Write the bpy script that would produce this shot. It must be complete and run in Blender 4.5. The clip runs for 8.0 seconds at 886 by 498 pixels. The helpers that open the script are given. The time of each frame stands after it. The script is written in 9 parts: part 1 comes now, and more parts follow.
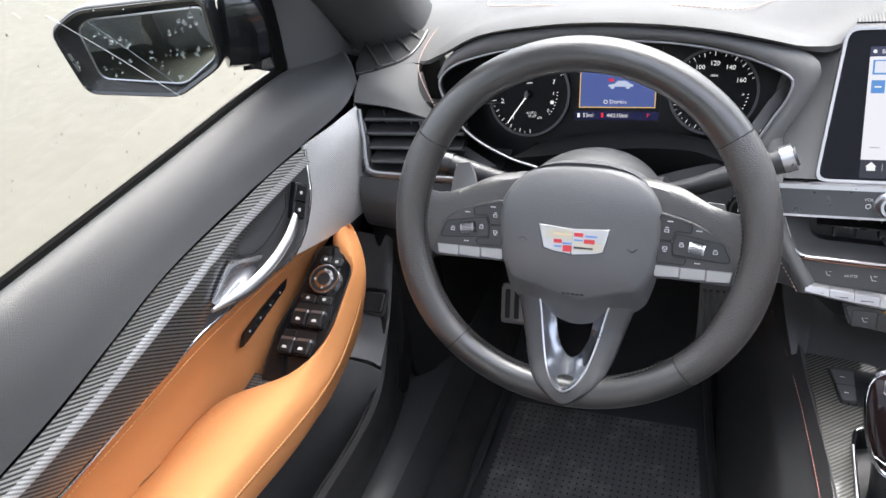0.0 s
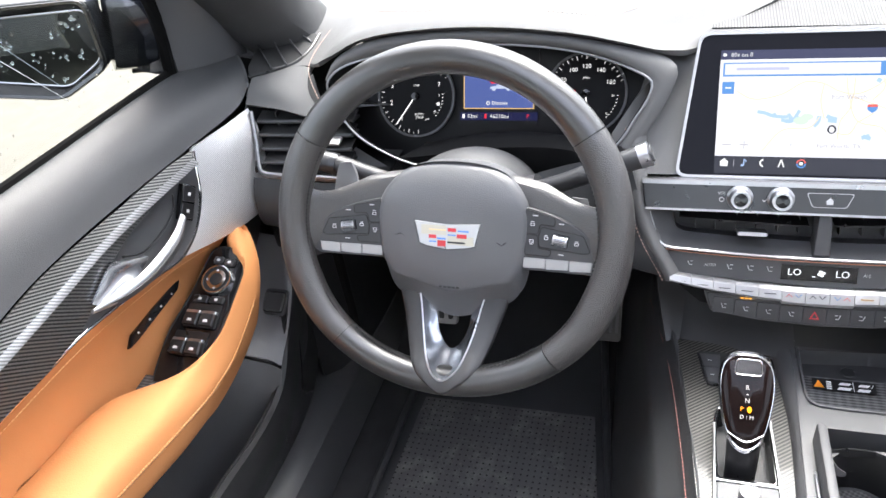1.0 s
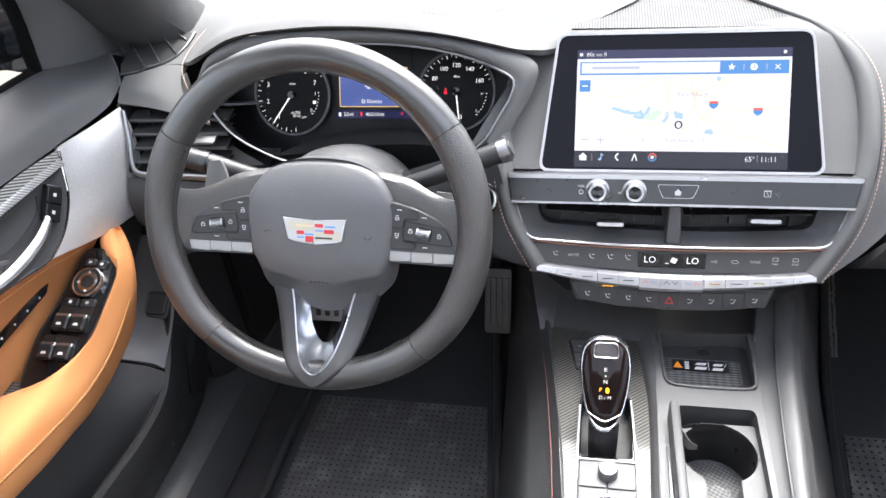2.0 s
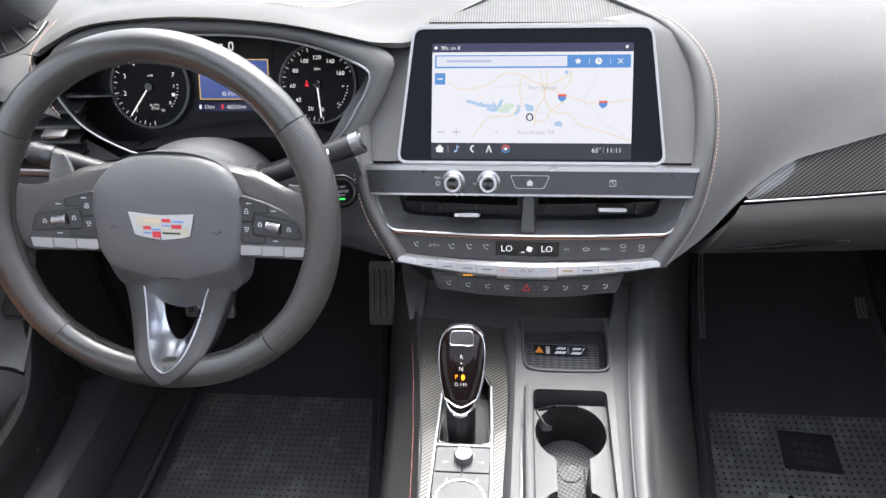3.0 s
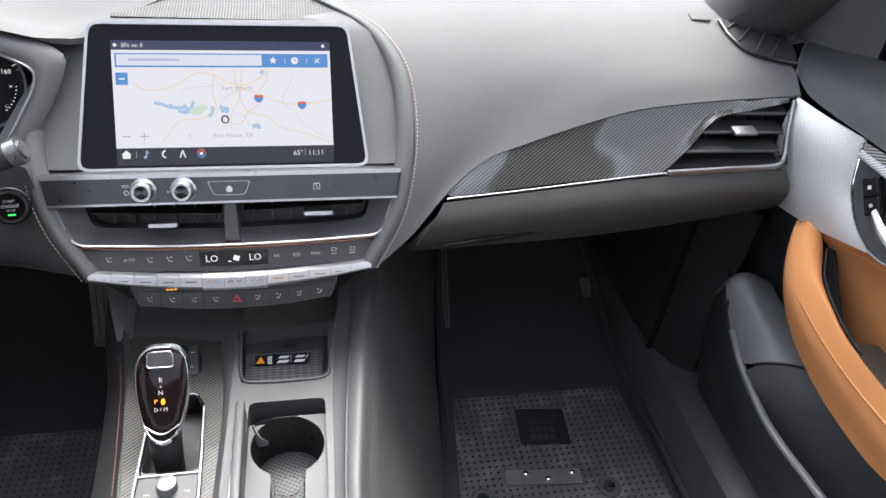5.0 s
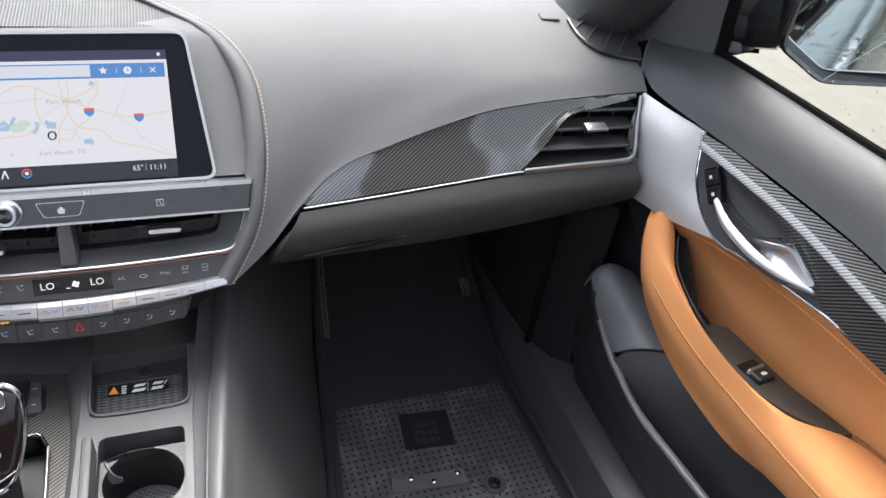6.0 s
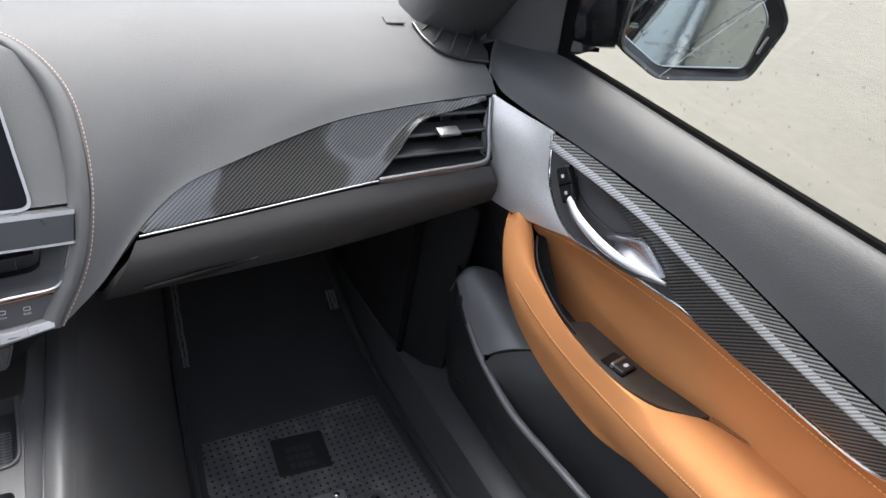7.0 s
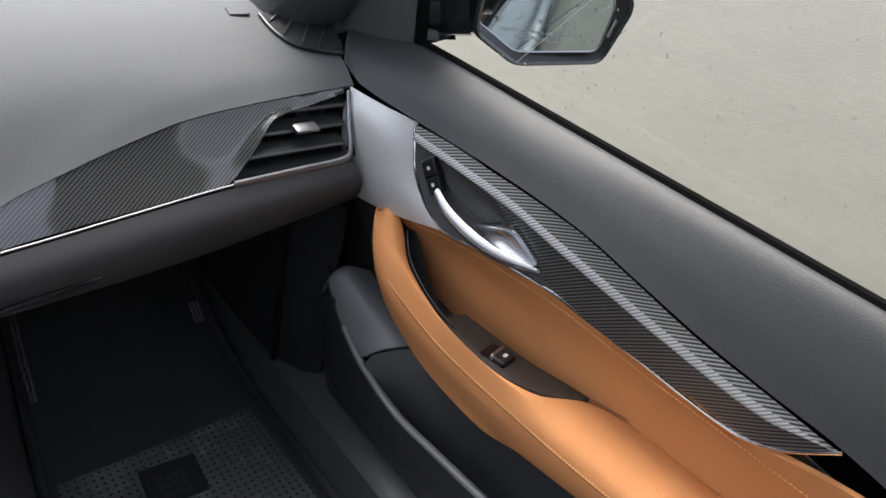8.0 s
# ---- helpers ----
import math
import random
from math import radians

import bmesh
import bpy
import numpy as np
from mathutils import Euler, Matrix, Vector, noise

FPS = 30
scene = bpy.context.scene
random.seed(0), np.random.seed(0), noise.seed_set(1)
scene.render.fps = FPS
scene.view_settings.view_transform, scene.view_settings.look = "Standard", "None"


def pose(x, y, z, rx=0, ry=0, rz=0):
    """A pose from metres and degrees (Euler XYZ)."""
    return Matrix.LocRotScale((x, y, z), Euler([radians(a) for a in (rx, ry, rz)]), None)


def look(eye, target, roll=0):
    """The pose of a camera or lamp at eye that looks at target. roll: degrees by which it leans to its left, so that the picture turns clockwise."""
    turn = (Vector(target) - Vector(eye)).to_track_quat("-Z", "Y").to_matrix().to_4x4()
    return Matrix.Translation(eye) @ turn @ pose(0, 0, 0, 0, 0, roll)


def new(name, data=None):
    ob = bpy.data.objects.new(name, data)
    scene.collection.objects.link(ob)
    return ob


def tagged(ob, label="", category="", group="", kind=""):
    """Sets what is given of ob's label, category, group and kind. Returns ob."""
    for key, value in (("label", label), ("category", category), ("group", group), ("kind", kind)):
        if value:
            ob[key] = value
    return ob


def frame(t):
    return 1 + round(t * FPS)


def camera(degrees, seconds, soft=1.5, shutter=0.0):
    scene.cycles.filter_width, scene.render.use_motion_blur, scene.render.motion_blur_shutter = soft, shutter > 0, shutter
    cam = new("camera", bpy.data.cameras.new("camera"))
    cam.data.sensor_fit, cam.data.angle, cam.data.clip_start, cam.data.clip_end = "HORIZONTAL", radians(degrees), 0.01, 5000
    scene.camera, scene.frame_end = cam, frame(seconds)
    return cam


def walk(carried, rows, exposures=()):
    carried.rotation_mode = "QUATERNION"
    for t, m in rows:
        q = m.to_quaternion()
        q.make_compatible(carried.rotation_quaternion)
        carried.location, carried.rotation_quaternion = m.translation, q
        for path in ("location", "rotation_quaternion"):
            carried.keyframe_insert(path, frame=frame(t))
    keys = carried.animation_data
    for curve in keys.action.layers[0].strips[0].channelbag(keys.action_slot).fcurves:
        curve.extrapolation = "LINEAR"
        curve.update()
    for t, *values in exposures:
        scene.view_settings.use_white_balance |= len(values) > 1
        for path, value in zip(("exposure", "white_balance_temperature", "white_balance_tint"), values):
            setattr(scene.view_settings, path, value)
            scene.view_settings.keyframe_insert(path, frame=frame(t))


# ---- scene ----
# x to the car's right, y ahead, z up; y = 0 at the centre display's foot, z = 0 on the ground outside
cam = camera(62.71, 8.0)
ROWS = [
    (0, -0.2299, -0.736, 1.2862, 54.7578, 8.8223, 19.8413),
    (0.2, -0.2181, -0.7356, 1.2852, 54.7167, 8.6224, 19.2095),
    (0.5, -0.1985, -0.7358, 1.2843, 54.6491, 8.2359, 18.1123),
    (0.8, -0.1742, -0.738, 1.2845, 54.5667, 7.6325, 16.6416),
    (1, -0.1586, -0.7397, 1.2845, 54.5094, 7.1684, 15.5952),
    (1.2, -0.146, -0.7408, 1.2839, 54.4546, 6.6978, 14.6052),
    (1.5, -0.1291, -0.7422, 1.2827, 54.3564, 5.9809, 13.0831),
    (1.7, -0.1167, -0.7433, 1.2823, 54.2603, 5.4947, 11.9222),
    (2.8, -0.0347, -0.7432, 1.2809, 53.388, 2.9354, 5.746),
    (3, -0.0207, -0.7397, 1.28, 53.1528, 2.2822, 4.7849),
    (3.2, -0.0104, -0.7374, 1.28, 52.9879, 1.5886, 3.7029),
    (3.5, 0.0028, -0.7345, 1.2801, 52.8406, 0.5359, 1.9242),
    (3.8, 0.0181, -0.7305, 1.2786, 52.785, -0.4563, 0.0283),
    (4, 0.0289, -0.7277, 1.2776, 52.7724, -1.0997, -1.3587),
    (4.2, 0.0398, -0.7253, 1.277, 52.7598, -1.7399, -2.8988),
    (4.5, 0.0559, -0.7224, 1.277, 52.782, -2.7186, -5.4046),
    (4.7, 0.0664, -0.7212, 1.2773, 52.8652, -3.4069, -7.1715),
    (5.8, 0.1183, -0.7137, 1.2788, 53.4776, -6.0387, -16.5257),
    (6, 0.1262, -0.7128, 1.279, 53.7628, -6.3416, -18.2527),
    (6.2, 0.132, -0.7083, 1.2786, 54.0173, -6.7717, -20.2228),
    (6.5, 0.1396, -0.6996, 1.2777, 54.4053, -7.5048, -23.4218),
    (6.8, 0.149, -0.6939, 1.2765, 54.8781, -8.1714, -26.6829),
    (7, 0.1551, -0.6902, 1.2754, 55.2033, -8.6088, -28.8942),
    (7.2, 0.1602, -0.6853, 1.2736, 55.5074, -9.064, -31.1403),
    (7.5, 0.1669, -0.6775, 1.2706, 55.902, -9.7256, -34.4852),
    (7.8, 0.1734, -0.6718, 1.2678, 56.1392, -10.2624, -37.6187),
    (8, 0.1777, -0.6685, 1.266, 56.2553, -10.5871, -39.6514),
]
# the clip's own exposure sinks slowly as the view turns to the bright side window
LIGHT = [(0.0, 3.23), (0.5, 3.38), (1.0, 3.56), (1.5, 3.63), (3.0, 3.21), (3.5, 3.18), (4.5, 3.13), (6.0, 3.03), (6.5, 2.96), (7.0, 2.83), (7.5, 2.63), (8.0, 2.43)]
walk(cam, [(t, pose(x, y, z, rx, ry, rz)) for t, x, y, z, rx, ry, rz in ROWS], LIGHT)

# ---- light: an overcast day, the sky through windscreen and side windows ----
SUN_EL, SUN_AZ = 62.0, 8.0
world = bpy.data.worlds.new("overcast_sky")
world.use_nodes = True
wn, wl = world.node_tree.nodes, world.node_tree.links
sky = wn.new("ShaderNodeTexSky")
sky.sky_type, sky.sun_disc = "NISHITA", False
sky.sun_elevation, sky.sun_rotation = radians(SUN_EL), radians(SUN_AZ)
sky.dust_density, sky.air_density, sky.ozone_density = 6.0, 1.0, 1.0
grey = wn.new("ShaderNodeHueSaturation")
grey.inputs["Saturation"].default_value = 0.42
wl.new(sky.outputs[0], grey.inputs["Color"])
cast = wn.new("ShaderNodeMix")   # the cloud light's slight cast
cast.data_type, cast.blend_type = "RGBA", "MULTIPLY"
cast.inputs["Factor"].default_value = 1.0
cast.inputs["B"].default_value = (0.992, 0.992, 1.035, 1)
wl.new(grey.outputs[0], cast.inputs["A"])
wl.new(cast.outputs["Result"], wn["Background"].inputs["Color"])
wn["Background"].inputs["Strength"].default_value = 0.15
scene.world = world
sun = new("sun", bpy.data.lights.new("sun", "SUN"))
sun.data.energy, sun.data.angle, sun.data.color = 0.5, radians(25), (1.0, 0.98, 0.97)
sun.matrix_world = look((3.0 * math.sin(radians(SUN_AZ)), 3.0 * math.cos(radians(SUN_AZ)), 3.0 * math.tan(radians(SUN_EL))), (0, 0, 0))

# ---- mesh helpers ----
CABIN = Vector((0, -0.70, 1.22))


def thing(name, at=(0, 0, 0), label="", category="", group="", kind="", turn=(0, 0, 0)):
    ob = new(name)
    ob.empty_display_size = 0.05
    ob.matrix_world = pose(*at, *turn)
    return tagged(ob, label, category, group, kind)


def finish(me, angle=32):
    bm = bmesh.new()
    bm.from_mesh(me)
    bmesh.ops.recalc_face_normals(bm, faces=bm.faces)
    for f in bm.faces:
        f.smooth = True
    for e in bm.edges:
        if len(e.link_faces) == 2 and e.calc_face_angle(0) > radians(angle):
            e.smooth = False
    bm.to_mesh(me)
    bm.free()


def thicken(me, depth):
    """Gives a sheet its thickness behind its face, with crisp rims."""
    bm = bmesh.new()
    bm.from_mesh(me)
    bm.normal_update()
    old = list(bm.verts)
    twin = {v: bm.verts.new(v.co - v.normal * depth) for v in old}
    faces, rim = list(bm.faces), [e for e in bm.edges if len(e.link_faces) == 1]
    sharp = [e for e in bm.edges if not e.smooth]
    for f in faces:
        bm.faces.new([twin[v] for v in reversed(f.verts)]).smooth = True
    for e in rim:
        a, b = e.verts
        l = e.link_loops[0]
        if l.vert is not a:
            a, b = b, a
        bm.faces.new([b, a, twin[a], twin[b]]).smooth = True
        e.smooth = False
        bm.edges.get((twin[a], twin[b])).smooth = False
    for e in sharp:
        t = bm.edges.get((twin[e.verts[0]], twin[e.verts[1]]))
        if t:
            t.smooth = False
    bm.normal_update()
    if depth < 0:
        bmesh.ops.reverse_faces(bm, faces=bm.faces)
    bm.to_mesh(me)
    bm.free()


def part(name, bm, material, parent=None, label="", solid=0.0, local=False, angle=32, bevel=0.0):
    """One mesh object under a thing or a part; the bmesh is in world coordinates unless local."""
    me = bpy.data.meshes.new(name)
    root = parent
    while root is not None and root.parent is not None:
        root = root.parent
    if root is not None and not local:
        bmesh.ops.transform(bm, matrix=root.matrix_world.inverted(), verts=bm.verts)
    bm.to_mesh(me)
    bm.free()
    finish(me, angle)
    if solid:
        # sheets face the cabin, so that their thickness lies behind them
        eye = root.matrix_world.inverted() @ CABIN if root is not None else CABIN
        if sum(p.area * p.normal.dot((eye - p.center).normalized()) for p in me.polygons) < 0:
            me.flip_normals()
        thicken(me, solid)
    me.materials.append(material)
    ob = new(name, me)
    if parent is not None:
        ob.parent = parent
    if bevel:
        mod = ob.modifiers.new("soft", "BEVEL")
        mod.width, mod.segments, mod.limit_method, mod.angle_limit = bevel, 2, "ANGLE", radians(40)
    return tagged(ob, label)


def curve(points, n=24, closed=False):
    """n samples of a smooth line through the control points."""
    p = np.array(points, float)
    if len(p) == 2:
        return p[0] + (p[1] - p[0]) * np.linspace(0, 1, n)[:, None]
    ext = np.vstack([p[-1], p, p[0], p[1]]) if closed else np.vstack([2 * p[0] - p[1], p, 2 * p[-1] - p[-2]])
    seg = len(p) if closed else len(p) - 1
    d = [np.linalg.norm(ext[i + 2] - ext[i + 1]) + 1e-9 for i in range(seg)]
    stops = np.r_[0, np.cumsum(d)]
    out = []
    for s in np.linspace(0, stops[-1], n, endpoint=not closed):
        i = min(int(np.searchsorted(stops, s, side="right")) - 1, seg - 1)
        u = (s - stops[i]) / d[i]
        a, b, c, e = ext[i], ext[i + 1], ext[i + 2], ext[i + 3]
        la, lc = max(np.linalg.norm(b - a), 1e-6), max(np.linalg.norm(e - c), 1e-6)
        m1 = (c - b) * 0.5 + (b - a) * 0.5 * min(d[i] / la, 2.0)
        m2 = (c - b) * 0.5 + (e - c) * 0.5 * min(d[i] / lc, 2.0)
        out.append(b * (1 + 2 * u) * (1 - u) ** 2 + m1 * u * (1 - u) ** 2 + c * u * u * (3 - 2 * u) + m2 * u * u * (u - 1))
    return np.array(out)


def grid_bm(rows, closed_v=False, closed_u=False, caps=False):
    """Quads over a grid of points rows[v][u]."""
    bm = bmesh.new()
    g = [[bm.verts.new(q) for q in r] for r in rows]
    nv, nu = len(g), len(g[0])
    for i in range(nv if closed_v else nv - 1):
        for j in range(nu if closed_u else nu - 1):
            quad = [g[i][j], g[i][(j + 1) % nu], g[(i + 1) % nv][(j + 1) % nu], g[(i + 1) % nv][j]]
            bm.faces.new(quad)
    if caps and closed_v:
        bm.faces.new([r[0] for r in g])
        bm.faces.new([r[-1] for r in reversed(g)])
    if caps and closed_u:
        bm.faces.new(list(reversed(g[0])))
        bm.faces.new(g[-1])
    return bm


def loft(rails, nu=24, nv=0, closed=False, caps=False, flip=1):
    """A surface over smooth rails, smooth across them too when nv is given. flip=-1 mirrors it to the other side of the car."""
    rows = np.array([curve(r, nu) for r in rails])
    if nv:
        rows = np.array([curve(rows[:, j], nv, closed) for j in range(nu)]).transpose(1, 0, 2)
    rows = rows * np.array((flip, 1, 1))
    return grid_bm(rows, closed_v=closed, caps=caps)


def tube(points, radius, sides=10, n=0, closed=False, squash=1.0, up=(0, 0, 1)):
    p = curve(points, n, closed) if n else np.array(points, float)
    k = len(p)
    rows = []
    for i in range(k):
        a = p[(i + 1) % k] - p[i - 1] if closed else p[min(i + 1, k - 1)] - p[max(i - 1, 0)]
        a = a / max(np.linalg.norm(a), 1e-9)
        s = np.cross(a, up)
        s = s / max(np.linalg.norm(s), 1e-9)
        w = np.cross(s, a)
        r = radius(i / max(k - 1, 1)) if callable(radius) else radius
        rows.append([p[i] + r * (math.cos(q) * s + squash * math.sin(q) * w) for q in np.linspace(0, 2 * math.pi, sides, endpoint=False)])
    return grid_bm(rows, closed_v=closed, closed_u=True, caps=not closed)


def box(cx, cy, cz, sx, sy, sz, bevel=0.0, turn=(0, 0, 0), seg=2):
    bm = bmesh.new()
    bmesh.ops.create_cube(bm, size=1.0)
    bmesh.ops.scale(bm, vec=(sx, sy, sz), verts=bm.verts)
    if bevel:
        bmesh.ops.bevel(bm, geom=list(bm.edges), offset=bevel, segments=seg, affect="EDGES", profile=0.5)
    bmesh.ops.transform(bm, matrix=pose(cx, cy, cz, *turn), verts=bm.verts)
    return bm


def lathe(profile, at, turn=(0, 0, 0), sides=32, squash=(1, 1)):
    """A turned shape: profile of (radius, height) along the local z."""
    rows = [[(r * math.cos(a) * squash[0], r * math.sin(a) * squash[1], h) for a in np.linspace(0, 2 * math.pi, sides, endpoint=False)] for r, h in profile]
    bm = grid_bm(rows, closed_u=True, caps=True)
    bmesh.ops.transform(bm, matrix=pose(*at, *turn), verts=bm.verts)
    return bm


def rounded(points, radius, steps=5):
    """A 2D outline with rounded corners."""
    out, k = [], len(points)
    for i in range(k):
        a, b, c = (np.array(points[j % k], float) for j in (i - 1, i, i + 1))
        da, dc = a - b, c - b
        la, lc = np.linalg.norm(da), np.linalg.norm(dc)
        r = min(radius, la * 0.48, lc * 0.48)
        p, q = b + da / la * r, b + dc / lc * r
        for s in np.linspace(0, 1, steps):
            out.append((1 - s) ** 2 * p + 2 * s * (1 - s) * b + s * s * q)
    return np.array(out)


def slab(outline, depth, m, bevel=0.0, hole=None):
    """A plate: the outline in the local xy plane, its face at z = depth over its back at z = 0; hole: an inner outline with as many points."""
    o = np.array(outline, float)
    bm = bmesh.new()
    if hole is None:
        if bevel:
            mid = o.mean(0)
            inner = [mid + (q - mid) * (1 - bevel / max(np.linalg.norm(q - mid), bevel * 2)) for q in o]
            rings = [[(*q, 0) for q in o], [(*q, depth - bevel) for q in o], [(*q, depth) for q in inner]]
        else:
            rings = [[(*q, 0) for q in o], [(*q, depth) for q in o]]
        g = [[bm.verts.new(q) for q in r] for r in rings]
        n = len(o)
        for a, b in zip(g, g[1:]):
            for j in range(n):
                bm.faces.new([a[j], a[(j + 1) % n], b[(j + 1) % n], b[j]])
        bm.faces.new(list(reversed(g[0])))
        bm.faces.new(g[-1])
    else:
        h = np.array(hole, float)
        rings = [[(*q, 0) for q in o], [(*q, depth) for q in o], [(*q, depth) for q in h], [(*q, 0) for q in h]]
        g = [[bm.verts.new(q) for q in r] for r in rings]
        n = len(o)
        for a, b in zip(g, g[1:] + g[:1]):
            for j in range(n):
                bm.faces.new([a[j], a[(j + 1) % n], b[(j + 1) % n], b[j]])
    bmesh.ops.transform(bm, matrix=m, verts=bm.verts)
    return bm


def merged(*parts):
    """Several bmeshes as one."""
    me = bpy.data.meshes.new("work")
    bm = bmesh.new()
    for b in parts:
        b.to_mesh(me)
        bm.from_mesh(me)
        b.free()
    bpy.data.meshes.remove(me)
    return bm


def oval(rx, ry, n=32, cx=0, cy=0):
    return [(cx + rx * math.cos(a), cy + ry * math.sin(a)) for a in np.linspace(0, 2 * math.pi, n, endpoint=False)]


def rect(x0, y0, x1, y1):
    return [(x0, y0), (x1, y0), (x1, y1), (x0, y1)]


def words(text, size, m, depth=0.0, align="CENTER"):
    """Letters in the built-in font as a bmesh, on the local xy plane of m."""
    cu = bpy.data.curves.new("letters", "FONT")
    cu.body, cu.size, cu.align_x, cu.align_y, cu.extrude = text, size, align, "CENTER", depth
    cu.resolution_u = 2
    ob = bpy.data.objects.new("letters", cu)
    me = bpy.data.meshes.new_from_object(ob)
    bm = bmesh.new()
    bm.from_mesh(me)
    bpy.data.objects.remove(ob)
    bpy.data.curves.remove(cu)
    bpy.data.meshes.remove(me)
    bmesh.ops.transform(bm, matrix=m, verts=bm.verts)
    return bm


def plane_at(origin, xdir, ydir):
    """The pose of a plane with its local x along xdir and its local y near ydir."""
    x = Vector(xdir).normalized()
    z = x.cross(Vector(ydir)).normalized()
    y = z.cross(x)
    return Matrix.Translation(origin) @ Matrix((x, y, z)).transposed().to_4x4()


def stitches(points, pitch=0.0045, size=0.0009, length=0.003, n=200, lift=(0, 0, 0)):
    """A row of thread stitches along a smooth line."""
    p = curve(points, n) + np.array(lift)
    d = np.r_[0, np.cumsum(np.linalg.norm(np.diff(p, axis=0), axis=1))]
    verts, faces = [], []
    for s in np.arange(0, d[-1] - length, pitch):
        a = np.array([np.interp(s, d, p[:, k]) for k in range(3)])
        b = np.array([np.interp(s + length, d, p[:, k]) for k in range(3)])
        t = (b - a) / max(np.linalg.norm(b - a), 1e-9)
        u = np.cross(t, (0.3, 0.5, 0.8))
        u /= np.linalg.norm(u)
        w = np.cross(t, u)
        i = len(verts)
        for c, r in ((a, 0.5), ((a + b) / 2, 1.0), (b, 0.5)):
            verts += [tuple(c + size * r * (x * u + y * w)) for x, y in ((1, 0), (0, 1), (-1, 0), (0, -1))]
        for k in (0, 4):
            faces += [(i + k + j, i + k + (j + 1) % 4, i + k + 4 + (j + 1) % 4, i + k + 4 + j) for j in range(4)]
    me = bpy.data.meshes.new("work")
    me.from_pydata(verts, [], faces)
    bm = bmesh.new()
    bm.from_mesh(me)
    bpy.data.meshes.remove(me)
    return bm

# ---- materials ----
def material(name, base, rough=0.5, metal=0.0, spec=0.5, coat=0.0, var=0.12, vscale=9.0, rvar=0.08, grain=0.0, gscale=500.0, cells=False, emit=0.0):
    ma = bpy.data.materials.new(name)
    ma.use_nodes = True
    n, l = ma.node_tree.nodes, ma.node_tree.links
    b = n["Principled BSDF"]
    b.inputs["Metallic"].default_value = metal
    b.inputs["Specular IOR Level"].default_value = spec
    b.inputs["Coat Weight"].default_value = coat
    b.inputs["Coat Roughness"].default_value = 0.06
    co = n.new("ShaderNodeTexCoord")
    big = n.new("ShaderNodeTexNoise")
    big.inputs["Scale"].default_value, big.inputs["Detail"].default_value = vscale, 5.0
    l.new(co.outputs["Object"], big.inputs["Vector"])
    mix = n.new("ShaderNodeMix")
    mix.data_type = "RGBA"
    mix.inputs["A"].default_value = (*[c * (1 - var) for c in base], 1)
    mix.inputs["B"].default_value = (*[min(c * (1 + var), 1) for c in base], 1)
    l.new(big.outputs["Fac"], mix.inputs["Factor"])
    l.new(mix.outputs["Result"], b.inputs["Base Color"])
    fine = n.new("ShaderNodeTexNoise")
    fine.inputs["Scale"].default_value, fine.inputs["Detail"].default_value = vscale * 7, 4.0
    l.new(co.outputs["Object"], fine.inputs["Vector"])
    rr = n.new("ShaderNodeMapRange")
    rr.inputs["To Min"].default_value, rr.inputs["To Max"].default_value = max(rough - rvar, 0.02), min(rough + rvar, 1)
    l.new(fine.outputs["Fac"], rr.inputs["Value"])
    l.new(rr.outputs["Result"], b.inputs["Roughness"])
    if grain:
        if cells:
            tex = n.new("ShaderNodeTexVoronoi")
            tex.feature = "SMOOTH_F1"
            out = tex.outputs["Distance"]
        else:
            tex = n.new("ShaderNodeTexNoise")
            tex.inputs["Detail"].default_value = 2.0
            out = tex.outputs["Fac"]
        tex.inputs["Scale"].default_value = gscale
        l.new(co.outputs["Object"], tex.inputs["Vector"])
        bump = n.new("ShaderNodeBump")
        bump.inputs["Strength"].default_value, bump.inputs["Distance"].default_value = grain, 0.0006
        if cells:
            bump.invert = True
        l.new(out, bump.inputs["Height"])
        l.new(bump.outputs["Normal"], b.inputs["Normal"])
    if emit:
        b.inputs["Emission Color"].default_value = (*base, 1)
        b.inputs["Emission Strength"].default_value = emit
    return ma


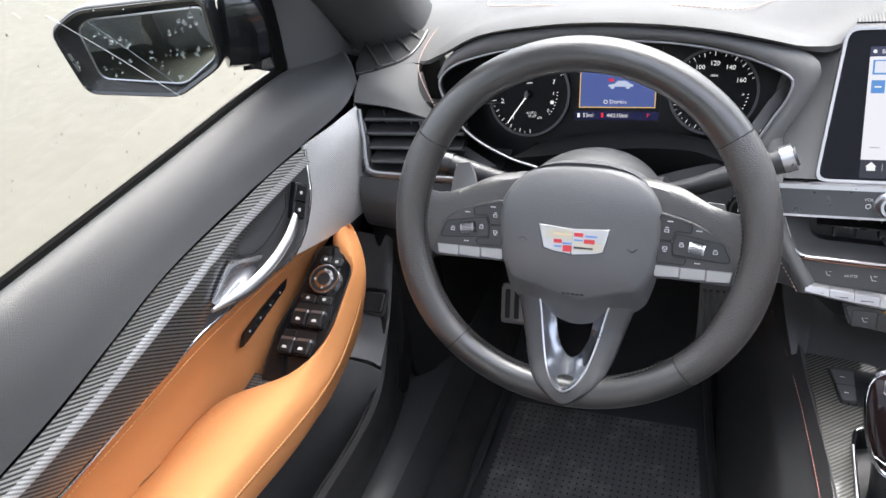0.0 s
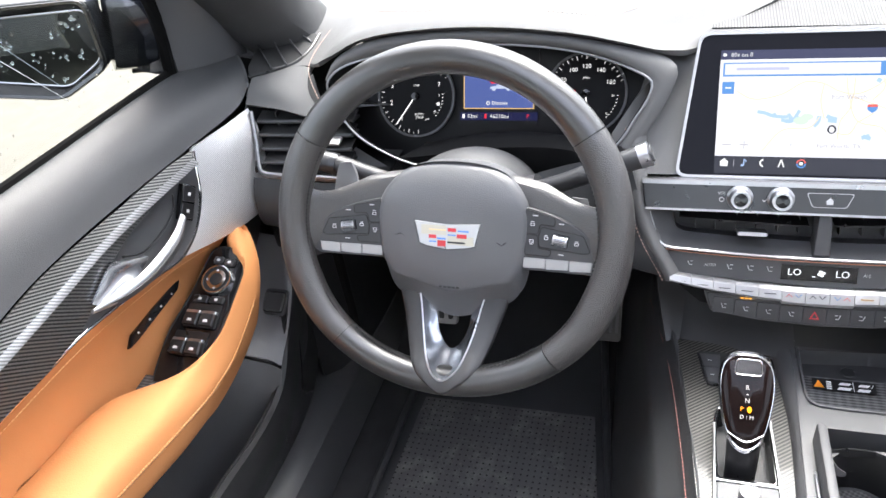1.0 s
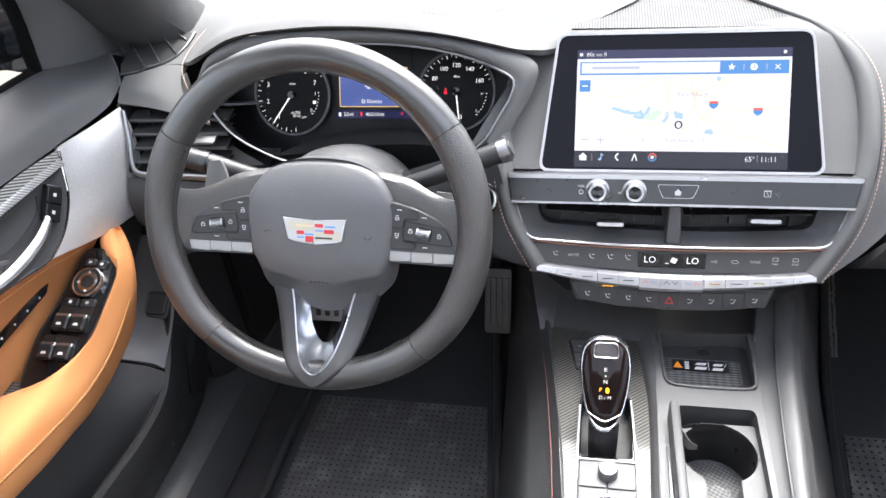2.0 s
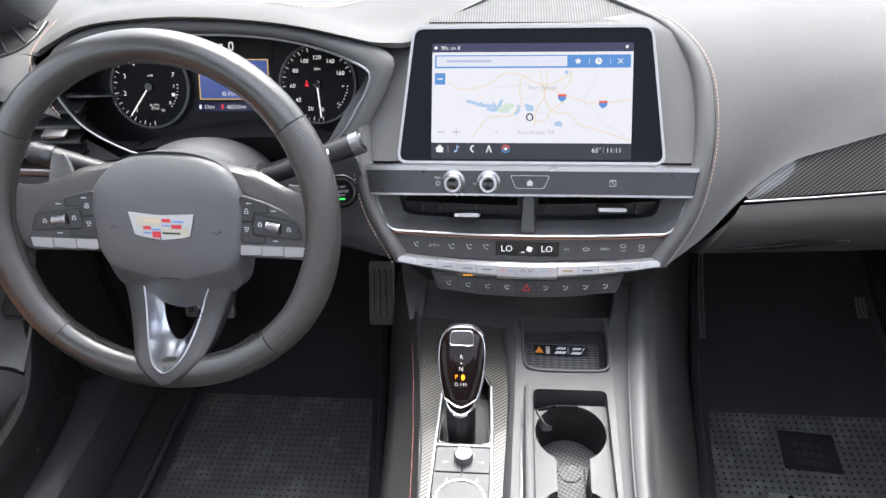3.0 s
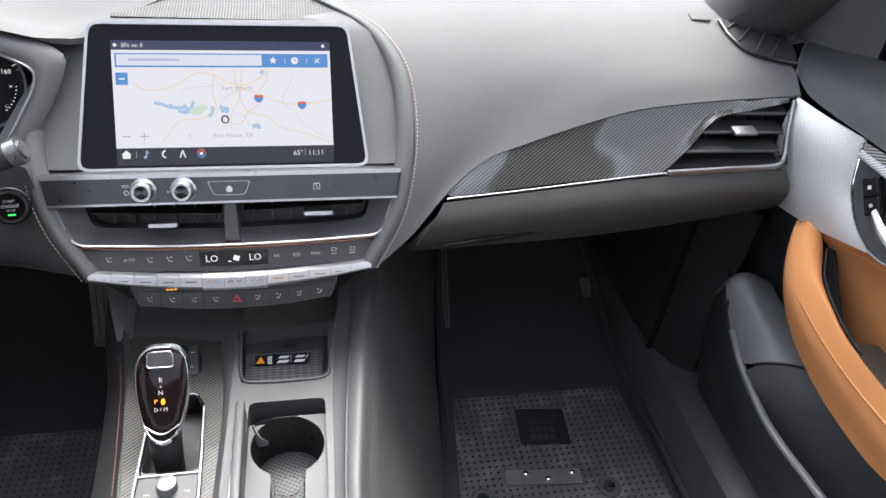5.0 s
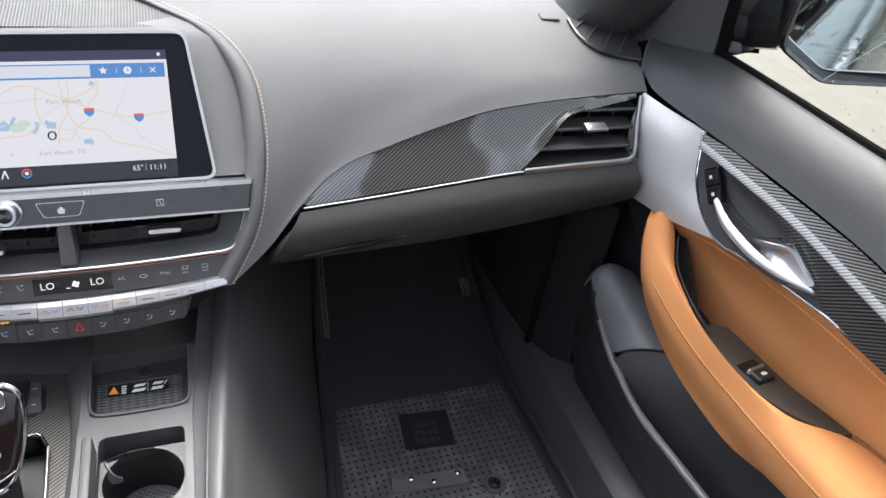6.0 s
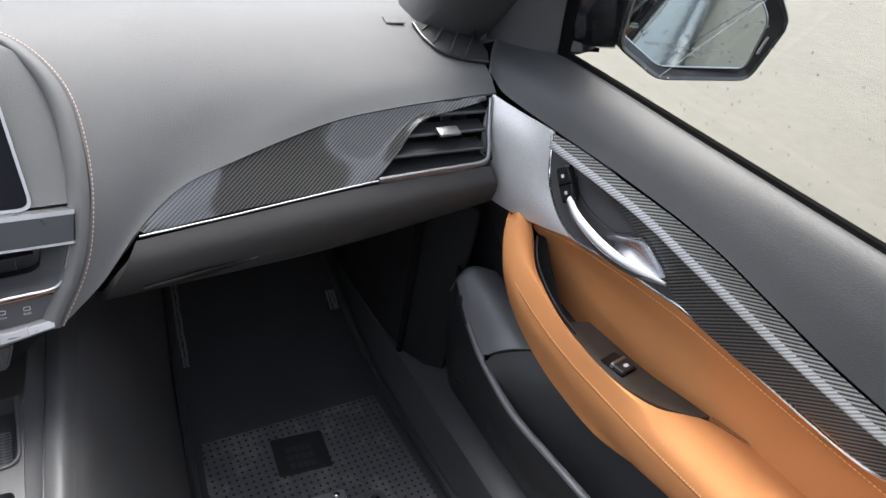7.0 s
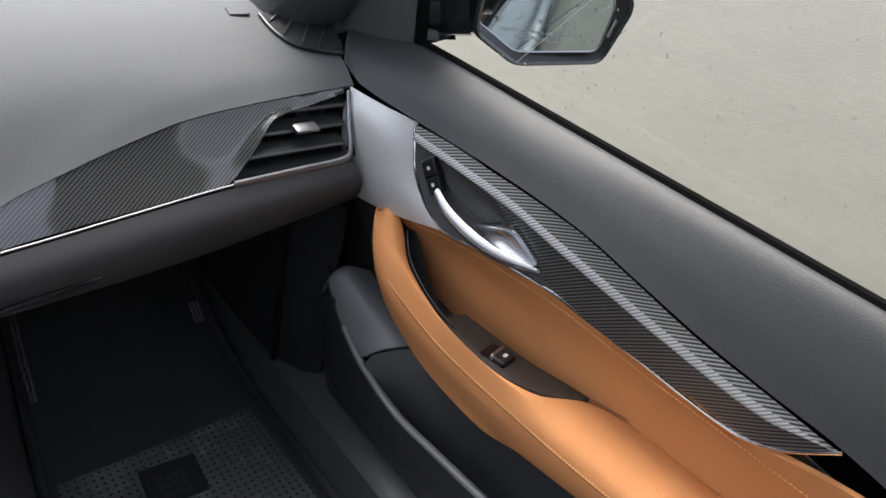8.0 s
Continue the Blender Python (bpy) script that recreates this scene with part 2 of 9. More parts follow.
def stripes(ma, along, period, low, high, bump=0.4, cross=None, edge=1.0):
    """Woven or ribbed relief and colour on a material: bands along a direction, broken by a second set."""
    n, l = ma.node_tree.nodes, ma.node_tree.links
    b = n["Principled BSDF"]
    co = n.new("ShaderNodeTexCoord")

    def wave(d, p, shift=None):
        dot = n.new("ShaderNodeVectorMath")
        dot.operation = "DOT_PRODUCT"
        dot.inputs[1].default_value = Vector(d).normalized() * (2 * math.pi / p)
        l.new(co.outputs["Object"], dot.inputs[0])
        out = dot.outputs["Value"]
        if shift is not None:
            add = n.new("ShaderNodeMath")
            add.operation = "ADD"
            l.new(out, add.inputs[0])
            l.new(shift, add.inputs[1])
            out = add.outputs[0]
        s = n.new("ShaderNodeMath")
        s.operation = "SINE"
        l.new(out, s.inputs[0])
        return s.outputs[0]

    value = wave(along, period)
    if cross is not None:
        second = wave(cross[0], cross[1])
        mul = n.new("ShaderNodeMath")
        mul.operation = "MULTIPLY_ADD"
        l.new(second, mul.inputs[0])
        mul.inputs[1].default_value = cross[2]
        l.new(value, mul.inputs[2])
        value = mul.outputs[0]
    r = n.new("ShaderNodeMapRange")
    r.inputs["From Min"].default_value, r.inputs["From Max"].default_value = -edge, edge
    l.new(value, r.inputs["Value"])
    mix = n.new("ShaderNodeMix")
    mix.data_type = "RGBA"
    mix.inputs["A"].default_value, mix.inputs["B"].default_value = (*low, 1), (*high, 1)
    l.new(r.outputs["Result"], mix.inputs["Factor"])
    l.new(mix.outputs["Result"], b.inputs["Base Color"])
    if bump:
        bp = n.new("ShaderNodeBump")
        bp.inputs["Strength"].default_value, bp.inputs["Distance"].default_value = bump, 0.0005
        l.new(r.outputs["Result"], bp.inputs["Height"])
        l.new(bp.outputs["Normal"], b.inputs["Normal"])
    return ma


def clear_glass(name, tint=(0.60, 0.608, 0.572)):
    ma = bpy.data.materials.new(name)
    ma.use_nodes = True
    n, l = ma.node_tree.nodes, ma.node_tree.links
    n.remove(n["Principled BSDF"])
    t, g, m = n.new("ShaderNodeBsdfTransparent"), n.new("ShaderNodeBsdfGlossy"), n.new("ShaderNodeMixShader")
    t.inputs[0].default_value = (*tint, 1)
    g.inputs["Roughness"].default_value = 0.02
    m.inputs[0].default_value = 0.05
    l.new(t.outputs[0], m.inputs[1])
    l.new(g.outputs[0], m.inputs[2])
    l.new(m.outputs[0], n["Material Output"].inputs[0])
    return ma


def glow(name, colour, strength):
    ma = bpy.data.materials.new(name)
    ma.use_nodes = True
    b = ma.node_tree.nodes["Principled BSDF"]
    b.inputs["Base Color"].default_value = (0.01, 0.01, 0.01, 1)
    b.inputs["Roughness"].default_value, b.inputs["Specular IOR Level"].default_value = 0.12, 0.2
    b.inputs["Emission Color"].default_value, b.inputs["Emission Strength"].default_value = (*colour, 1), strength
    return ma


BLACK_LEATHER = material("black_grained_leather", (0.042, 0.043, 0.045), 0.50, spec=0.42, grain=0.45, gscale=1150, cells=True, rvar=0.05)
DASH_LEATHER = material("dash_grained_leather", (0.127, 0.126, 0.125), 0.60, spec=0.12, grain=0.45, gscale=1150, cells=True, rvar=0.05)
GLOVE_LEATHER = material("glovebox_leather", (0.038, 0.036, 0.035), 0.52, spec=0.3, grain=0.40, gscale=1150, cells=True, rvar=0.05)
WHEEL_LEATHER = material("smooth_wheel_leather", (0.030, 0.029, 0.0285), 0.28, spec=1.0, grain=0.16, gscale=1500, cells=True, rvar=0.008)
GRIP_LEATHER = material("perforated_grip_leather", (0.036, 0.033, 0.032), 0.36, spec=1.0, grain=0.7, gscale=1000, cells=True, rvar=0.012)
TAN_LEATHER = material("tan_leather", (0.55, 0.238, 0.092), 0.74, spec=0.2, grain=0.45, gscale=900, cells=True, var=0.07, rvar=0.05)
TAN_THREAD = material("tan_thread", (0.68, 0.36, 0.14), 0.8)
RED_THREAD = material("copper_thread", (0.52, 0.36, 0.30), 0.7)
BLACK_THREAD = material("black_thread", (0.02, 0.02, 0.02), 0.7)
SOFT_PLASTIC = material("soft_black_plastic", (0.078, 0.078, 0.081), 0.36, grain=0.25, gscale=1100)
GREY_PLASTIC = material("charcoal_plastic", (0.060, 0.060, 0.0625), 0.48, grain=0.35, gscale=900)
HARD_PLASTIC = material("hard_black_plastic", (0.031, 0.031, 0.033), 0.42, grain=0.3, gscale=1200)
# sill and bulge plastics are lightened copies; the light they catch is in the colour
SILL_PLASTIC = material("lit_sill_plastic", (0.066, 0.067, 0.070), 0.38, spec=0.6, grain=0.35, gscale=700, rvar=0.05)
BULGE_PLASTIC = material("lit_satin_plastic", (0.165, 0.166, 0.172), 0.38, spec=0.6, grain=0.3, gscale=1000)
KICK_PLASTIC = material("black_kick_plastic", (0.020, 0.020, 0.021), 0.45, grain=0.3, gscale=1000)
PIANO_BLACK = material("gloss_black", (0.008, 0.008, 0.009), 0.08, rvar=0.03, var=0.0)
SATIN_BLACK = material("satin_black", (0.015, 0.015, 0.016), 0.30)
CHROME = material("chrome", (0.75, 0.75, 0.77), 0.12, metal=1.0, var=0.03, rvar=0.04)
SCREEN_BLACK = material("anti_glare_black", (0.005, 0.005, 0.007), 0.16, spec=0.08, rvar=0.03, var=0.0)
PILLAR_TRIM = material("dark_pillar_cloth", (0.042, 0.042, 0.043), 0.6, grain=0.5, gscale=900)
DARK_TAB = material("satin_tab_metal", (0.26, 0.26, 0.27), 0.46, metal=1.0)
SATIN_METAL = material("satin_metal", (0.47, 0.47, 0.49), 0.30, metal=1.0, var=0.05)
SILVER_KEY = material("silver_key", (0.38, 0.376, 0.376), 0.40, metal=0.6, var=0.03)
DARK_METAL = material("dark_satin_metal", (0.075, 0.077, 0.082), 0.30, metal=0.8, var=0.05)
ALUMINIUM = stripes(material("etched_aluminium", (0.5, 0.5, 0.5), 0.40, metal=0.55), (0, 0.94, 0.34), 0.0019, (0.53, 0.525, 0.525), (0.80, 0.79, 0.79), 0.45, ((0, 0.3, -1), 0.0019, 0.5))
CARBON_DOOR = stripes(material("carbon_fibre_door", (0.03, 0.03, 0.03), 0.42, spec=0.3, coat=0.7), (0, 0.64, 0.77), 0.0036, (0.002, 0.002, 0.002), (0.115, 0.113, 0.109), 0.35, ((0, 0.9, -0.5), 0.0017, 0.45), 0.45)
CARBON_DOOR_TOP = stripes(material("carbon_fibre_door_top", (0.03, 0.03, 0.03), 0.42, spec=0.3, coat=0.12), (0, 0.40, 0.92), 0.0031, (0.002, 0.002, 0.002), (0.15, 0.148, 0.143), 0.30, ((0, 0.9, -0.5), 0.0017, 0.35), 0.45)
# pale weave: the window's reflection along the bevel is put into the colour
CARBON_BEVEL = stripes(material("carbon_bevel_sheen", (0.2, 0.2, 0.2), 0.24, metal=0.25, coat=0.9), (0, 0.64, 0.77), 0.0031, (0.15, 0.15, 0.151), (0.34, 0.34, 0.342), 0.08, ((0, 0.9, -0.5), 0.0017, 0.4), 0.6)
CARBON_DASH = stripes(material("carbon_fibre_dash", (0.03, 0.03, 0.03), 0.45, spec=0.3, coat=1.0), (0.62, -0.45, -0.64), 0.0034, (0.002, 0.002, 0.002), (0.062, 0.060, 0.056), 0.25, ((0.7, 0.42, 0.58), 0.0030, 0.5), 0.5)
CARBON_FLAT = stripes(material("carbon_fibre_console", (0.03, 0.03, 0.03), 0.5, spec=0.4, coat=0.22), (0.62, -0.78, 0), 0.0037, (0.002, 0.002, 0.002), (0.085, 0.080, 0.071), 0.4, ((0.78, 0.62, 0), 0.0021, 0.30), 0.5)
CARBON_DASH.node_tree.nodes["Principled BSDF"].inputs["Coat Roughness"].default_value = 0.07
CARBON_DASH.node_tree.nodes["Principled BSDF"].inputs["Coat IOR"].default_value = 1.6
CARPET = material("black_carpet", (0.056, 0.056, 0.058), 0.95, grain=0.9, gscale=1500, vscale=25, var=0.25, spec=0.1)
RUBBER = material("black_rubber", (0.060, 0.061, 0.065), 0.5, grain=0.2, gscale=1200, var=0.3, vscale=14)
HUB_LEATHER = material("airbag_cover_leather", (0.105, 0.106, 0.110), 0.42, spec=0.5, grain=0.40, gscale=1300, cells=True)
HOOD_BLACK = material("matt_hood_black", (0.011, 0.011, 0.0115), 0.75, spec=0.15, grain=0.3, gscale=900)
SEAL = material("window_seal_rubber", (0.005, 0.005, 0.005), 0.9, spec=0.05)
# out-of-view closing surfaces, kept pale so that they bounce light into the cabin
PLAIN_WALL = material("plain_grey_wall", (0.24, 0.235, 0.23), 0.8)
LIGHT_TRIM = material("pale_grey_trim", (0.50, 0.49, 0.47), 0.6, grain=0.3, gscale=900)
HEADLINER = material("grey_headliner_cloth", (0.50, 0.49, 0.48), 0.95, grain=0.4, gscale=1500, spec=0.1)
PAINT = material("dark_blue_black_paint", (0.010, 0.012, 0.016), 0.22, coat=1.0, var=0.05, spec=0.6)
GLASS = clear_glass("window_glass")
ROOF_GLASS = clear_glass("sunroof_glass", (0.92, 0.93, 0.94))
SCREEN_GLASS = clear_glass("windscreen_glass", (0.60, 0.62, 0.61))
WHITE_PRINT = material("white_print", (0.72, 0.72, 0.72), 0.5, var=0.0)
GREY_PRINT = material("grey_print", (0.55, 0.55, 0.55), 0.5, var=0.0)
RED_PRINT = material("red_print", (0.55, 0.03, 0.04), 0.3, var=0.0)
BLUE_PRINT = material("blue_print", (0.10, 0.22, 0.55), 0.3, var=0.0)
GOLD_PRINT = material("gold_print", (0.62, 0.50, 0.28), 0.3, var=0.0)
ORANGE_PRINT = material("orange_print", (0.80, 0.28, 0.03), 0.4, var=0.0)

# ---- the setting: ground, floor, body shell, glass ----
def sheet(name, bm, ma, label, category, solid=0.0, kind="structure", angle=32):
    ob = part(name, bm, ma, None, label, solid=solid, angle=angle)
    return tagged(ob, label, category, kind=kind)


CONCRETE = material("wet_concrete", (0.0805, 0.0755, 0.0585), 0.6, var=0.16, vscale=1.7, rvar=0.12, grain=0.3, gscale=45)
bm = bmesh.new()
bmesh.ops.create_grid(bm, x_segments=8, y_segments=8, size=600)
sheet("ground", bm, CONCRETE, "pale damp concrete parking ground", "ground")

# floor pan, toe board, tunnel and sills, one carpeted tray
sheet("floor", loft([
    [(-0.80, 0.75, 0.75), (0.80, 0.75, 0.75)], [(-0.80, 0.62, 0.60), (0.80, 0.62, 0.60)], [(-0.80, 0.40, 0.41), (0.80, 0.40, 0.41)],
    [(-0.80, 0.20, 0.325), (0.80, 0.20, 0.325)], [(-0.80, 0.05, 0.310), (0.80, 0.05, 0.310)], [(-0.80, -0.6, 0.310), (0.80, -0.6, 0.310)],
    [(-0.80, -2.2, 0.33), (0.80, -2.2, 0.33)]], 6, 40), CARPET, "black carpeted car floor and toe board", "floor", 0.02)
sheet("firewall", box(0, 0.80, 0.78, 1.7, 0.04, 0.50), CARPET, "dark front bulkhead under the dashboard", "wall")
# cowl and underdash panels are unseen, added to keep light out of the footwell
sheet("cowl", box(0, 0.575, 0.940, 1.72, 0.51, 0.012), HARD_PLASTIC, "unseen black cowl panel closing the bulkhead against light", "panel")
sheet("underdash_panel", box(0, 0.47, 0.700, 1.42, 0.66, 0.010), HARD_PLASTIC, "unseen black panel closing the dashboard's underside against light", "panel")
# unseen wall and shelf, added to bounce light forward and up
sheet("rear_wall", box(0, -1.10, 0.645, 1.52, 0.04, 0.67), PLAIN_WALL, "plain grey wall added behind the cabin, bouncing light forward", "wall")
sheet("rear_bounce_shelf", box(0, -1.68, 0.985, 1.56, 1.18, 0.02), LIGHT_TRIM, "plain pale shelf added behind, bouncing light to the ceiling", "shelf")
for s in (-1, 1):
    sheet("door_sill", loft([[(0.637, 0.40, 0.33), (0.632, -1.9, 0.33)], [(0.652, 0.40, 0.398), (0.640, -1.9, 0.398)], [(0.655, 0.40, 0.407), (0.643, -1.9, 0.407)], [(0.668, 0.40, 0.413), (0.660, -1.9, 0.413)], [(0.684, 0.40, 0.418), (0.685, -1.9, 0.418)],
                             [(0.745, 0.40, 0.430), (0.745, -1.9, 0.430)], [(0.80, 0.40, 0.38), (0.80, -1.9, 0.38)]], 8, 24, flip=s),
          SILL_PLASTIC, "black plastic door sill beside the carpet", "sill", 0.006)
    sheet("kick_panel", loft([[(0.70, 0.02, 0.74), (0.69, 0.02, 0.43)], [(0.665, 0.12, 0.74), (0.66, 0.10, 0.40)], [(0.66, 0.45, 0.74), (0.655, 0.45, 0.42)], [(0.66, 0.75, 0.75), (0.66, 0.75, 0.60)]], 6, 20, flip=s),
          KICK_PLASTIC, "black plastic kick panel beside the footwell", "panel", 0.006)
# filler where the jamb would be, added to stop light beside the dash
for s in (-1, 1):
    sheet("jamb_filler", loft([[(0.655, 0.10, 0.93), (0.655, 0.10, 0.40)], [(0.74, 0.125, 0.95), (0.74, 0.12, 0.38)], [(0.83, 0.13, 0.95), (0.83, 0.13, 0.30)]], 6, 6, flip=s), HOOD_BLACK, "black filler panel between dash and door", "trim", 0.01)
# roof
ROOF = [[(-0.56, -0.15, 1.345), (0, -0.10, 1.375), (0.56, -0.15, 1.345)], [(-0.60, -0.7, 1.375), (0, -0.7, 1.425), (0.60, -0.7, 1.375)], [(-0.60, -1.35, 1.365), (0, -1.35, 1.415), (0.60, -1.35, 1.365)], [(-0.58, -1.75, 1.33), (0, -1.75, 1.375), (0.58, -1.75, 1.33)]]
# unseen sunroof, added for the light from above that upward faces show
in_roof = lambda f: abs(f.calc_center_median().x) < 0.42 and -0.80 < f.calc_center_median().y < -0.22
bm = loft(ROOF, 28, 40)
bmesh.ops.delete(bm, geom=[f for f in bm.faces if in_roof(f)], context="FACES")
sheet("ceiling", bm, HEADLINER, "plain grey cloth headliner with an assumed sunroof opening", "ceiling", -0.02)
bm = loft(ROOF, 28, 40)
bmesh.ops.delete(bm, geom=[f for f in bm.faces if not in_roof(f)], context="FACES")
bmesh.ops.translate(bm, vec=(0, 0, 0.018), verts=bm.verts)
sheet("sunroof", bm, ROOF_GLASS, "clear glass of an assumed, unseen sunroof in the ceiling", "window")
g = sheet("rear_window", loft([[(-0.58, -1.75, 1.335), (0, -1.75, 1.38), (0.58, -1.75, 1.335)], [(-0.62, -2.26, 1.0), (0, -2.30, 1.02), (0.62, -2.26, 1.0)]], 10, 6), GLASS, "clear rear window glass", "window")
g.visible_shadow = False
for s in (-1, 1):
    # roof rail over the doors, rear quarter
    sheet("roof_rail", loft([[(0.56, -0.15, 1.345), (0.60, -0.7, 1.375), (0.60, -1.5, 1.36), (0.58, -1.75, 1.33)], [(0.615, -0.15, 1.305), (0.655, -0.7, 1.325), (0.65, -1.5, 1.31), (0.63, -1.75, 1.27)],
                             [(0.64, -0.15, 1.29), (0.675, -0.7, 1.305), (0.67, -1.5, 1.29), (0.65, -1.75, 1.25)]], 20, 6, flip=s), LIGHT_TRIM, "grey roof rail over the doors", "trim", 0.02)
    sheet("b_pillar", loft([[(0.66, -0.80, 1.31), (0.765, -0.86, 0.98), (0.77, -0.86, 0.4)], [(0.65, -0.85, 1.31), (0.745, -0.91, 0.98), (0.75, -0.91, 0.4)], [(0.66, -0.90, 1.31), (0.765, -0.97, 0.98), (0.77, -0.97, 0.4)]], 14, 8, flip=s), LIGHT_TRIM, "pale pillar trim behind the front door", "pillar", 0.01)
    sheet("rear_side_panel", loft([[(0.772, -0.96, 0.98), (0.772, -2.22, 0.99)], [(0.735, -0.96, 0.80), (0.735, -2.22, 0.80)], [(0.745, -0.96, 0.42), (0.745, -2.22, 0.42)]], 6, 10, flip=s), SOFT_PLASTIC, "plain dark side panel behind the pillar", "panel", 0.01)
    # windscreen pillar inside trim: from the dash corner up to the roof
    sheet("a_pillar", loft([[(0.735, 0.30, 0.962), (0.700, 0.185, 1.020), (0.655, 0.06, 1.13), (0.60, -0.17, 1.33)],
                            [(0.660, 0.275, 0.960), (0.650, 0.180, 1.030), (0.615, 0.05, 1.15), (0.565, -0.17, 1.345)],
                            [(0.630, 0.150, 0.955), (0.645, 0.115, 1.010), (0.635, 0.005, 1.12), (0.60, -0.18, 1.31)],
                            [(0.715, 0.125, 0.952), (0.735, 0.070, 1.020), (0.705, -0.03, 1.12), (0.64, -0.20, 1.29)],
                            [(0.775, 0.20, 0.965), (0.760, 0.110, 1.03), (0.72, -0.01, 1.13), (0.655, -0.19, 1.30)]], 18, 20, closed=True, flip=s),
          PILLAR_TRIM, "charcoal windscreen pillar trim rising from the dashboard", "pillar")
    # outer skin of the doors and wing, seen in the mirrors
    sheet("body_side", loft([[(x + (0.035 if s > 0 else 0.0) * min(1.0, (0.96 - z) / 0.08), y, z) for x, y, z in row] for row in [[(0.800, 0.9, 0.93), (0.800, 0.0, 0.950), (0.808, -1.0, 0.955), (0.795, -2.9, 0.97)], [(0.838, 0.9, 0.90), (0.838, 0.0, 0.90), (0.840, -1.0, 0.91), (0.825, -2.9, 0.92)], [(0.850, 0.9, 0.84), (0.848, 0.0, 0.83), (0.850, -1.0, 0.84), (0.838, -2.9, 0.86)],
                             [(0.868, 0.9, 0.76), (0.866, 0.0, 0.73), (0.868, -1.0, 0.74), (0.855, -2.9, 0.76)], [(0.860, 0.9, 0.5), (0.858, 0.0, 0.5), (0.860, -1.0, 0.5), (0.85, -2.9, 0.5)],
                             [(0.84, 0.9, 0.22), (0.84, 0.0, 0.22), (0.84, -1.0, 0.22), (0.835, -2.9, 0.22)]]], 24, 24, flip=s), PAINT, "dark glossy painted body side of the car", "car body", 0.01)
    # dark filler added under the pillar, stopping light between dash corner and door
    sheet("pillar_filler", box(s * 0.715, 0.152, 0.950, 0.11, 0.010, 0.062, 0.004), PILLAR_TRIM, "charcoal filler block under the windscreen pillar", "trim")
    g = sheet("side_window", loft([[(0.786, 0.02, 0.965), (0.790, -0.5, 0.968), (0.795, -0.92, 0.97)], [(0.748, -0.06, 1.10), (0.735, -0.5, 1.16), (0.735, -0.90, 1.17)], [(0.69, -0.19, 1.29), (0.68, -0.5, 1.31), (0.675, -0.86, 1.315)]], 10, 8, flip=s),
              GLASS, "clear side window glass with rain drops", "window")
    g = sheet("rear_side_window", loft([[(0.79, -0.98, 0.97), (0.79, -2.1, 0.99)], [(0.735, -0.96, 1.17), (0.73, -2.0, 1.15)], [(0.675, -0.92, 1.315), (0.66, -1.9, 1.25)]], 6, 6, flip=s), GLASS, "clear rear side window glass", "window")
    g.visible_shadow = False
g = sheet("windscreen", loft([[(-0.74, 0.32, 0.97), (-0.4, 0.60, 0.985), (0, 0.68, 0.99), (0.4, 0.60, 0.985), (0.74, 0.32, 0.97)], [(-0.66, 0.08, 1.15), (0, 0.32, 1.19), (0.66, 0.08, 1.15)], [(-0.57, -0.17, 1.35), (0, -0.09, 1.385), (0.57, -0.17, 1.35)]], 20, 10),
          SCREEN_GLASS, "clear windscreen glass over the dashboard", "window")

# ---- dashboard ----
dash = thing("dashboard", (0, 0.1, 0.70), "charcoal leather-wrapped dashboard with copper stitching and carbon trim", "dashboard")
# the stitched edge that runs round the centre stack
EDGE = [(0.154, -0.074, 0.757), (0.185, -0.052, 0.810), (0.198, -0.028, 0.855), (0.203, 0.008, 0.904), (0.196, 0.054, 0.946), (0.170, 0.100, 0.971), (0.116, 0.156, 0.983), (0.05, 0.224, 0.990)]
TIP = (0.239, -0.035, 0.830)
CARBON_TOP = [TIP, (0.286, -0.013, 0.861), (0.335, -0.004, 0.876), (0.407, 0.007, 0.893), (0.470, 0.015, 0.906), (0.543, 0.019, 0.913), (0.672, 0.021, 0.920)]
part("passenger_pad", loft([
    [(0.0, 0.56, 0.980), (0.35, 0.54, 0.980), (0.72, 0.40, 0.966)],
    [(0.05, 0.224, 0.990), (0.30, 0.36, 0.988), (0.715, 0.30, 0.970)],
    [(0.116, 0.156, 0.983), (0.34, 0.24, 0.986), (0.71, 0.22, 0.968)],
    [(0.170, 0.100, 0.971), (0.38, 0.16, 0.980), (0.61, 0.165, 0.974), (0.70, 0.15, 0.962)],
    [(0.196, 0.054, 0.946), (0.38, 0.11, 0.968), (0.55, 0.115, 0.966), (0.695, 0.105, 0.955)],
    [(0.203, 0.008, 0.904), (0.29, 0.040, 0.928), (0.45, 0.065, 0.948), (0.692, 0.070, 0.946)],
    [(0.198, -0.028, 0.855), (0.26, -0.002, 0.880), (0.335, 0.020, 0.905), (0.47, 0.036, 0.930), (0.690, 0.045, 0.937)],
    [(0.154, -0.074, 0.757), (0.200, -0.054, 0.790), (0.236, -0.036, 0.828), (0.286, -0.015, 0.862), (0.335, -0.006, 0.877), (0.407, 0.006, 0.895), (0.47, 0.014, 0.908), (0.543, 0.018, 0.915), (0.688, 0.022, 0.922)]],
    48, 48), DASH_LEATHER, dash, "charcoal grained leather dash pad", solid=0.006)
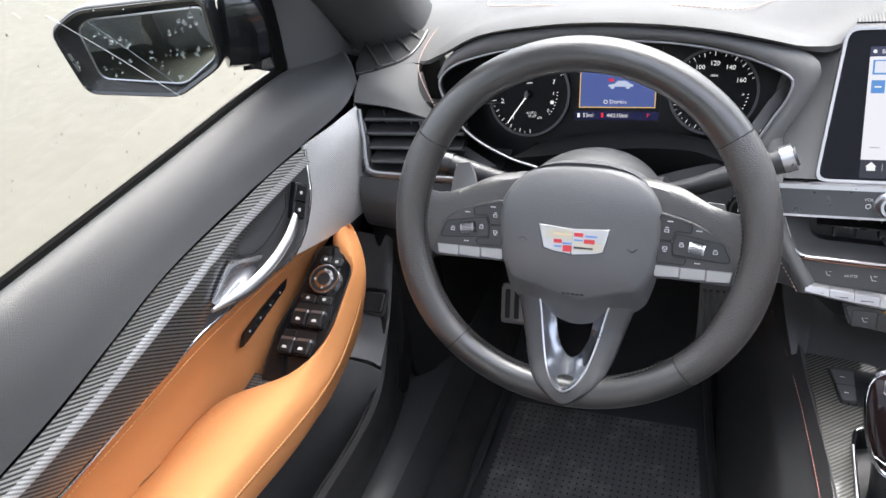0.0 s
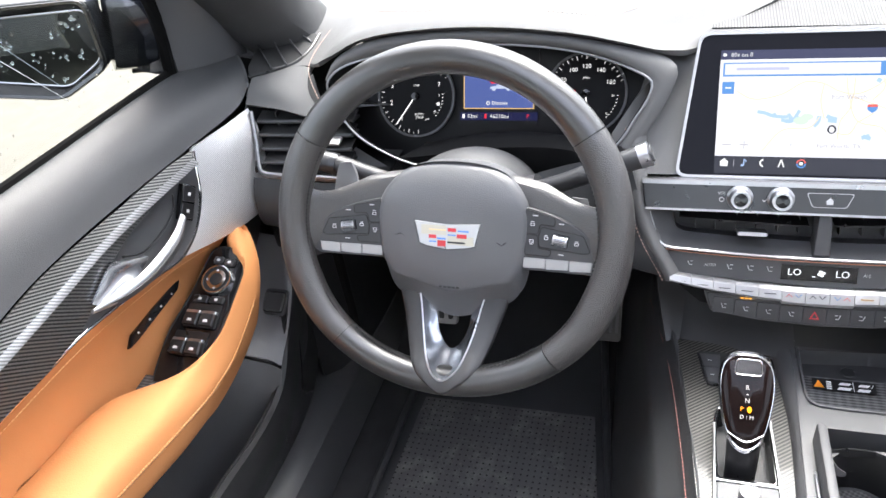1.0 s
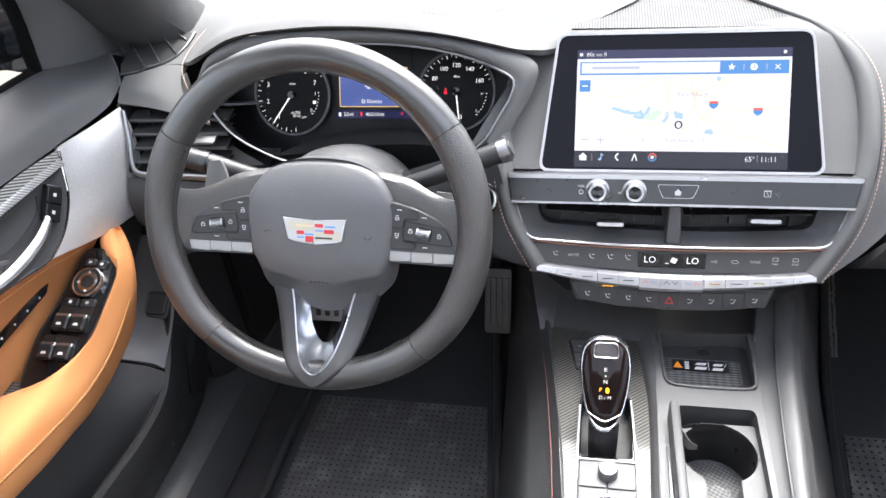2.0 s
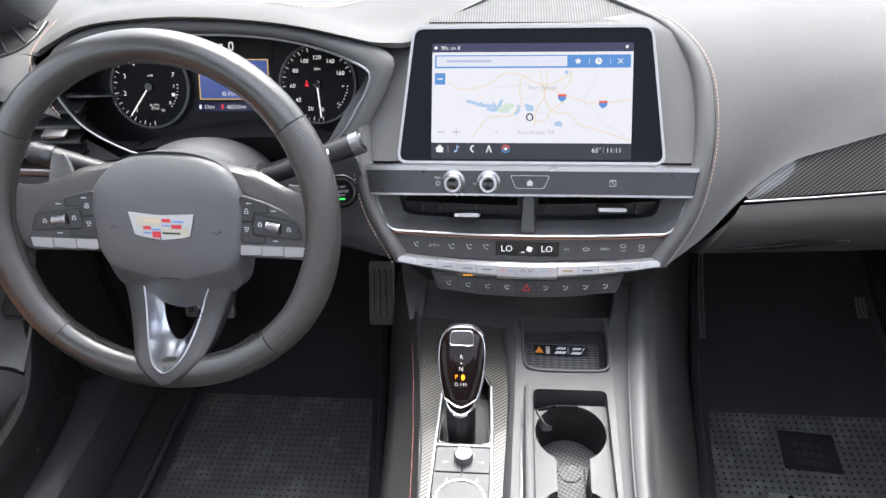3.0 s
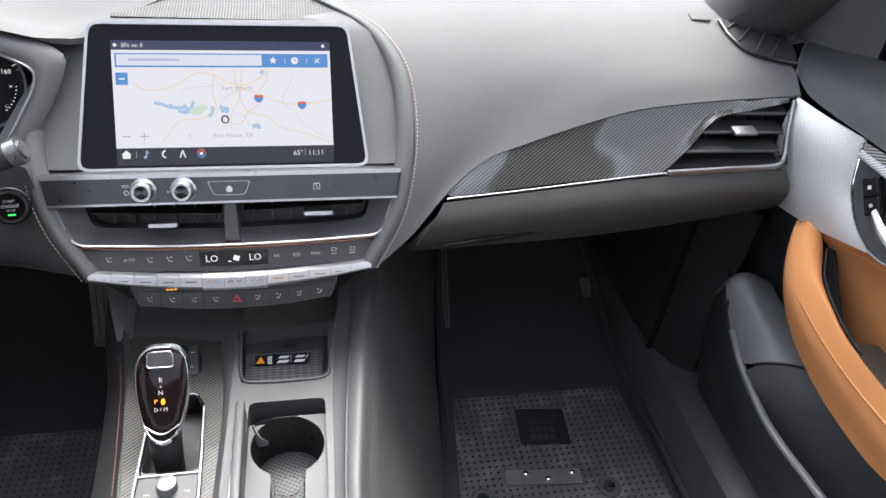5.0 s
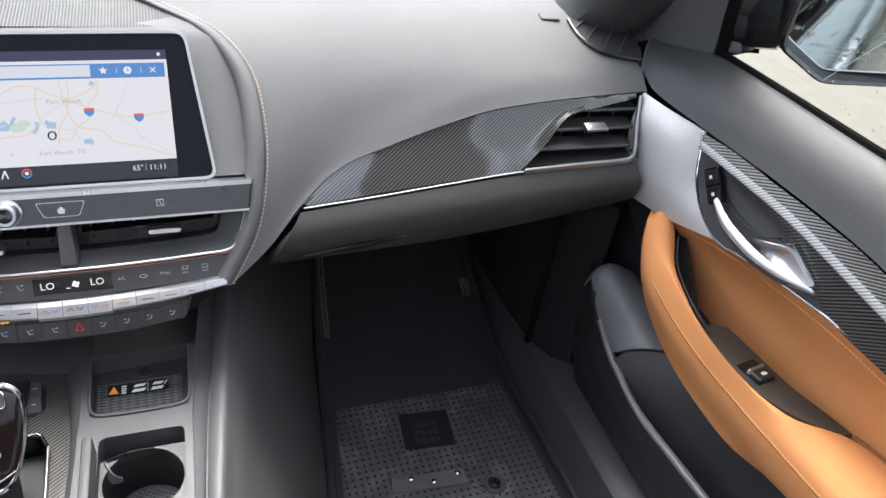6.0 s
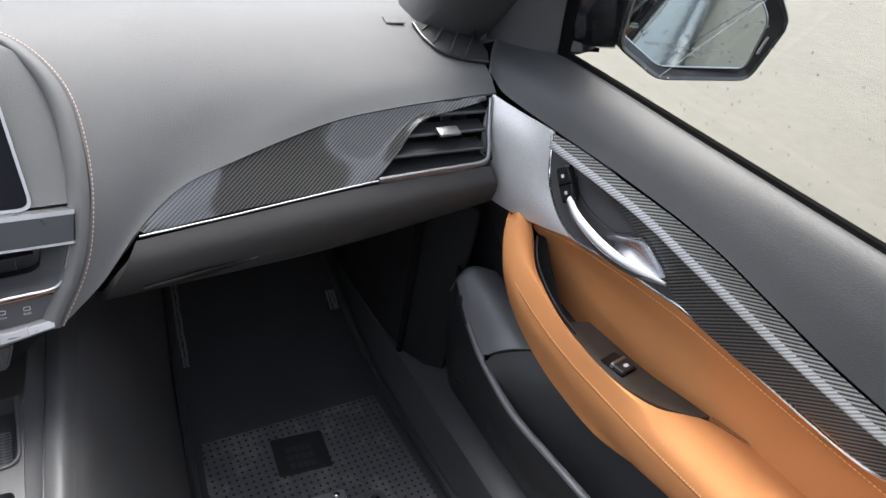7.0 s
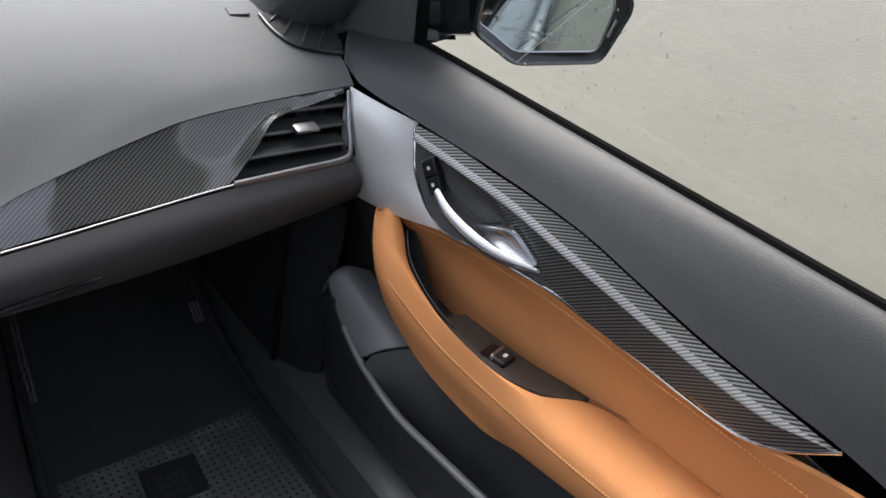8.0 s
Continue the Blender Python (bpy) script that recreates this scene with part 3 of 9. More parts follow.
part("carbon_trim", loft([CARBON_TOP,
    [(0.242, -0.038, 0.829), (0.29, -0.026, 0.848), (0.36, -0.020, 0.858), (0.44, -0.012, 0.868), (0.508, -0.006, 0.878), (0.553, 0.008, 0.898), (0.61, 0.016, 0.913), (0.672, 0.020, 0.9185)],
    [(0.246, -0.039, 0.828), (0.32, -0.037, 0.836), (0.41, -0.034, 0.843), (0.500, -0.031, 0.8495), (0.523, -0.021, 0.863), (0.548, -0.008, 0.882), (0.57, 0.004, 0.900), (0.62, 0.011, 0.908), (0.672, 0.016, 0.916)]], 40, 14),
    CARBON_DASH, dash, "gloss carbon fibre dash trim", solid=0.004)
part("bright_strip", tube([(0.238, -0.040, 0.826), (0.32, -0.039, 0.833), (0.41, -0.036, 0.841), (0.500, -0.033, 0.848), (0.655, -0.031, 0.852)], 0.0013, 8, 40), DARK_TAB, dash, "thin satin metal strip")
GLOVE = [
    [(0.234, -0.043, 0.823), (0.32, -0.041, 0.831), (0.50, -0.035, 0.845), (0.664, -0.032, 0.848)],
    [(0.221, -0.058, 0.806), (0.40, -0.056, 0.818), (0.668, -0.046, 0.830)],
    [(0.208, -0.060, 0.785), (0.42, -0.054, 0.793), (0.672, -0.040, 0.808)],
    [(0.198, -0.045, 0.757), (0.45, -0.030, 0.760), (0.680, -0.016, 0.780)],
    [(0.190, 0.00, 0.737), (0.45, 0.008, 0.738), (0.690, 0.02, 0.760)],
    [(0.190, 0.16, 0.71), (0.45, 0.16, 0.71), (0.700, 0.16, 0.73)]]
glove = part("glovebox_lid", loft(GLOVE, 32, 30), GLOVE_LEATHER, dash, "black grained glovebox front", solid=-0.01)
part("latch", loft([[(0.233, -0.0590, 0.7755), (0.295, -0.0605, 0.7855), (0.355, -0.0565, 0.7885)], [(0.235, -0.0600, 0.7740), (0.295, -0.0615, 0.7815), (0.354, -0.0575, 0.7865)], [(0.236, -0.0560, 0.7715), (0.300, -0.0560, 0.7755), (0.353, -0.0545, 0.7845)]], 14, 6), PIANO_BLACK, glove, "gloss black glovebox latch", solid=0.004)


def wing(flip, pieces):
    """The leather band round the centre stack with its stitched seam."""
    e = np.array(pieces)
    inner = e + np.array([(-0.0185, 0.002, 0.002)] * len(e))
    deep = e + np.array([(-0.0200, 0.014, -0.006)] * len(e))
    mid = (e + inner) / 2 + np.array((0, -0.006, 0.003))
    part("stack_band", loft([e + np.array((0, 0.004, -0.002)), e + np.array((-0.001, -0.001, 0.001)), mid, inner, deep], 60, 16, flip=flip), DASH_LEATHER, dash, "leather band edging the centre stack", solid=0.003)
    seam = (e + np.array((0.0025, -0.0015, 0.0018))) * np.array((flip, 1, 1))
    part("stitching", stitches(seam, 0.0046, 0.0007, 0.0030), RED_THREAD, dash, "copper thread stitching")


wing(1, EDGE)
wing(-1, EDGE[:4])
# face behind the display and beside it
part("stack_face", loft([[(-0.190, -0.018, 0.862), (0.190, -0.018, 0.862)], [(-0.196, 0.030, 0.915), (0.196, 0.030, 0.915)], [(-0.176, 0.080, 0.962), (0.176, 0.080, 0.962)],
                         [(-0.150, 0.100, 0.975), (0.150, 0.100, 0.975)], [(-0.10, 0.200, 0.985), (0.10, 0.200, 0.985)]], 10, 24), DASH_LEATHER, dash, "grey panel round the display", solid=0.01)
part("speaker_grille", loft([[(-0.120, 0.108, 0.9785), (0.130, 0.108, 0.9765)], [(-0.115, 0.150, 0.984), (0.108, 0.150, 0.9825)], [(-0.10, 0.200, 0.989), (0.066, 0.200, 0.988)], [(-0.09, 0.30, 0.993), (0.0, 0.30, 0.992)]], 24, 14),
     stripes(material("grille_mesh", (0.03, 0.03, 0.03), 0.6), (1, 0, 0), 0.0032, (0.010, 0.010, 0.010), (0.065, 0.065, 0.064), 0.8), dash, "dark ribbed speaker grille", solid=0.004)
part("ledge_gap", tube([(0.1360, 0.080, 0.9585), (0.155, 0.081, 0.9605), (0.1740, 0.081, 0.9620)], 0.0013, 6, 12), BLACK_THREAD, dash, "dark seam beside the display")
# light sensor tag on the pad
part("sensor_cap", slab(rounded(rect(-0.0135, -0.0085, 0.0135, 0.0085), 0.003), 0.0018, plane_at((0.5955, 0.1480, 0.9735), (1, -0.08, 0.0), (0.1, 1, 0.20)), 0.0008), DASH_LEATHER, dash)

# driver's side: pad, hood over the instruments, lower panel
CREST = [(-0.695, 0.075, 0.950), (-0.615, 0.072, 0.9565), (-0.588, 0.052, 0.966), (-0.557, 0.038, 0.988), (-0.512, 0.034, 1.0085), (-0.436, 0.031, 1.0185), (-0.368, 0.030, 1.0195), (-0.292, 0.030, 1.0135), (-0.25, 0.030, 1.007), (-0.20, 0.033, 0.994), (-0.166, 0.039, 0.982), (-0.146, 0.056, 0.971), (-0.130, 0.086, 0.962)]
FADE = np.array([0, 0, 0.5, 1, 1, 1, 1, 1, 1, 1, 0.9, 0.5, 0])[:, None]
part("driver_pad", loft([
    [(-0.72, 0.40, 0.966), (-0.35, 0.54, 0.985), (0.02, 0.56, 0.980)],
    [(-0.715, 0.26, 0.970), (-0.60, 0.27, 0.985), (-0.35, 0.30, 1.010), (0.0, 0.28, 0.994)],
    [(-0.71, 0.17, 0.965), (-0.60, 0.19, 0.985), (-0.48, 0.16, 1.018), (-0.35, 0.16, 1.024), (-0.2, 0.17, 1.005), (-0.04, 0.18, 0.990)],
    [(-0.70, 0.12, 0.958), (-0.615, 0.12, 0.967), (-0.53, 0.085, 1.006), (-0.46, 0.06, 1.019), (-0.36, 0.048, 1.023), (-0.25, 0.055, 1.010), (-0.165, 0.085, 0.979), (-0.10, 0.12, 0.978)],
    *[np.array(CREST) + np.array(q) * FADE for q in ((0, 0, 0), (0, -0.0035, -0.0025), (0, -0.0042, -0.0065), (0, 0.0010, -0.0100), (0, 0.0070, -0.0105))]],
    48, 36), DASH_LEATHER, dash, "charcoal grained leather dash top over the instruments", solid=0.004)
# the leather brow under that rolled lip, turning down beside the instruments to the column
BROW_OUT = np.array([(-0.568, 0.033, 0.956), (-0.554, 0.034, 0.976), (-0.512, 0.034, 0.9965), (-0.436, 0.034, 1.0065), (-0.368, 0.033, 1.0075), (-0.292, 0.032, 1.002), (-0.25, 0.031, 0.995), (-0.20, 0.031, 0.983), (-0.167, 0.034, 0.972), (-0.1545, 0.033, 0.960), (-0.160, 0.024, 0.938), (-0.178, 0.008, 0.907), (-0.195, -0.004, 0.882)])
BROW_IN = np.array([(-0.561, 0.023, 0.955), (-0.549, 0.028, 0.968), (-0.508, 0.032, 0.981), (-0.43, 0.036, 0.991), (-0.365, 0.0375, 0.993), (-0.30, 0.037, 0.988), (-0.25, 0.034, 0.981), (-0.205, 0.026, 0.9665), (-0.188, 0.021, 0.959), (-0.1785, 0.018, 0.952), (-0.182, 0.012, 0.939), (-0.196, 0.003, 0.916), (-0.213, -0.007, 0.892)])
part("hood_brow", loft([BROW_OUT + np.array((0, 0.008, 0.0)), BROW_OUT, BROW_OUT * 0.72 + BROW_IN * 0.28 + np.array((0, -0.0045, 0.0008)), BROW_OUT * 0.35 + BROW_IN * 0.65 + np.array((0, -0.0045, 0.0005)), BROW_IN], 60, 14),
     DASH_LEATHER, dash, "grey leather brow round the instruments", solid=0.003)
part("stitching", stitches([(-0.20, 0.12, 1.001), (-0.235, 0.070, 1.010), (-0.29, 0.062, 1.0185), (-0.47, 0.075, 1.0215), (-0.515, 0.10, 1.015), (-0.53, 0.15, 1.008)], 0.0052, 0.0009, 0.0036), RED_THREAD, dash, "copper thread stitching")
part("driver_lower_pad", loft([
    [(-0.695, 0.080, 0.950), (-0.640, 0.082, 0.955), (-0.606, 0.080, 0.958)], [(-0.690, 0.060, 0.946), (-0.640, 0.055, 0.950), (-0.605, 0.060, 0.953)], [(-0.690, 0.045, 0.937), (-0.635, 0.028, 0.940), (-0.595, 0.030, 0.935)],
    [(-0.688, 0.026, 0.924), (-0.62, 0.010, 0.922), (-0.555, 0.004, 0.905)]], 16, 12), DASH_LEATHER, dash, "leather shoulder beside the instruments", solid=0.006)
part("stitching", stitches([(-0.600, 0.17, 0.982), (-0.608, 0.12, 0.9705), (-0.609, 0.085, 0.9625), (-0.605, 0.060, 0.955), (-0.575, 0.018, 0.928), (-0.55, 0.0, 0.905)], 0.0052, 0.0009, 0.0036), RED_THREAD, dash, "copper thread stitching")
part("instrument_surround", loft([
    [(-0.600, 0.060, 0.950), (-0.588, 0.045, 0.92), (-0.56, 0.022, 0.885), (-0.50, 0.006, 0.850), (-0.47, 0.0, 0.835)],
    [(-0.606, 0.034, 0.940), (-0.598, 0.020, 0.91), (-0.58, 0.0, 0.87), (-0.53, -0.015, 0.835), (-0.49, -0.02, 0.815)]], 16, 6), DASH_LEATHER, dash, solid=0.006)
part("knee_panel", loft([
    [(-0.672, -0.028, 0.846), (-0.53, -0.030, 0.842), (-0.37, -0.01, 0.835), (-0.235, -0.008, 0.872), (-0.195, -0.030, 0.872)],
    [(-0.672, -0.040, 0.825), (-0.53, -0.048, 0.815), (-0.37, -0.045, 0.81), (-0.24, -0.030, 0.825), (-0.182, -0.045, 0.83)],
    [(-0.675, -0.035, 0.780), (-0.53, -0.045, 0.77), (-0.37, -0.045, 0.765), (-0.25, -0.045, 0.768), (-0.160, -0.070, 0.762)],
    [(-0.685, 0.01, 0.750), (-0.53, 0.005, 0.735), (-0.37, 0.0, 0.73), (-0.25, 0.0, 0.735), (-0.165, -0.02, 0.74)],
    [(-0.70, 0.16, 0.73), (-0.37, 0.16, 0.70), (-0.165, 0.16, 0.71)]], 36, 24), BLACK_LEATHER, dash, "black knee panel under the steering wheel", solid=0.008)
part("stack_flank", loft([[(-0.150, 0.085, 0.962), (-0.19, 0.040, 0.935), (-0.235, 0.0, 0.875)], [(-0.150, 0.084, 0.955), (-0.194, 0.018, 0.905), (-0.210, -0.018, 0.860)], [(-0.185, 0.03, 0.91), (-0.198, -0.01, 0.87), (-0.204, -0.030, 0.84)]], 14, 8), DASH_LEATHER, dash, solid=0.004)


def side_vent(flip):
    """The outer air vent: bright frame, dark duct, louvres and a thumb tab."""
    f = lambda pts: [(flip * x, y, z) for x, y, z in pts]
    v = thing("air_vent", (flip * 0.6, 0.0, 0.88), "side air vent with black louvres and a bright metal frame", "air vent", "side vents")
    part("duct", loft([f([(0.49, -0.020, 0.848), (0.665, -0.022, 0.850)]), f([(0.49, 0.055, 0.850), (0.665, 0.055, 0.852)]), f([(0.49, 0.075, 0.90), (0.68, 0.075, 0.905)]), f([(0.54, 0.030, 0.918), (0.688, 0.030, 0.922)])], 8), HARD_PLASTIC, v, "dark duct", solid=0.003)
    part("duct_end", loft([f([(0.668, -0.022, 0.850), (0.686, 0.024, 0.922)]), f([(0.672, 0.06, 0.850), (0.69, 0.07, 0.922)])], 6), HARD_PLASTIC, v, solid=0.003)
    part("vent_rim", tube(f([(0.505, -0.033, 0.8485), (0.58, -0.032, 0.8505), (0.648, -0.0305, 0.852), (0.658, -0.028, 0.8555), (0.666, -0.008, 0.884), (0.6775, 0.017, 0.917)]), 0.0030, 8, 40, squash=1.5), DARK_TAB, v, "bright metal frame")
    rows = 4 if flip < 0 else 3
    for i in range(rows):
        k = (i + 0.75) / (rows + 0.35)
        y0, z0 = -0.024 + 0.045 * k, 0.853 + 0.062 * k
        x0 = 0.512 + 0.075 * k ** 1.4 if flip > 0 else 0.535
        x1 = 0.655 + 0.02 * k
        part("louvre", loft([f([(x0, y0 + 0.020, z0 + 0.006), (x1, y0 + 0.020, z0 + 0.004)]), f([(x0, y0 + 0.001, z0 + 0.002), (x1, y0 + 0.001, z0)]), f([(x0, y0 - 0.001, z0 - 0.002), (x1, y0 - 0.001, z0 - 0.004)]), f([(x0, y0 + 0.022, z0 - 0.004), (x1, y0 + 0.022, z0 - 0.006)])], 6), KICK_PLASTIC, v, solid=0.002)
        part("louvre_edge", tube(f([(x0 + 0.002, y0 - 0.0005, z0 + 0.0005), (x1 - 0.001, y0 - 0.0005, z0 - 0.0015)]), 0.0011, 6, 4), SOFT_PLASTIC, v)
    for x in (0.575, 0.610, 0.645):
        part("vane", box(flip * x, 0.035, 0.885, 0.002, 0.03, 0.06), HARD_PLASTIC, v)
    tab = part("thumb_tab", box(flip * (0.607 if flip > 0 else 0.562), -0.006, 0.889, 0.030, 0.016, 0.005, 0.002, (12, 0, 0)), DARK_TAB, v, "satin metal thumb tab")
    return v


side_vent(1)
side_vent(-1)


def corner_vent(flip):
    """The demister vent in the dash corner: rim, upright fins and a black plate for depth."""
    v = thing("demister_vent", (flip * 0.66, 0.10, 0.955), "black finned demister vent in the dash corner", "air vent", "demister vents")
    P = lambda x, y, h: (flip * x, y, 0.953 + (y - 0.083) * 0.29 + h)
    FRONT = [(0.620, 0.140), (0.623, 0.106), (0.634, 0.083), (0.659, 0.068), (0.693, 0.058)]
    REAR = [(0.640, 0.148), (0.665, 0.140), (0.690, 0.132), (0.704, 0.118), (0.704, 0.080)]
    rim, far = [P(x, y, 0.001) for x, y in FRONT], [P(x, y, 0.001) for x, y in REAR]
    # flat plate on the pad; its black paints the shade between the fins
    part("cup", loft([rim, [tuple((np.array(a) + np.array(b)) / 2 + np.array((0, 0, 0.001))) for a, b in zip(rim, far)], far], 16, 8), BLACK_THREAD, v, "flat black plate painted as the vent's depth", solid=0.003)
    part("vent_rim", tube([P(x, y, 0.003) for x, y in FRONT], 0.0022, 8, 30), SATIN_BLACK, v, "slim satin rim")
    for (x0, y0), (x1, y1), h in (((0.627, 0.124), (0.652, 0.140), 0.006), ((0.631, 0.098), (0.668, 0.134), 0.010), ((0.645, 0.080), (0.684, 0.128), 0.011), ((0.663, 0.072), (0.696, 0.110), 0.008)):
        e = np.array([P(x0, y0, 0.002), P(x1, y1, 0.002)])
        top = np.array([P(x0 + 0.004, y0 + 0.004, 0.004), P(x1 + 0.003, y1, 0.004 + h)])
        part("fin", grid_bm([e, top]), GREY_PLASTIC, v, solid=0.0016)
    return v


corner_vent(1)
corner_vent(-1)

# ---- centre display ----
UPD = Vector((0, 0.055, 0.081)).normalized()
DISP = plane_at((0, -0.0195, 0.8595), (1, 0, 0), UPD)   # origin at the middle of its lower edge, z to the driver
display = thing("infotainment_display", (0, 0.02, 0.90), "upright touch screen showing a road map in a bright metal frame", "display")
DO = [(-0.151, 0.0), (0.151, 0.0), (0.1335, 0.1545), (-0.1335, 0.1545)]
part("back_case", slab(rounded(DO, 0.012), 0.014, DISP @ pose(0, 0, -0.014)), SATIN_BLACK, display)
part("screen_glass", slab(rounded([(-0.148, 0.003), (0.148, 0.003), (0.131, 0.1515), (-0.131, 0.1515)], 0.010), 0.0032, DISP), SCREEN_BLACK, display, "gloss black screen glass")
part("metal_rim", slab(rounded(DO, 0.012), 0.0045, DISP, hole=rounded([(-0.1478, 0.0030), (0.1478, 0.0030), (0.1310, 0.1513), (-0.1310, 0.1513)], 0.010)), SILVER_KEY, display, "bright metal rim")
part("foot", slab(rect(-0.152, -0.0085, 0.152, -0.0003), 0.007, DISP @ pose(0, 0, -0.004)), SILVER_KEY, display, "satin metal ledge under the screen")

SCREEN = 0.095
UI_MAP = glow("map_ground_glow", (0.93, 0.93, 1.0), SCREEN)
UI_NAVY = glow("status_bar_glow", (0.030, 0.034, 0.10), SCREEN)
UI_DARK = glow("toolbar_glow", (0.012, 0.012, 0.022), SCREEN)
UI_BLUE = glow("button_blue_glow", (0.09, 0.30, 0.72), SCREEN)
UI_FIELD = glow("search_field_glow", (0.84, 0.86, 0.98), SCREEN)
UI_ROAD = glow("road_orange_glow", (0.95, 0.80, 0.58), SCREEN)
UI_LAKE = glow("lake_blue_glow", (0.46, 0.66, 0.90), SCREEN)
UI_PARK = glow("park_green_glow", (0.70, 0.85, 0.72), SCREEN)
UI_WHITE = glow("white_icon_glow", (1.0, 1.0, 1.0), SCREEN)
UI_GREY = glow("grey_letter_glow", (0.52, 0.50, 0.56), SCREEN)
UI_RED = glow("red_icon_glow", (0.85, 0.12, 0.10), SCREEN)


def ui(x, y):
    """From the map drawing's own units to the display's plane."""
    return (x * 0.000213 - 0.1123, 0.1396 - y * 0.0002123)


def ui_poly(name, pts, ma, level, round_by=0.0):
    o = [ui(*q) for q in pts]
    o = rounded(o, round_by) if round_by else o
    return part(name, slab(o, 0.0001, DISP @ pose(0, 0, 0.0033 + 0.00022 * level)), ma, display)


def ui_line(lines, width, level):
    """Flat bands along polylines, as one bmesh."""
    out = []
    for pts in lines:
        p = curve([(*ui(*q), 0) for q in pts], max(8, 6 * len(pts)))
        t = np.gradient(p, axis=0)
        nrm = np.stack([-t[:, 1], t[:, 0], t[:, 2] * 0], 1)
        nrm /= np.maximum(np.linalg.norm(nrm, axis=1), 1e-9)[:, None]
        out.append(grid_bm([p + nrm * width / 2, p - nrm * width / 2]))
    bm = merged(*out)
    bmesh.ops.transform(bm, matrix=DISP @ pose(0, 0, 0.0033 + 0.00022 * level), verts=bm.verts)
    return bm


def ui_text(name, text, x, y, size, ma, level, align="CENTER"):
    return part(name, words(text, size, DISP @ pose(*ui(x, y), 0.0034 + 0.00022 * level), align=align), ma, display)


ui_poly("map", rect(5, 68, 1055, 546), UI_MAP, 0)
ui_poly("status_bar", rect(5, 22, 1055, 68), UI_NAVY, 0)
ui_poly("toolbar", rect(5, 546, 1055, 632), UI_DARK, 0)
ui_poly("search_bar", rect(20, 84, 1042, 152), UI_BLUE, 3)
ui_poly("search_field", rect(28, 90, 715, 144), UI_FIELD, 4)
ui_poly("menu_button", rect(20, 178, 76, 238), UI_BLUE, 3)
ui_poly("menu_bar", rect(34, 205, 62, 212), UI_WHITE, 4)
part("park", merged(slab([ui(388 + 34 * math.cos(a), 368 + 20 * math.sin(a)) for a in np.linspace(0, 6.28, 14, endpoint=False)], 0.0001, DISP @ pose(0, 0, 0.0033 + 0.00022)),
                    slab([ui(415 + 28 * math.cos(a), 350 + 16 * math.sin(a)) for a in np.linspace(0, 6.28, 14, endpoint=False)], 0.0001, DISP @ pose(0, 0, 0.0033 + 0.00030))), UI_PARK, display)
for pts in [[(90, 225), (160, 262), (290, 242), (400, 180), (480, 190), (545, 225), (620, 240), (700, 205), (745, 170)], [(480, 190), (470, 270), (490, 360)], [(575, 160), (585, 230), (600, 300), (560, 370), (552, 455)],
                       [(612, 160), (610, 240), (602, 300), (635, 370), (740, 400), (780, 445), (900, 480), (1040, 530)], [(600, 250), (690, 285), (840, 335), (960, 330), (1050, 315)], [(220, 520), (310, 415), (430, 400), (470, 350)],
                       [(635, 372), (600, 430), (545, 428)], [(640, 372), (700, 330)], [(735, 165), (738, 210), (690, 270)]]:
    part("road", ui_line([pts], 0.0012, 2), UI_ROAD, display)
for pts in [[(320, 258), (430, 245), (520, 235)], [(500, 320), (545, 290), (600, 262)], [(870, 180), (845, 240), (808, 320), (880, 390), (900, 430), (1020, 505)], [(560, 380), (620, 395), (640, 440)]]:
    part("minor_road", ui_line([pts], 0.0006, 2), glow("grey_road_glow", (0.75, 0.74, 0.80), SCREEN), display)
for pts in [[(190, 325), (225, 332), (260, 345), (300, 350), (330, 350)], [(300, 365), (345, 372), (380, 318)], [(330, 335), (350, 360), (378, 350)], [(260, 345), (275, 335)]]:
    part("lake", ui_line([pts], 0.0034, 1), UI_LAKE, display)
for pts in [[(320, 372), (350, 365), (372, 352)], [(445, 395), (462, 375), (468, 345)], [(500, 345), (520, 355), (545, 360)], [(505, 365), (545, 370)], [(655, 448), (690, 438)], [(660, 440), (695, 452)], [(705, 170), (722, 180)]]:
    part("lake", ui_line([pts], 0.0042, 1), UI_LAKE, display)
for x, y in ((692, 308), (905, 342)):
    ui_poly("road_shield", [(x - 22, y - 16), (x + 22, y - 16), (x + 22, y + 6), (x, y + 24), (x - 22, y + 6)], UI_BLUE, 5, 0.002)
    ui_poly("road_shield_top", [(x - 21, y - 18), (x + 21, y - 18), (x + 22, y - 6), (x - 22, y - 6)], UI_RED, 6)
part("place_marker", slab([ui(525 + 20 * math.cos(a), 410 + 21 * math.sin(a)) for a in np.linspace(0, 6.28, 20, endpoint=False)], 0.0001, DISP @ pose(0, 0, 0.0046), hole=[ui(525 + 12 * math.cos(a), 411 + 15 * math.sin(a)) for a in np.linspace(0, 6.28, 20, endpoint=False)]), UI_DARK, display)
ui_text("map_letters", "Fort Worth", 590, 256, 0.0066, UI_GREY, 6)
ui_text("map_letters", "Fort Worth, TX", 560, 491, 0.0062, UI_GREY, 6)
ui_text("map_letters", "E", 352, 488, 0.0045, UI_GREY, 6)
part("zoom_signs", merged(*[slab([ui(*q) for q in rect(*r)], 0.0001, DISP @ pose(0, 0, 0.0046)) for r in ((36, 487, 78, 492), (118, 487, 158, 492), (136, 470, 140, 510))]), UI_GREY, display)
ui_text("status_letters", "80s on 8", 52, 46, 0.0062, UI_WHITE, 1, "LEFT")
part("status_mark", slab([ui(24 + 9 * math.cos(a), 45 + 9 * math.sin(a)) for a in np.linspace(0, 6.28, 10, endpoint=False)], 0.0001, DISP @ pose(0, 0, 0.0039)), UI_WHITE, display)
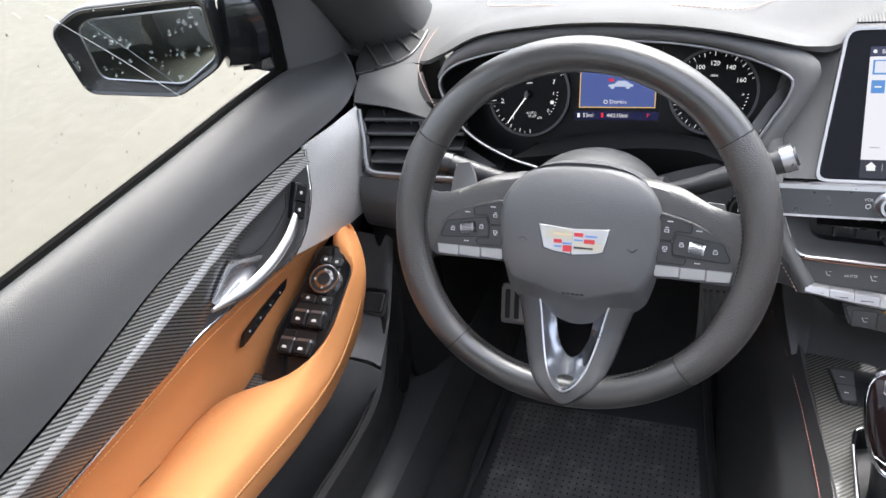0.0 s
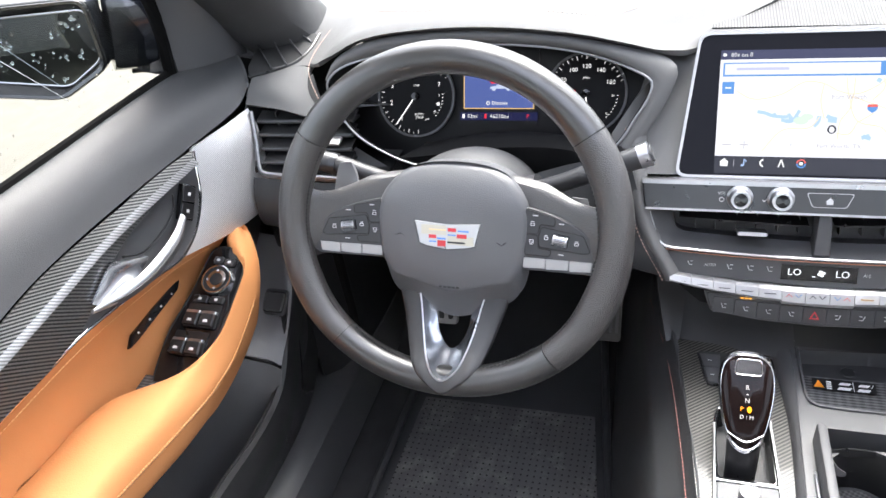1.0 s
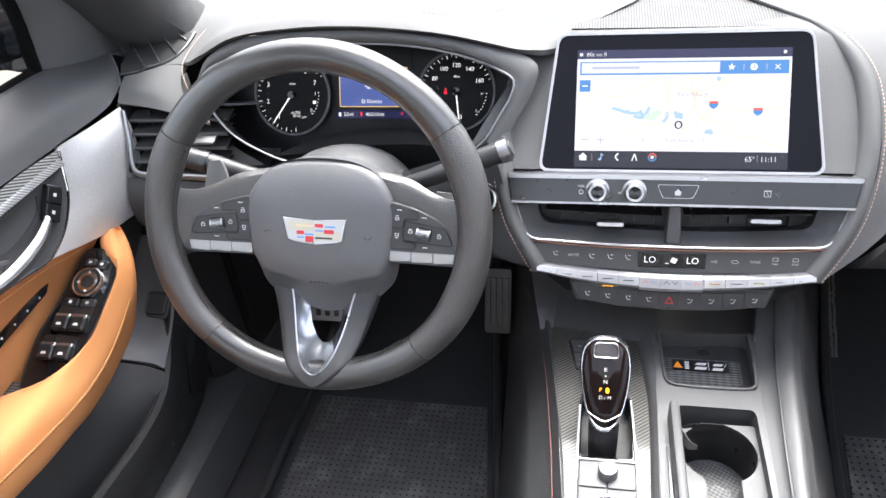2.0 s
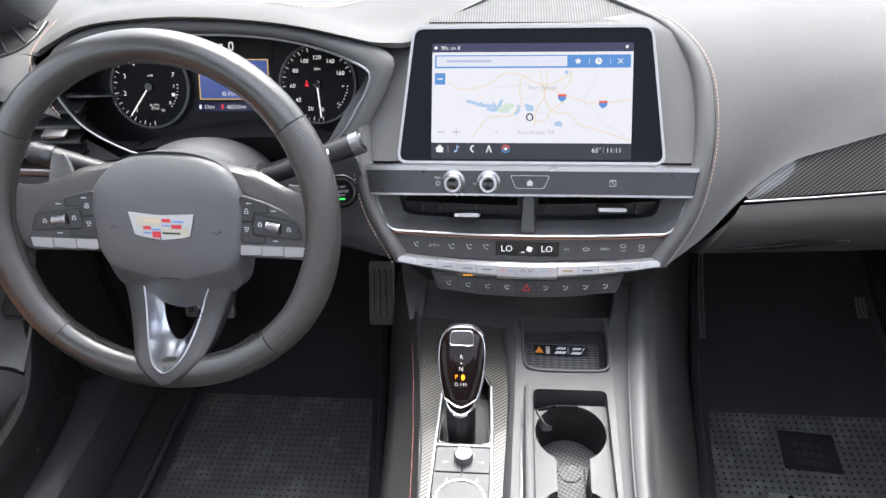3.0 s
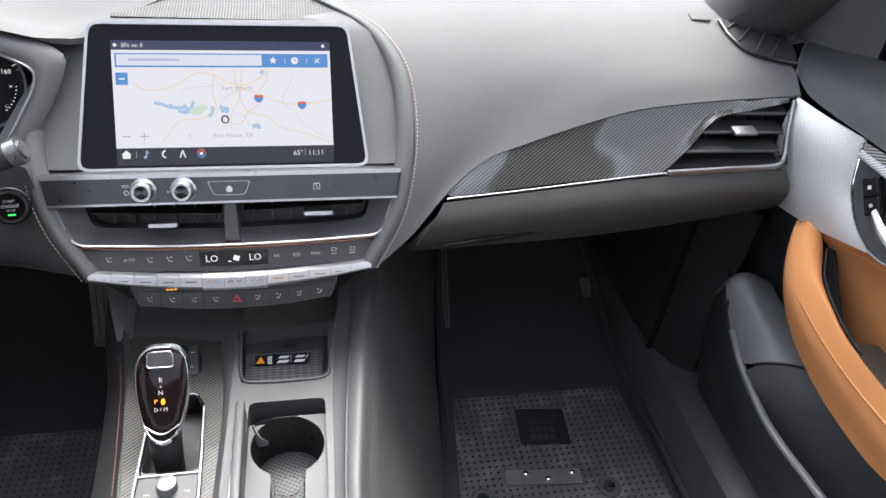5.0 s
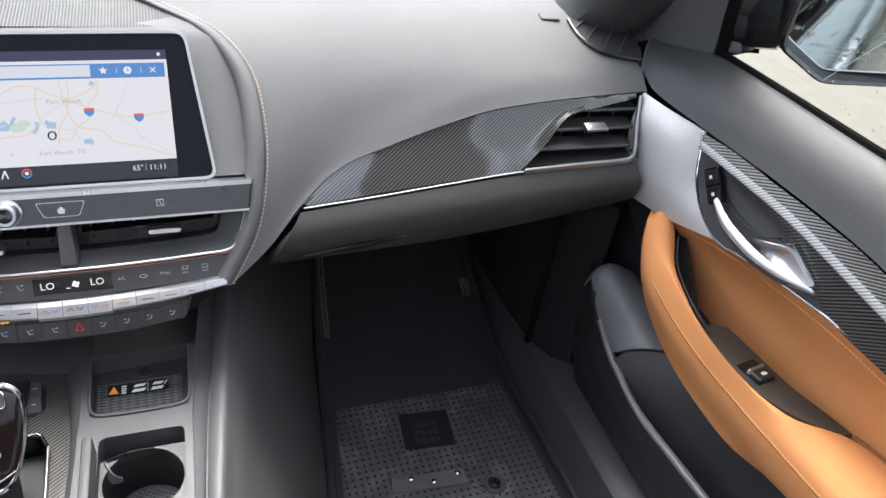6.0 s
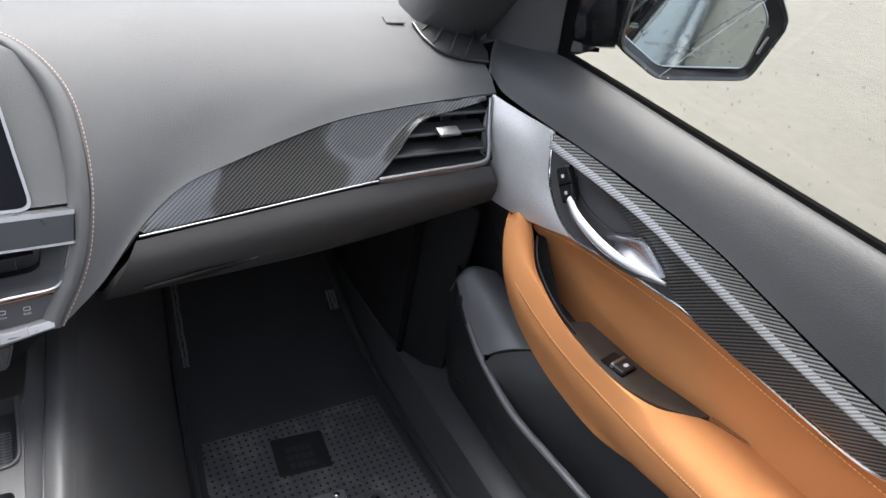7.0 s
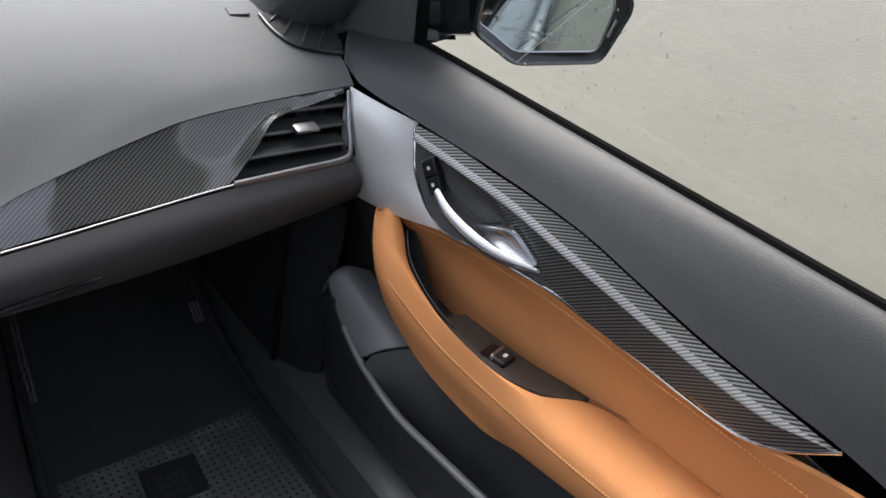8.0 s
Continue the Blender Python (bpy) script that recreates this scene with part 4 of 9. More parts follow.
part("status_mark", slab([ui(1021 + 8 * math.cos(a), 44 + 9 * math.sin(a)) for a in np.linspace(0, 6.28, 10, endpoint=False)], 0.0001, DISP @ pose(0, 0, 0.0039)), UI_WHITE, display)
ui_poly("search_hint", rect(82, 110, 320, 122), glow("hint_glow", (0.55, 0.58, 0.80), SCREEN), 5)
star = [(771 + r * math.sin(a), 118 - r * math.cos(a)) for k in range(10) for a, r in ((k * math.pi / 5, 20 if k % 2 == 0 else 9),)]
ui_poly("star", star, UI_WHITE, 5)
ui_poly("clock_mark", [(877 + 18 * math.cos(a), 118 + 18 * math.sin(a)) for a in np.linspace(0, 6.28, 20, endpoint=False)], UI_WHITE, 5)
part("clock_hands", ui_line([[(877, 104), (877, 119), (888, 119)]], 0.0008, 6), UI_BLUE, display)
part("close_cross", ui_line([[(976, 106), (1001, 131)], [(1001, 106), (976, 131)]], 0.0010, 6), UI_WHITE, display)
for x in (829, 937):
    part("bar_divider", ui_line([[(x, 104), (x, 134)]], 0.0005, 6), UI_FIELD, display)
ui_poly("home_mark", [(26, 578), (50, 556), (74, 578), (68, 578), (68, 597), (32, 597), (32, 578)], UI_WHITE, 2)
for x in (96, 912):
    part("tool_divider", ui_line([[(x, 562), (x, 596)]], 0.0005, 2), UI_GREY, display)
part("note_mark", merged(ui_line([[(143, 560), (143, 590)], [(143, 561), (156, 572)]], 0.0010, 2), slab([ui(136 + 8 * math.cos(a), 591 + 6 * math.sin(a)) for a in np.linspace(0, 6.28, 10, endpoint=False)], 0.0001, DISP @ pose(0, 0, 0.0038))), glow("pale_blue_glow", (0.45, 0.62, 0.95), SCREEN), display)
part("phone_mark", ui_line([[(232, 560), (219, 570), (219, 584), (232, 596)]], 0.0017, 2), UI_WHITE, display)
part("arrow_mark", merged(ui_line([[(300, 597), (313, 560)], [(313, 560), (326, 597)]], 0.0014, 2)), UI_WHITE, display)
part("app_mark", slab([ui(402 + 22 * math.cos(a), 577 + 22 * math.sin(a)) for a in np.linspace(0, 3.1, 16)] + [ui(402 + 15 * math.cos(a), 577 + 15 * math.sin(a)) for a in np.linspace(3.1, 0, 16)], 0.0001, DISP @ pose(0, 0, 0.0038)), UI_BLUE, display)
part("app_mark", slab([ui(402 + 22 * math.cos(a), 577 + 22 * math.sin(a)) for a in np.linspace(3.2, 6.2, 16)] + [ui(402 + 15 * math.cos(a), 577 + 15 * math.sin(a)) for a in np.linspace(6.2, 3.2, 16)], 0.0001, DISP @ pose(0, 0, 0.0038)), UI_RED, display)
ui_poly("app_dot", [(402 + 9 * math.cos(a), 577 + 9 * math.sin(a)) for a in np.linspace(0, 6.28, 12, endpoint=False)], UI_WHITE, 2)
ui_text("clock_letters", "65°", 902, 583, 0.0078, UI_WHITE, 2, "RIGHT")
ui_text("clock_letters", "11:11", 925, 583, 0.0078, UI_WHITE, 2, "LEFT")

# ---- controls under the display ----
UPL = Vector((0, 0.038, 0.095)).normalized()
LOW = plane_at((0, -0.0725, 0.7572), (1, 0, 0), UPL)   # origin at the metal keys, local y up the face, z to the driver
stack = thing("climate_panel", (0, -0.04, 0.75), "centre stack with air vents, climate keys and metal toggles", "control panel")


def low(x, y, z):
    return LOW @ Vector((x, y, z))


part("stack_body", slab([(-0.142, -0.006), (0.142, -0.006), (0.178, 0.088), (0.184, 0.115), (-0.184, 0.115), (-0.178, 0.088)], 0.006, LOW @ pose(0, 0, -0.050)), HARD_PLASTIC, stack)
bar = part("knob_bar", slab(rounded([(-0.180, 0.0835), (0.180, 0.0835), (0.184, 0.1125), (-0.184, 0.1125)], 0.002), 0.042, LOW @ pose(0, 0, -0.036), 0.0015), DARK_METAL, stack, "dark satin metal bar")
part("bar_edge", slab(rounded([(-0.184, 0.1100), (0.184, 0.1100), (0.1845, 0.1145), (-0.1845, 0.1145)], 0.001), 0.0435, LOW @ pose(0, 0, -0.036), 0.0008), SATIN_METAL, stack, "bright upper edge")
part("bar_edge", slab(rounded([(-0.1795, 0.0815), (0.1795, 0.0815), (0.180, 0.0838), (-0.180, 0.0838)], 0.0008), 0.0428, LOW @ pose(0, 0, -0.036), 0.0006), SATIN_METAL, stack, "bright lower edge")
for x in (-0.0845, -0.0450):
    k = part("knob", lathe([(0.0130, 0.0), (0.0130, 0.003), (0.0110, 0.0042), (0.0105, 0.015), (0.0095, 0.0165), (0.0070, 0.0165), (0.0066, 0.0150), (0.0004, 0.0146)], (0, 0, 0), sides=36), SATIN_METAL, bar, "satin metal rotary knob", local=True)
    k.matrix_parent_inverse = Matrix.Identity(4)
    k.matrix_basis = stack.matrix_world.inverted() @ LOW @ pose(x, 0.0975, 0.006)
    c = part("knob_cap", lathe([(0.0068, 0.0), (0.0064, 0.0016), (0.0003, 0.0020)], (0, 0, 0), sides=24), PIANO_BLACK, bar, "black knob face", local=True)
    c.matrix_basis = stack.matrix_world.inverted() @ LOW @ pose(x, 0.0975, 0.0208)
part("home_key", slab(rounded([(-0.0205, 0.1045), (0.0225, 0.1045), (0.0165, 0.0905), (-0.0145, 0.0905)], 0.003), 0.0009, LOW @ pose(0, 0, 0.006), 0.0004), DARK_METAL, bar)
part("home_key_edge", slab(rounded([(-0.0212, 0.1050), (0.0232, 0.1050), (0.0170, 0.0900), (-0.0150, 0.0900)], 0.003), 0.0007, LOW @ pose(0, 0, 0.006), hole=rounded([(-0.0203, 0.1043), (0.0223, 0.1043), (0.0164, 0.0907), (-0.0144, 0.0907)], 0.003)), SATIN_METAL, bar)
for mark in (slab([(-0.003, 0.0965), (0.001, 0.1005), (0.005, 0.0965), (0.004, 0.0965), (0.004, 0.0935), (-0.002, 0.0935), (-0.002, 0.0965)], 0.0003, LOW @ pose(0, 0, 0.0069)),
                         words("VOL", 0.0044, LOW @ pose(-0.1020, 0.1015, 0.0062)), slab(oval(0.0026, 0.0026, 16, -0.1020, 0.0950), 0.0002, LOW @ pose(0, 0, 0.006), hole=oval(0.0019, 0.0019, 16, -0.1020, 0.0950)),
                         slab([(-0.0625, 0.0955), (-0.0605, 0.0935), (-0.0555, 0.0985), (-0.0562, 0.0990), (-0.0605, 0.0948), (-0.0618, 0.0962)], 0.0002, LOW @ pose(0, 0, 0.006)),
                         slab(rect(0.0885, 0.0935, 0.0955, 0.1005), 0.0002, LOW @ pose(0, 0, 0.006), hole=rect(0.0890, 0.0940, 0.0950, 0.0995)), slab([(0.0905, 0.0995), (0.0912, 0.0995), (0.0938, 0.0945), (0.0931, 0.0945)], 0.0002, LOW @ pose(0, 0, 0.006))):
    part("bar_mark", mark, GREY_PRINT, bar, "pale printed mark")
# air vents
vents = thing("air_vent", (0, -0.05, 0.80), "wide pair of centre air vents with chrome tabs", "air vent")
OUT = [(-0.1765, 0.0815, -0.001), (-0.1700, 0.064, 0.0), (-0.1640, 0.047, 0.001), (-0.1560, 0.0400, 0.0015), (-0.13, 0.0378, 0.002), (-0.06, 0.0352, 0.003), (0, 0.0345, 0.003), (0.06, 0.0352, 0.003), (0.13, 0.0378, 0.002), (0.1560, 0.0400, 0.0015), (0.1640, 0.047, 0.001), (0.1700, 0.064, 0.0), (0.1765, 0.0815, -0.001)]
INN = [(-0.1520, 0.0805, -0.020), (-0.1490, 0.068, -0.020), (-0.1460, 0.058, -0.020), (-0.1400, 0.0540, -0.020), (-0.12, 0.0520, -0.020), (-0.06, 0.0490, -0.020), (0, 0.0480, -0.020), (0.06, 0.0490, -0.020), (0.12, 0.0520, -0.020), (0.1400, 0.0540, -0.020), (0.1460, 0.058, -0.020), (0.1490, 0.068, -0.020), (0.1520, 0.0805, -0.020)]
DEEP = [(x * 1.0, y, -0.046) for x, y, z in INN]
tow = lambda pts: [tuple(low(*q)) for q in pts]
part("vent_surround", loft([tow(OUT), tow(INN)], 60, 0), GREY_PLASTIC, vents, "grey plastic surround", solid=0.001)
part("duct", loft([tow(INN), tow(DEEP)], 60, 0), HARD_PLASTIC, vents, solid=0.001)
part("vent_rim", tube(tow(OUT), 0.0015, 8, 80), SATIN_METAL, vents, "thin bright rim")
part("rim_stitch", tube(tow([(x * 0.995, y - 0.0032 if abs(x) < 0.16 else y - 0.001, z) for x, y, z in OUT[3:10]]), 0.0006, 6, 60), material("copper_line", (0.45, 0.20, 0.12), 0.4, metal=0.6), vents, "thin copper line")
part("post", slab(rounded([(-0.0085, 0.0365), (0.0085, 0.0365), (0.0065, 0.083), (-0.0065, 0.083)], 0.002), 0.024, LOW @ pose(0, 0, -0.022), 0.003), GREY_PLASTIC, vents, "grey post between the vents")
for s in (-1, 1):
    part("louvre", loft([tow([(s * 0.012, 0.068 + 0.001 * s, -0.012), (s * 0.143, 0.0725 + 0.001 * s, -0.012)]), tow([(s * 0.012, 0.0665 + 0.001 * s, -0.0125), (s * 0.143, 0.071 + 0.001 * s, -0.0125)]), tow([(s * 0.012, 0.072, -0.034), (s * 0.143, 0.076, -0.034)])], 6), SATIN_BLACK, vents, solid=0.0012)
    for i in range(6):
        part("vane", slab(rect(s * (0.020 + 0.021 * i), 0.055, s * (0.020 + 0.021 * i) + 0.001, 0.081), 0.016, LOW @ pose(0, 0, -0.042)), SATIN_BLACK, vents)
part("thumb_tab", slab(rounded(rect(-0.084, 0.0575, -0.054, 0.0620), 0.002), 0.020, LOW @ pose(0, 0, -0.010), 0.001), SATIN_METAL, vents, "satin metal tab")
part("thumb_tab", slab(rounded(rect(0.077, 0.0650, 0.109, 0.0695), 0.002), 0.018, LOW @ pose(0, 0, -0.010), 0.001), SATIN_METAL, vents, "satin metal tab")
# climate strip
strip = part("climate_strip", slab(rounded([(-0.1520, 0.0095), (0, 0.0020), (0.1520, 0.0095), (0.1600, 0.0335), (0.13, 0.0335), (0, 0.0315), (-0.13, 0.0335), (-0.1600, 0.0335)], 0.003), 0.030, LOW @ pose(0, 0, -0.032), 0.001), GREY_PLASTIC, stack, "charcoal strip of climate keys")
part("climate_screen", slab(rect(-0.0365, 0.0095, 0.0365, 0.0265), 0.0006, LOW @ pose(0, 0, -0.0018)), PIANO_BLACK, strip, "black climate readout")
CLIM = glow("climate_digits", (0.9, 0.95, 1.0), 0.13)
part("climate_digits", merged(words("LO", 0.0105, LOW @ pose(-0.0235, 0.0182, -0.0008)), words("LO", 0.0105, LOW @ pose(0.0225, 0.0182, -0.0008)), slab(rect(-0.0065, 0.0140, -0.0030, 0.0150), 0.0003, LOW @ pose(0, 0, -0.0011)),
                              *[slab(oval(0.0019, 0.0016, 10, 0.0025 + 0.0021 * math.cos(a), 0.0182 + 0.0021 * math.sin(a)), 0.0003, LOW @ pose(0, 0, -0.0011)) for a in (0.4, 2.0, 3.5, 5.1)]), CLIM, strip)


def flow_mark(x, y, m, k=1.0, flip=1):
    """A small airflow mark of two bent lines."""
    return merged(tube([m @ Vector((x - 0.0025 * k * flip, y + 0.003 * k, 0)), m @ Vector((x - 0.0005 * k * flip, y - 0.002 * k, 0)), m @ Vector((x + 0.003 * k * flip, y - 0.002 * k, 0))], 0.0005, 5),
                  tube([m @ Vector((x + 0.0005 * k * flip, y + 0.0025 * k, 0)), m @ Vector((x + 0.0035 * k * flip, y + 0.0025 * k, 0))], 0.0005, 5))


FACE = LOW @ pose(0, 0, -0.0016)
for mark in (words("AUTO", 0.0044, FACE @ pose(-0.1080, 0.0205, 0)), words("A/C", 0.0044, FACE @ pose(0.0455, 0.0185, 0)), words("SYNC", 0.0044, FACE @ pose(0.0885, 0.0195, 0)),
                         *[flow_mark(x, 0.0195, FACE) for x in (-0.0880, -0.0675, -0.0480)], flow_mark(-0.1290, 0.0215, FACE, 0.9), words("MAX", 0.003, FACE @ pose(0.1085, 0.0180, 0)), words("REAR", 0.003, FACE @ pose(0.1290, 0.0185, 0)),
                         slab(oval(0.004, 0.002, 16, 0.067, 0.0190), 0.0003, FACE, hole=oval(0.0033, 0.0014, 16, 0.067, 0.0190)),
                         *[slab(rounded(rect(x - 0.003, 0.0215, x + 0.003, 0.0255), 0.001), 0.0003, FACE, hole=rounded(rect(x - 0.0024, 0.0220, x + 0.0024, 0.0250), 0.0008)) for x in (0.1085, 0.1290)]):
    part("climate_mark", mark, GREY_PRINT, strip, "grey printed mark")


def key_y(x):
    return 0.0025 + 0.0090 * (x / 0.149) ** 2


N_KEYS = 13
CHEVRON_RED, CHEVRON_BLUE = material("red_chevron", (0.50, 0.12, 0.12), 0.4, var=0.0), material("blue_chevron", (0.10, 0.22, 0.42), 0.4, var=0.0)
for i in range(N_KEYS):
    x0, x1 = -0.1495 + i * 0.299 / N_KEYS + 0.00012, -0.1495 + (i + 1) * 0.299 / N_KEYS - 0.00012
    big = 0.0022 if i in (5, 6, 7) else 0.0
    h0, h1 = 0.0165 + big - 0.0065 * (x0 / 0.149) ** 2, 0.0165 + big - 0.0065 * (x1 / 0.149) ** 2
    key = part("toggle_key", loft([tow([(x0, key_y(x0), -0.008), (x1, key_y(x1), -0.008)]), tow([(x0, key_y(x0), 0.002), (x1, key_y(x1), 0.002)]), tow([(x0, key_y(x0) - 0.2 * h0, 0.0065), (x1, key_y(x1) - 0.2 * h1, 0.0065)]),
                                   tow([(x0, key_y(x0) - 0.8 * h0, 0.0090), (x1, key_y(x1) - 0.8 * h1, 0.0090)]), tow([(x0, key_y(x0) - h0, 0.0065), (x1, key_y(x1) - h1, 0.0065)]), tow([(x0, key_y(x0) - h0, -0.008), (x1, key_y(x1) - h1, -0.008)])], 4, 0, closed=True, caps=True),
               SILVER_KEY, stack, "bright metal toggle key", bevel=0.0003)
    xm, ym = (x0 + x1) / 2, key_y((x0 + x1) / 2) - 0.0078
    if big:
        for k, ma in ((-1, CHEVRON_RED if i == 5 else DARK_METAL if i == 6 else CHEVRON_BLUE), (1, CHEVRON_BLUE if i == 5 else DARK_METAL if i == 6 else CHEVRON_RED)):
            tip = 0.0016 * (1 if k < 0 else -1) * (-1 if i == 7 else 1)
            part("chevron", tube([low(xm + k * 0.0045 - 0.0030, ym - tip, 0.0082), low(xm + k * 0.0045, ym + tip, 0.0084), low(xm + k * 0.0045 + 0.0030, ym - tip, 0.0082)], 0.0005, 5), ma, key)
    else:
        lit = glow("amber_key_light", (1.0, 0.55, 0.05), 0.09) if i == 8 else glow("yellow_key_light", (0.85, 0.75, 0.10), 0.07) if i == 10 else DARK_METAL
        part("key_bar", slab(rect(xm - 0.0058, ym - 0.0005, xm + 0.0058, ym + 0.0005), 0.0004, LOW @ pose(0, 0, 0.0080)), lit, key)
# lower row of buttons
row = part("button_panel", slab(rounded([(-0.1105, -0.0105), (-0.055, -0.0140), (0, -0.0155), (0.055, -0.0140), (0.1105, -0.0105), (0.1030, -0.0310), (0.055, -0.0375), (0, -0.0400), (-0.055, -0.0375), (-0.1030, -0.0310)], 0.004), 0.030, LOW @ pose(0, 0, -0.031), 0.001), HARD_PLASTIC, stack, "satin black button row")
AMBER = glow("amber_lamp", (1.0, 0.42, 0.04), 0.22)
for i in range(9):
    x = (i - 4) * 0.0228
    yc = -0.0275 + 0.0050 * (x / 0.10) ** 2
    b = part("push_button", slab(rounded([(x - 0.0112, yc + 0.0085), (x + 0.0112, yc + 0.0085), (x + 0.0112, yc - 0.0088), (x - 0.0112, yc - 0.0088)], 0.0006), 0.0014, LOW @ pose(0, 0, -0.001), 0.0003), HARD_PLASTIC, row)
    m = LOW @ pose(0, 0, 0.0008)
    if i == 4:
        part("warning_mark", slab([(x - 0.0050, yc - 0.0045), (x + 0.0050, yc - 0.0045), (x, yc + 0.0045)], 0.0003, m, hole=[(x - 0.0030, yc - 0.0033), (x + 0.0030, yc - 0.0033), (x, yc + 0.0022)]), RED_PRINT, b, "red hazard triangle")
    else:
        part("button_mark", flow_mark(x, yc - 0.001, LOW @ pose(0, 0, 0.001), 0.9, -1 if i > 4 else 1), GREY_PRINT, b)
    if i in (1, 3):
        n = 3 if i == 1 else 1
        part("amber_lamp", merged(*[slab(rect(x + d - (0.0045 if n == 1 else 0.0013), yc + 0.0100, x + d + (0.0045 if n == 1 else 0.0013), yc + 0.0114), 0.0004, LOW @ pose(0, 0, -0.0008)) for d in ((0,) if n == 1 else (-0.0042, 0, 0.0042))]), AMBER, row, "amber indicator lamp")
part("row_edge", slab(rounded([(-0.1125, -0.0095), (0, -0.0145), (0.1125, -0.0095), (0.1045, -0.0320), (0.055, -0.0390), (0, -0.0415), (-0.055, -0.0390), (-0.1045, -0.0320)], 0.004), 0.028, LOW @ pose(0, 0, -0.0312), 0.001), SOFT_PLASTIC, stack)
part("stack_belly", loft([tow([(-0.150, 0.004, -0.006), (0, -0.004, -0.004), (0.150, 0.004, -0.006)]), tow([(-0.112, -0.030, -0.020), (0, -0.039, -0.012), (0.112, -0.030, -0.020)]), tow([(-0.115, -0.034, -0.08), (0, -0.041, -0.08), (0.115, -0.034, -0.08)])], 16, 6), HOOD_BLACK, stack, solid=0.003)
# start button
start = thing("start_button", (-0.2133, -0.042, 0.838), "round engine start button with a metal ring and green lamp", "button")
SB = plane_at((-0.2133, -0.046, 0.838), (1, 0.12, 0), (0, 0.35, 0.93))
part("collar", slab(oval(0.0195, 0.0195, 40), 0.0032, SB @ pose(0, 0, -0.0012), 0.001), PIANO_BLACK, start, "black collar")
part("ring", slab(oval(0.0165, 0.0165, 40), 0.0044, SB, 0.0006, hole=oval(0.0140, 0.0140, 40)), CHROME, start, "metal ring")
part("face", slab(oval(0.0134, 0.0134, 32), 0.0025, SB, 0.001), PIANO_BLACK, start)
part("letters", merged(words("START", 0.0038, SB @ pose(0, 0.0052, 0.0027)), words("ENGINE", 0.0046, SB @ pose(0, 0, 0.0027)), words("STOP", 0.0034, SB @ pose(0, -0.0045, 0.0027))), GREY_PRINT, start)
part("green_lamp", slab(rect(-0.0035, -0.0098, 0.0035, -0.0078), 0.0003, SB @ pose(0, 0, 0.0026)), glow("green_lamp", (0.05, 0.9, 0.15), 0.15), start, "green lamp")

# ---- centre console ----
def plate(outer, holes, z, depth, wall=0.0):
    """A flat plate with holes in plan; its holes have walls down to depth."""
    bm = bmesh.new()
    edges = []
    for loop in [outer] + holes:
        vs = [bm.verts.new((x, y, z)) for x, y in loop]
        edges += [bm.edges.new((vs[i], vs[(i + 1) % len(vs)])) for i in range(len(vs))]
    rims = list(edges)
    bmesh.ops.triangle_fill(bm, edges=edges, use_beauty=True, use_dissolve=False)
    ext = bmesh.ops.extrude_edge_only(bm, edges=rims)
    for v in [e for e in ext["geom"] if isinstance(e, bmesh.types.BMVert)]:
        v.co.z -= depth
    return bm


KNOB_METAL = material("knurled_knob_metal", (0.30, 0.30, 0.31), 0.38, metal=0.9)
console = thing("centre_console", (0, -0.3, 0.33), "charcoal centre console with carbon trim, tray and cup holder", "console")
part("side_panel", loft([[(-0.170, 0.55, 0.70), (-0.150, 0.10, 0.70), (-0.152, 0.02, 0.675), (-0.1385, -0.05, 0.643), (-0.1170, -0.20, 0.6415), (-0.1085, -0.30, 0.6415), (-0.10, -1.0, 0.63)], [(-0.185, 0.55, 0.695), (-0.167, 0.10, 0.695), (-0.164, 0.02, 0.670), (-0.1445, -0.05, 0.6405), (-0.1235, -0.20, 0.6390), (-0.1150, -0.30, 0.6390), (-0.107, -1.0, 0.627)], [(-0.192, 0.55, 0.66), (-0.174, 0.10, 0.66), (-0.171, 0.02, 0.640), (-0.1475, -0.05, 0.618), (-0.1262, -0.20, 0.616), (-0.1178, -0.30, 0.616), (-0.110, -1.0, 0.606)],
                         [(-0.205, 0.55, 0.60), (-0.185, 0.10, 0.60), (-0.182, 0.02, 0.60), (-0.166, -0.05, 0.59), (-0.150, -0.30, 0.59), (-0.145, -1.0, 0.59)], [(-0.245, 0.55, 0.50), (-0.225, 0.20, 0.335), (-0.218, 0.02, 0.32), (-0.205, -0.3, 0.31), (-0.20, -1.0, 0.31)]], 30, 18), BLACK_LEATHER, console, "black leather console flank", solid=0.006)
part("stitching", stitches([(-0.1700, 0.02, 0.650), (-0.1476, -0.05, 0.6265), (-0.1265, -0.20, 0.6235), (-0.1181, -0.30, 0.6235)], 0.0050, 0.0008, 0.0034), material("dark_copper_thread", (0.34, 0.15, 0.12), 0.7), console, "dark copper thread stitching")
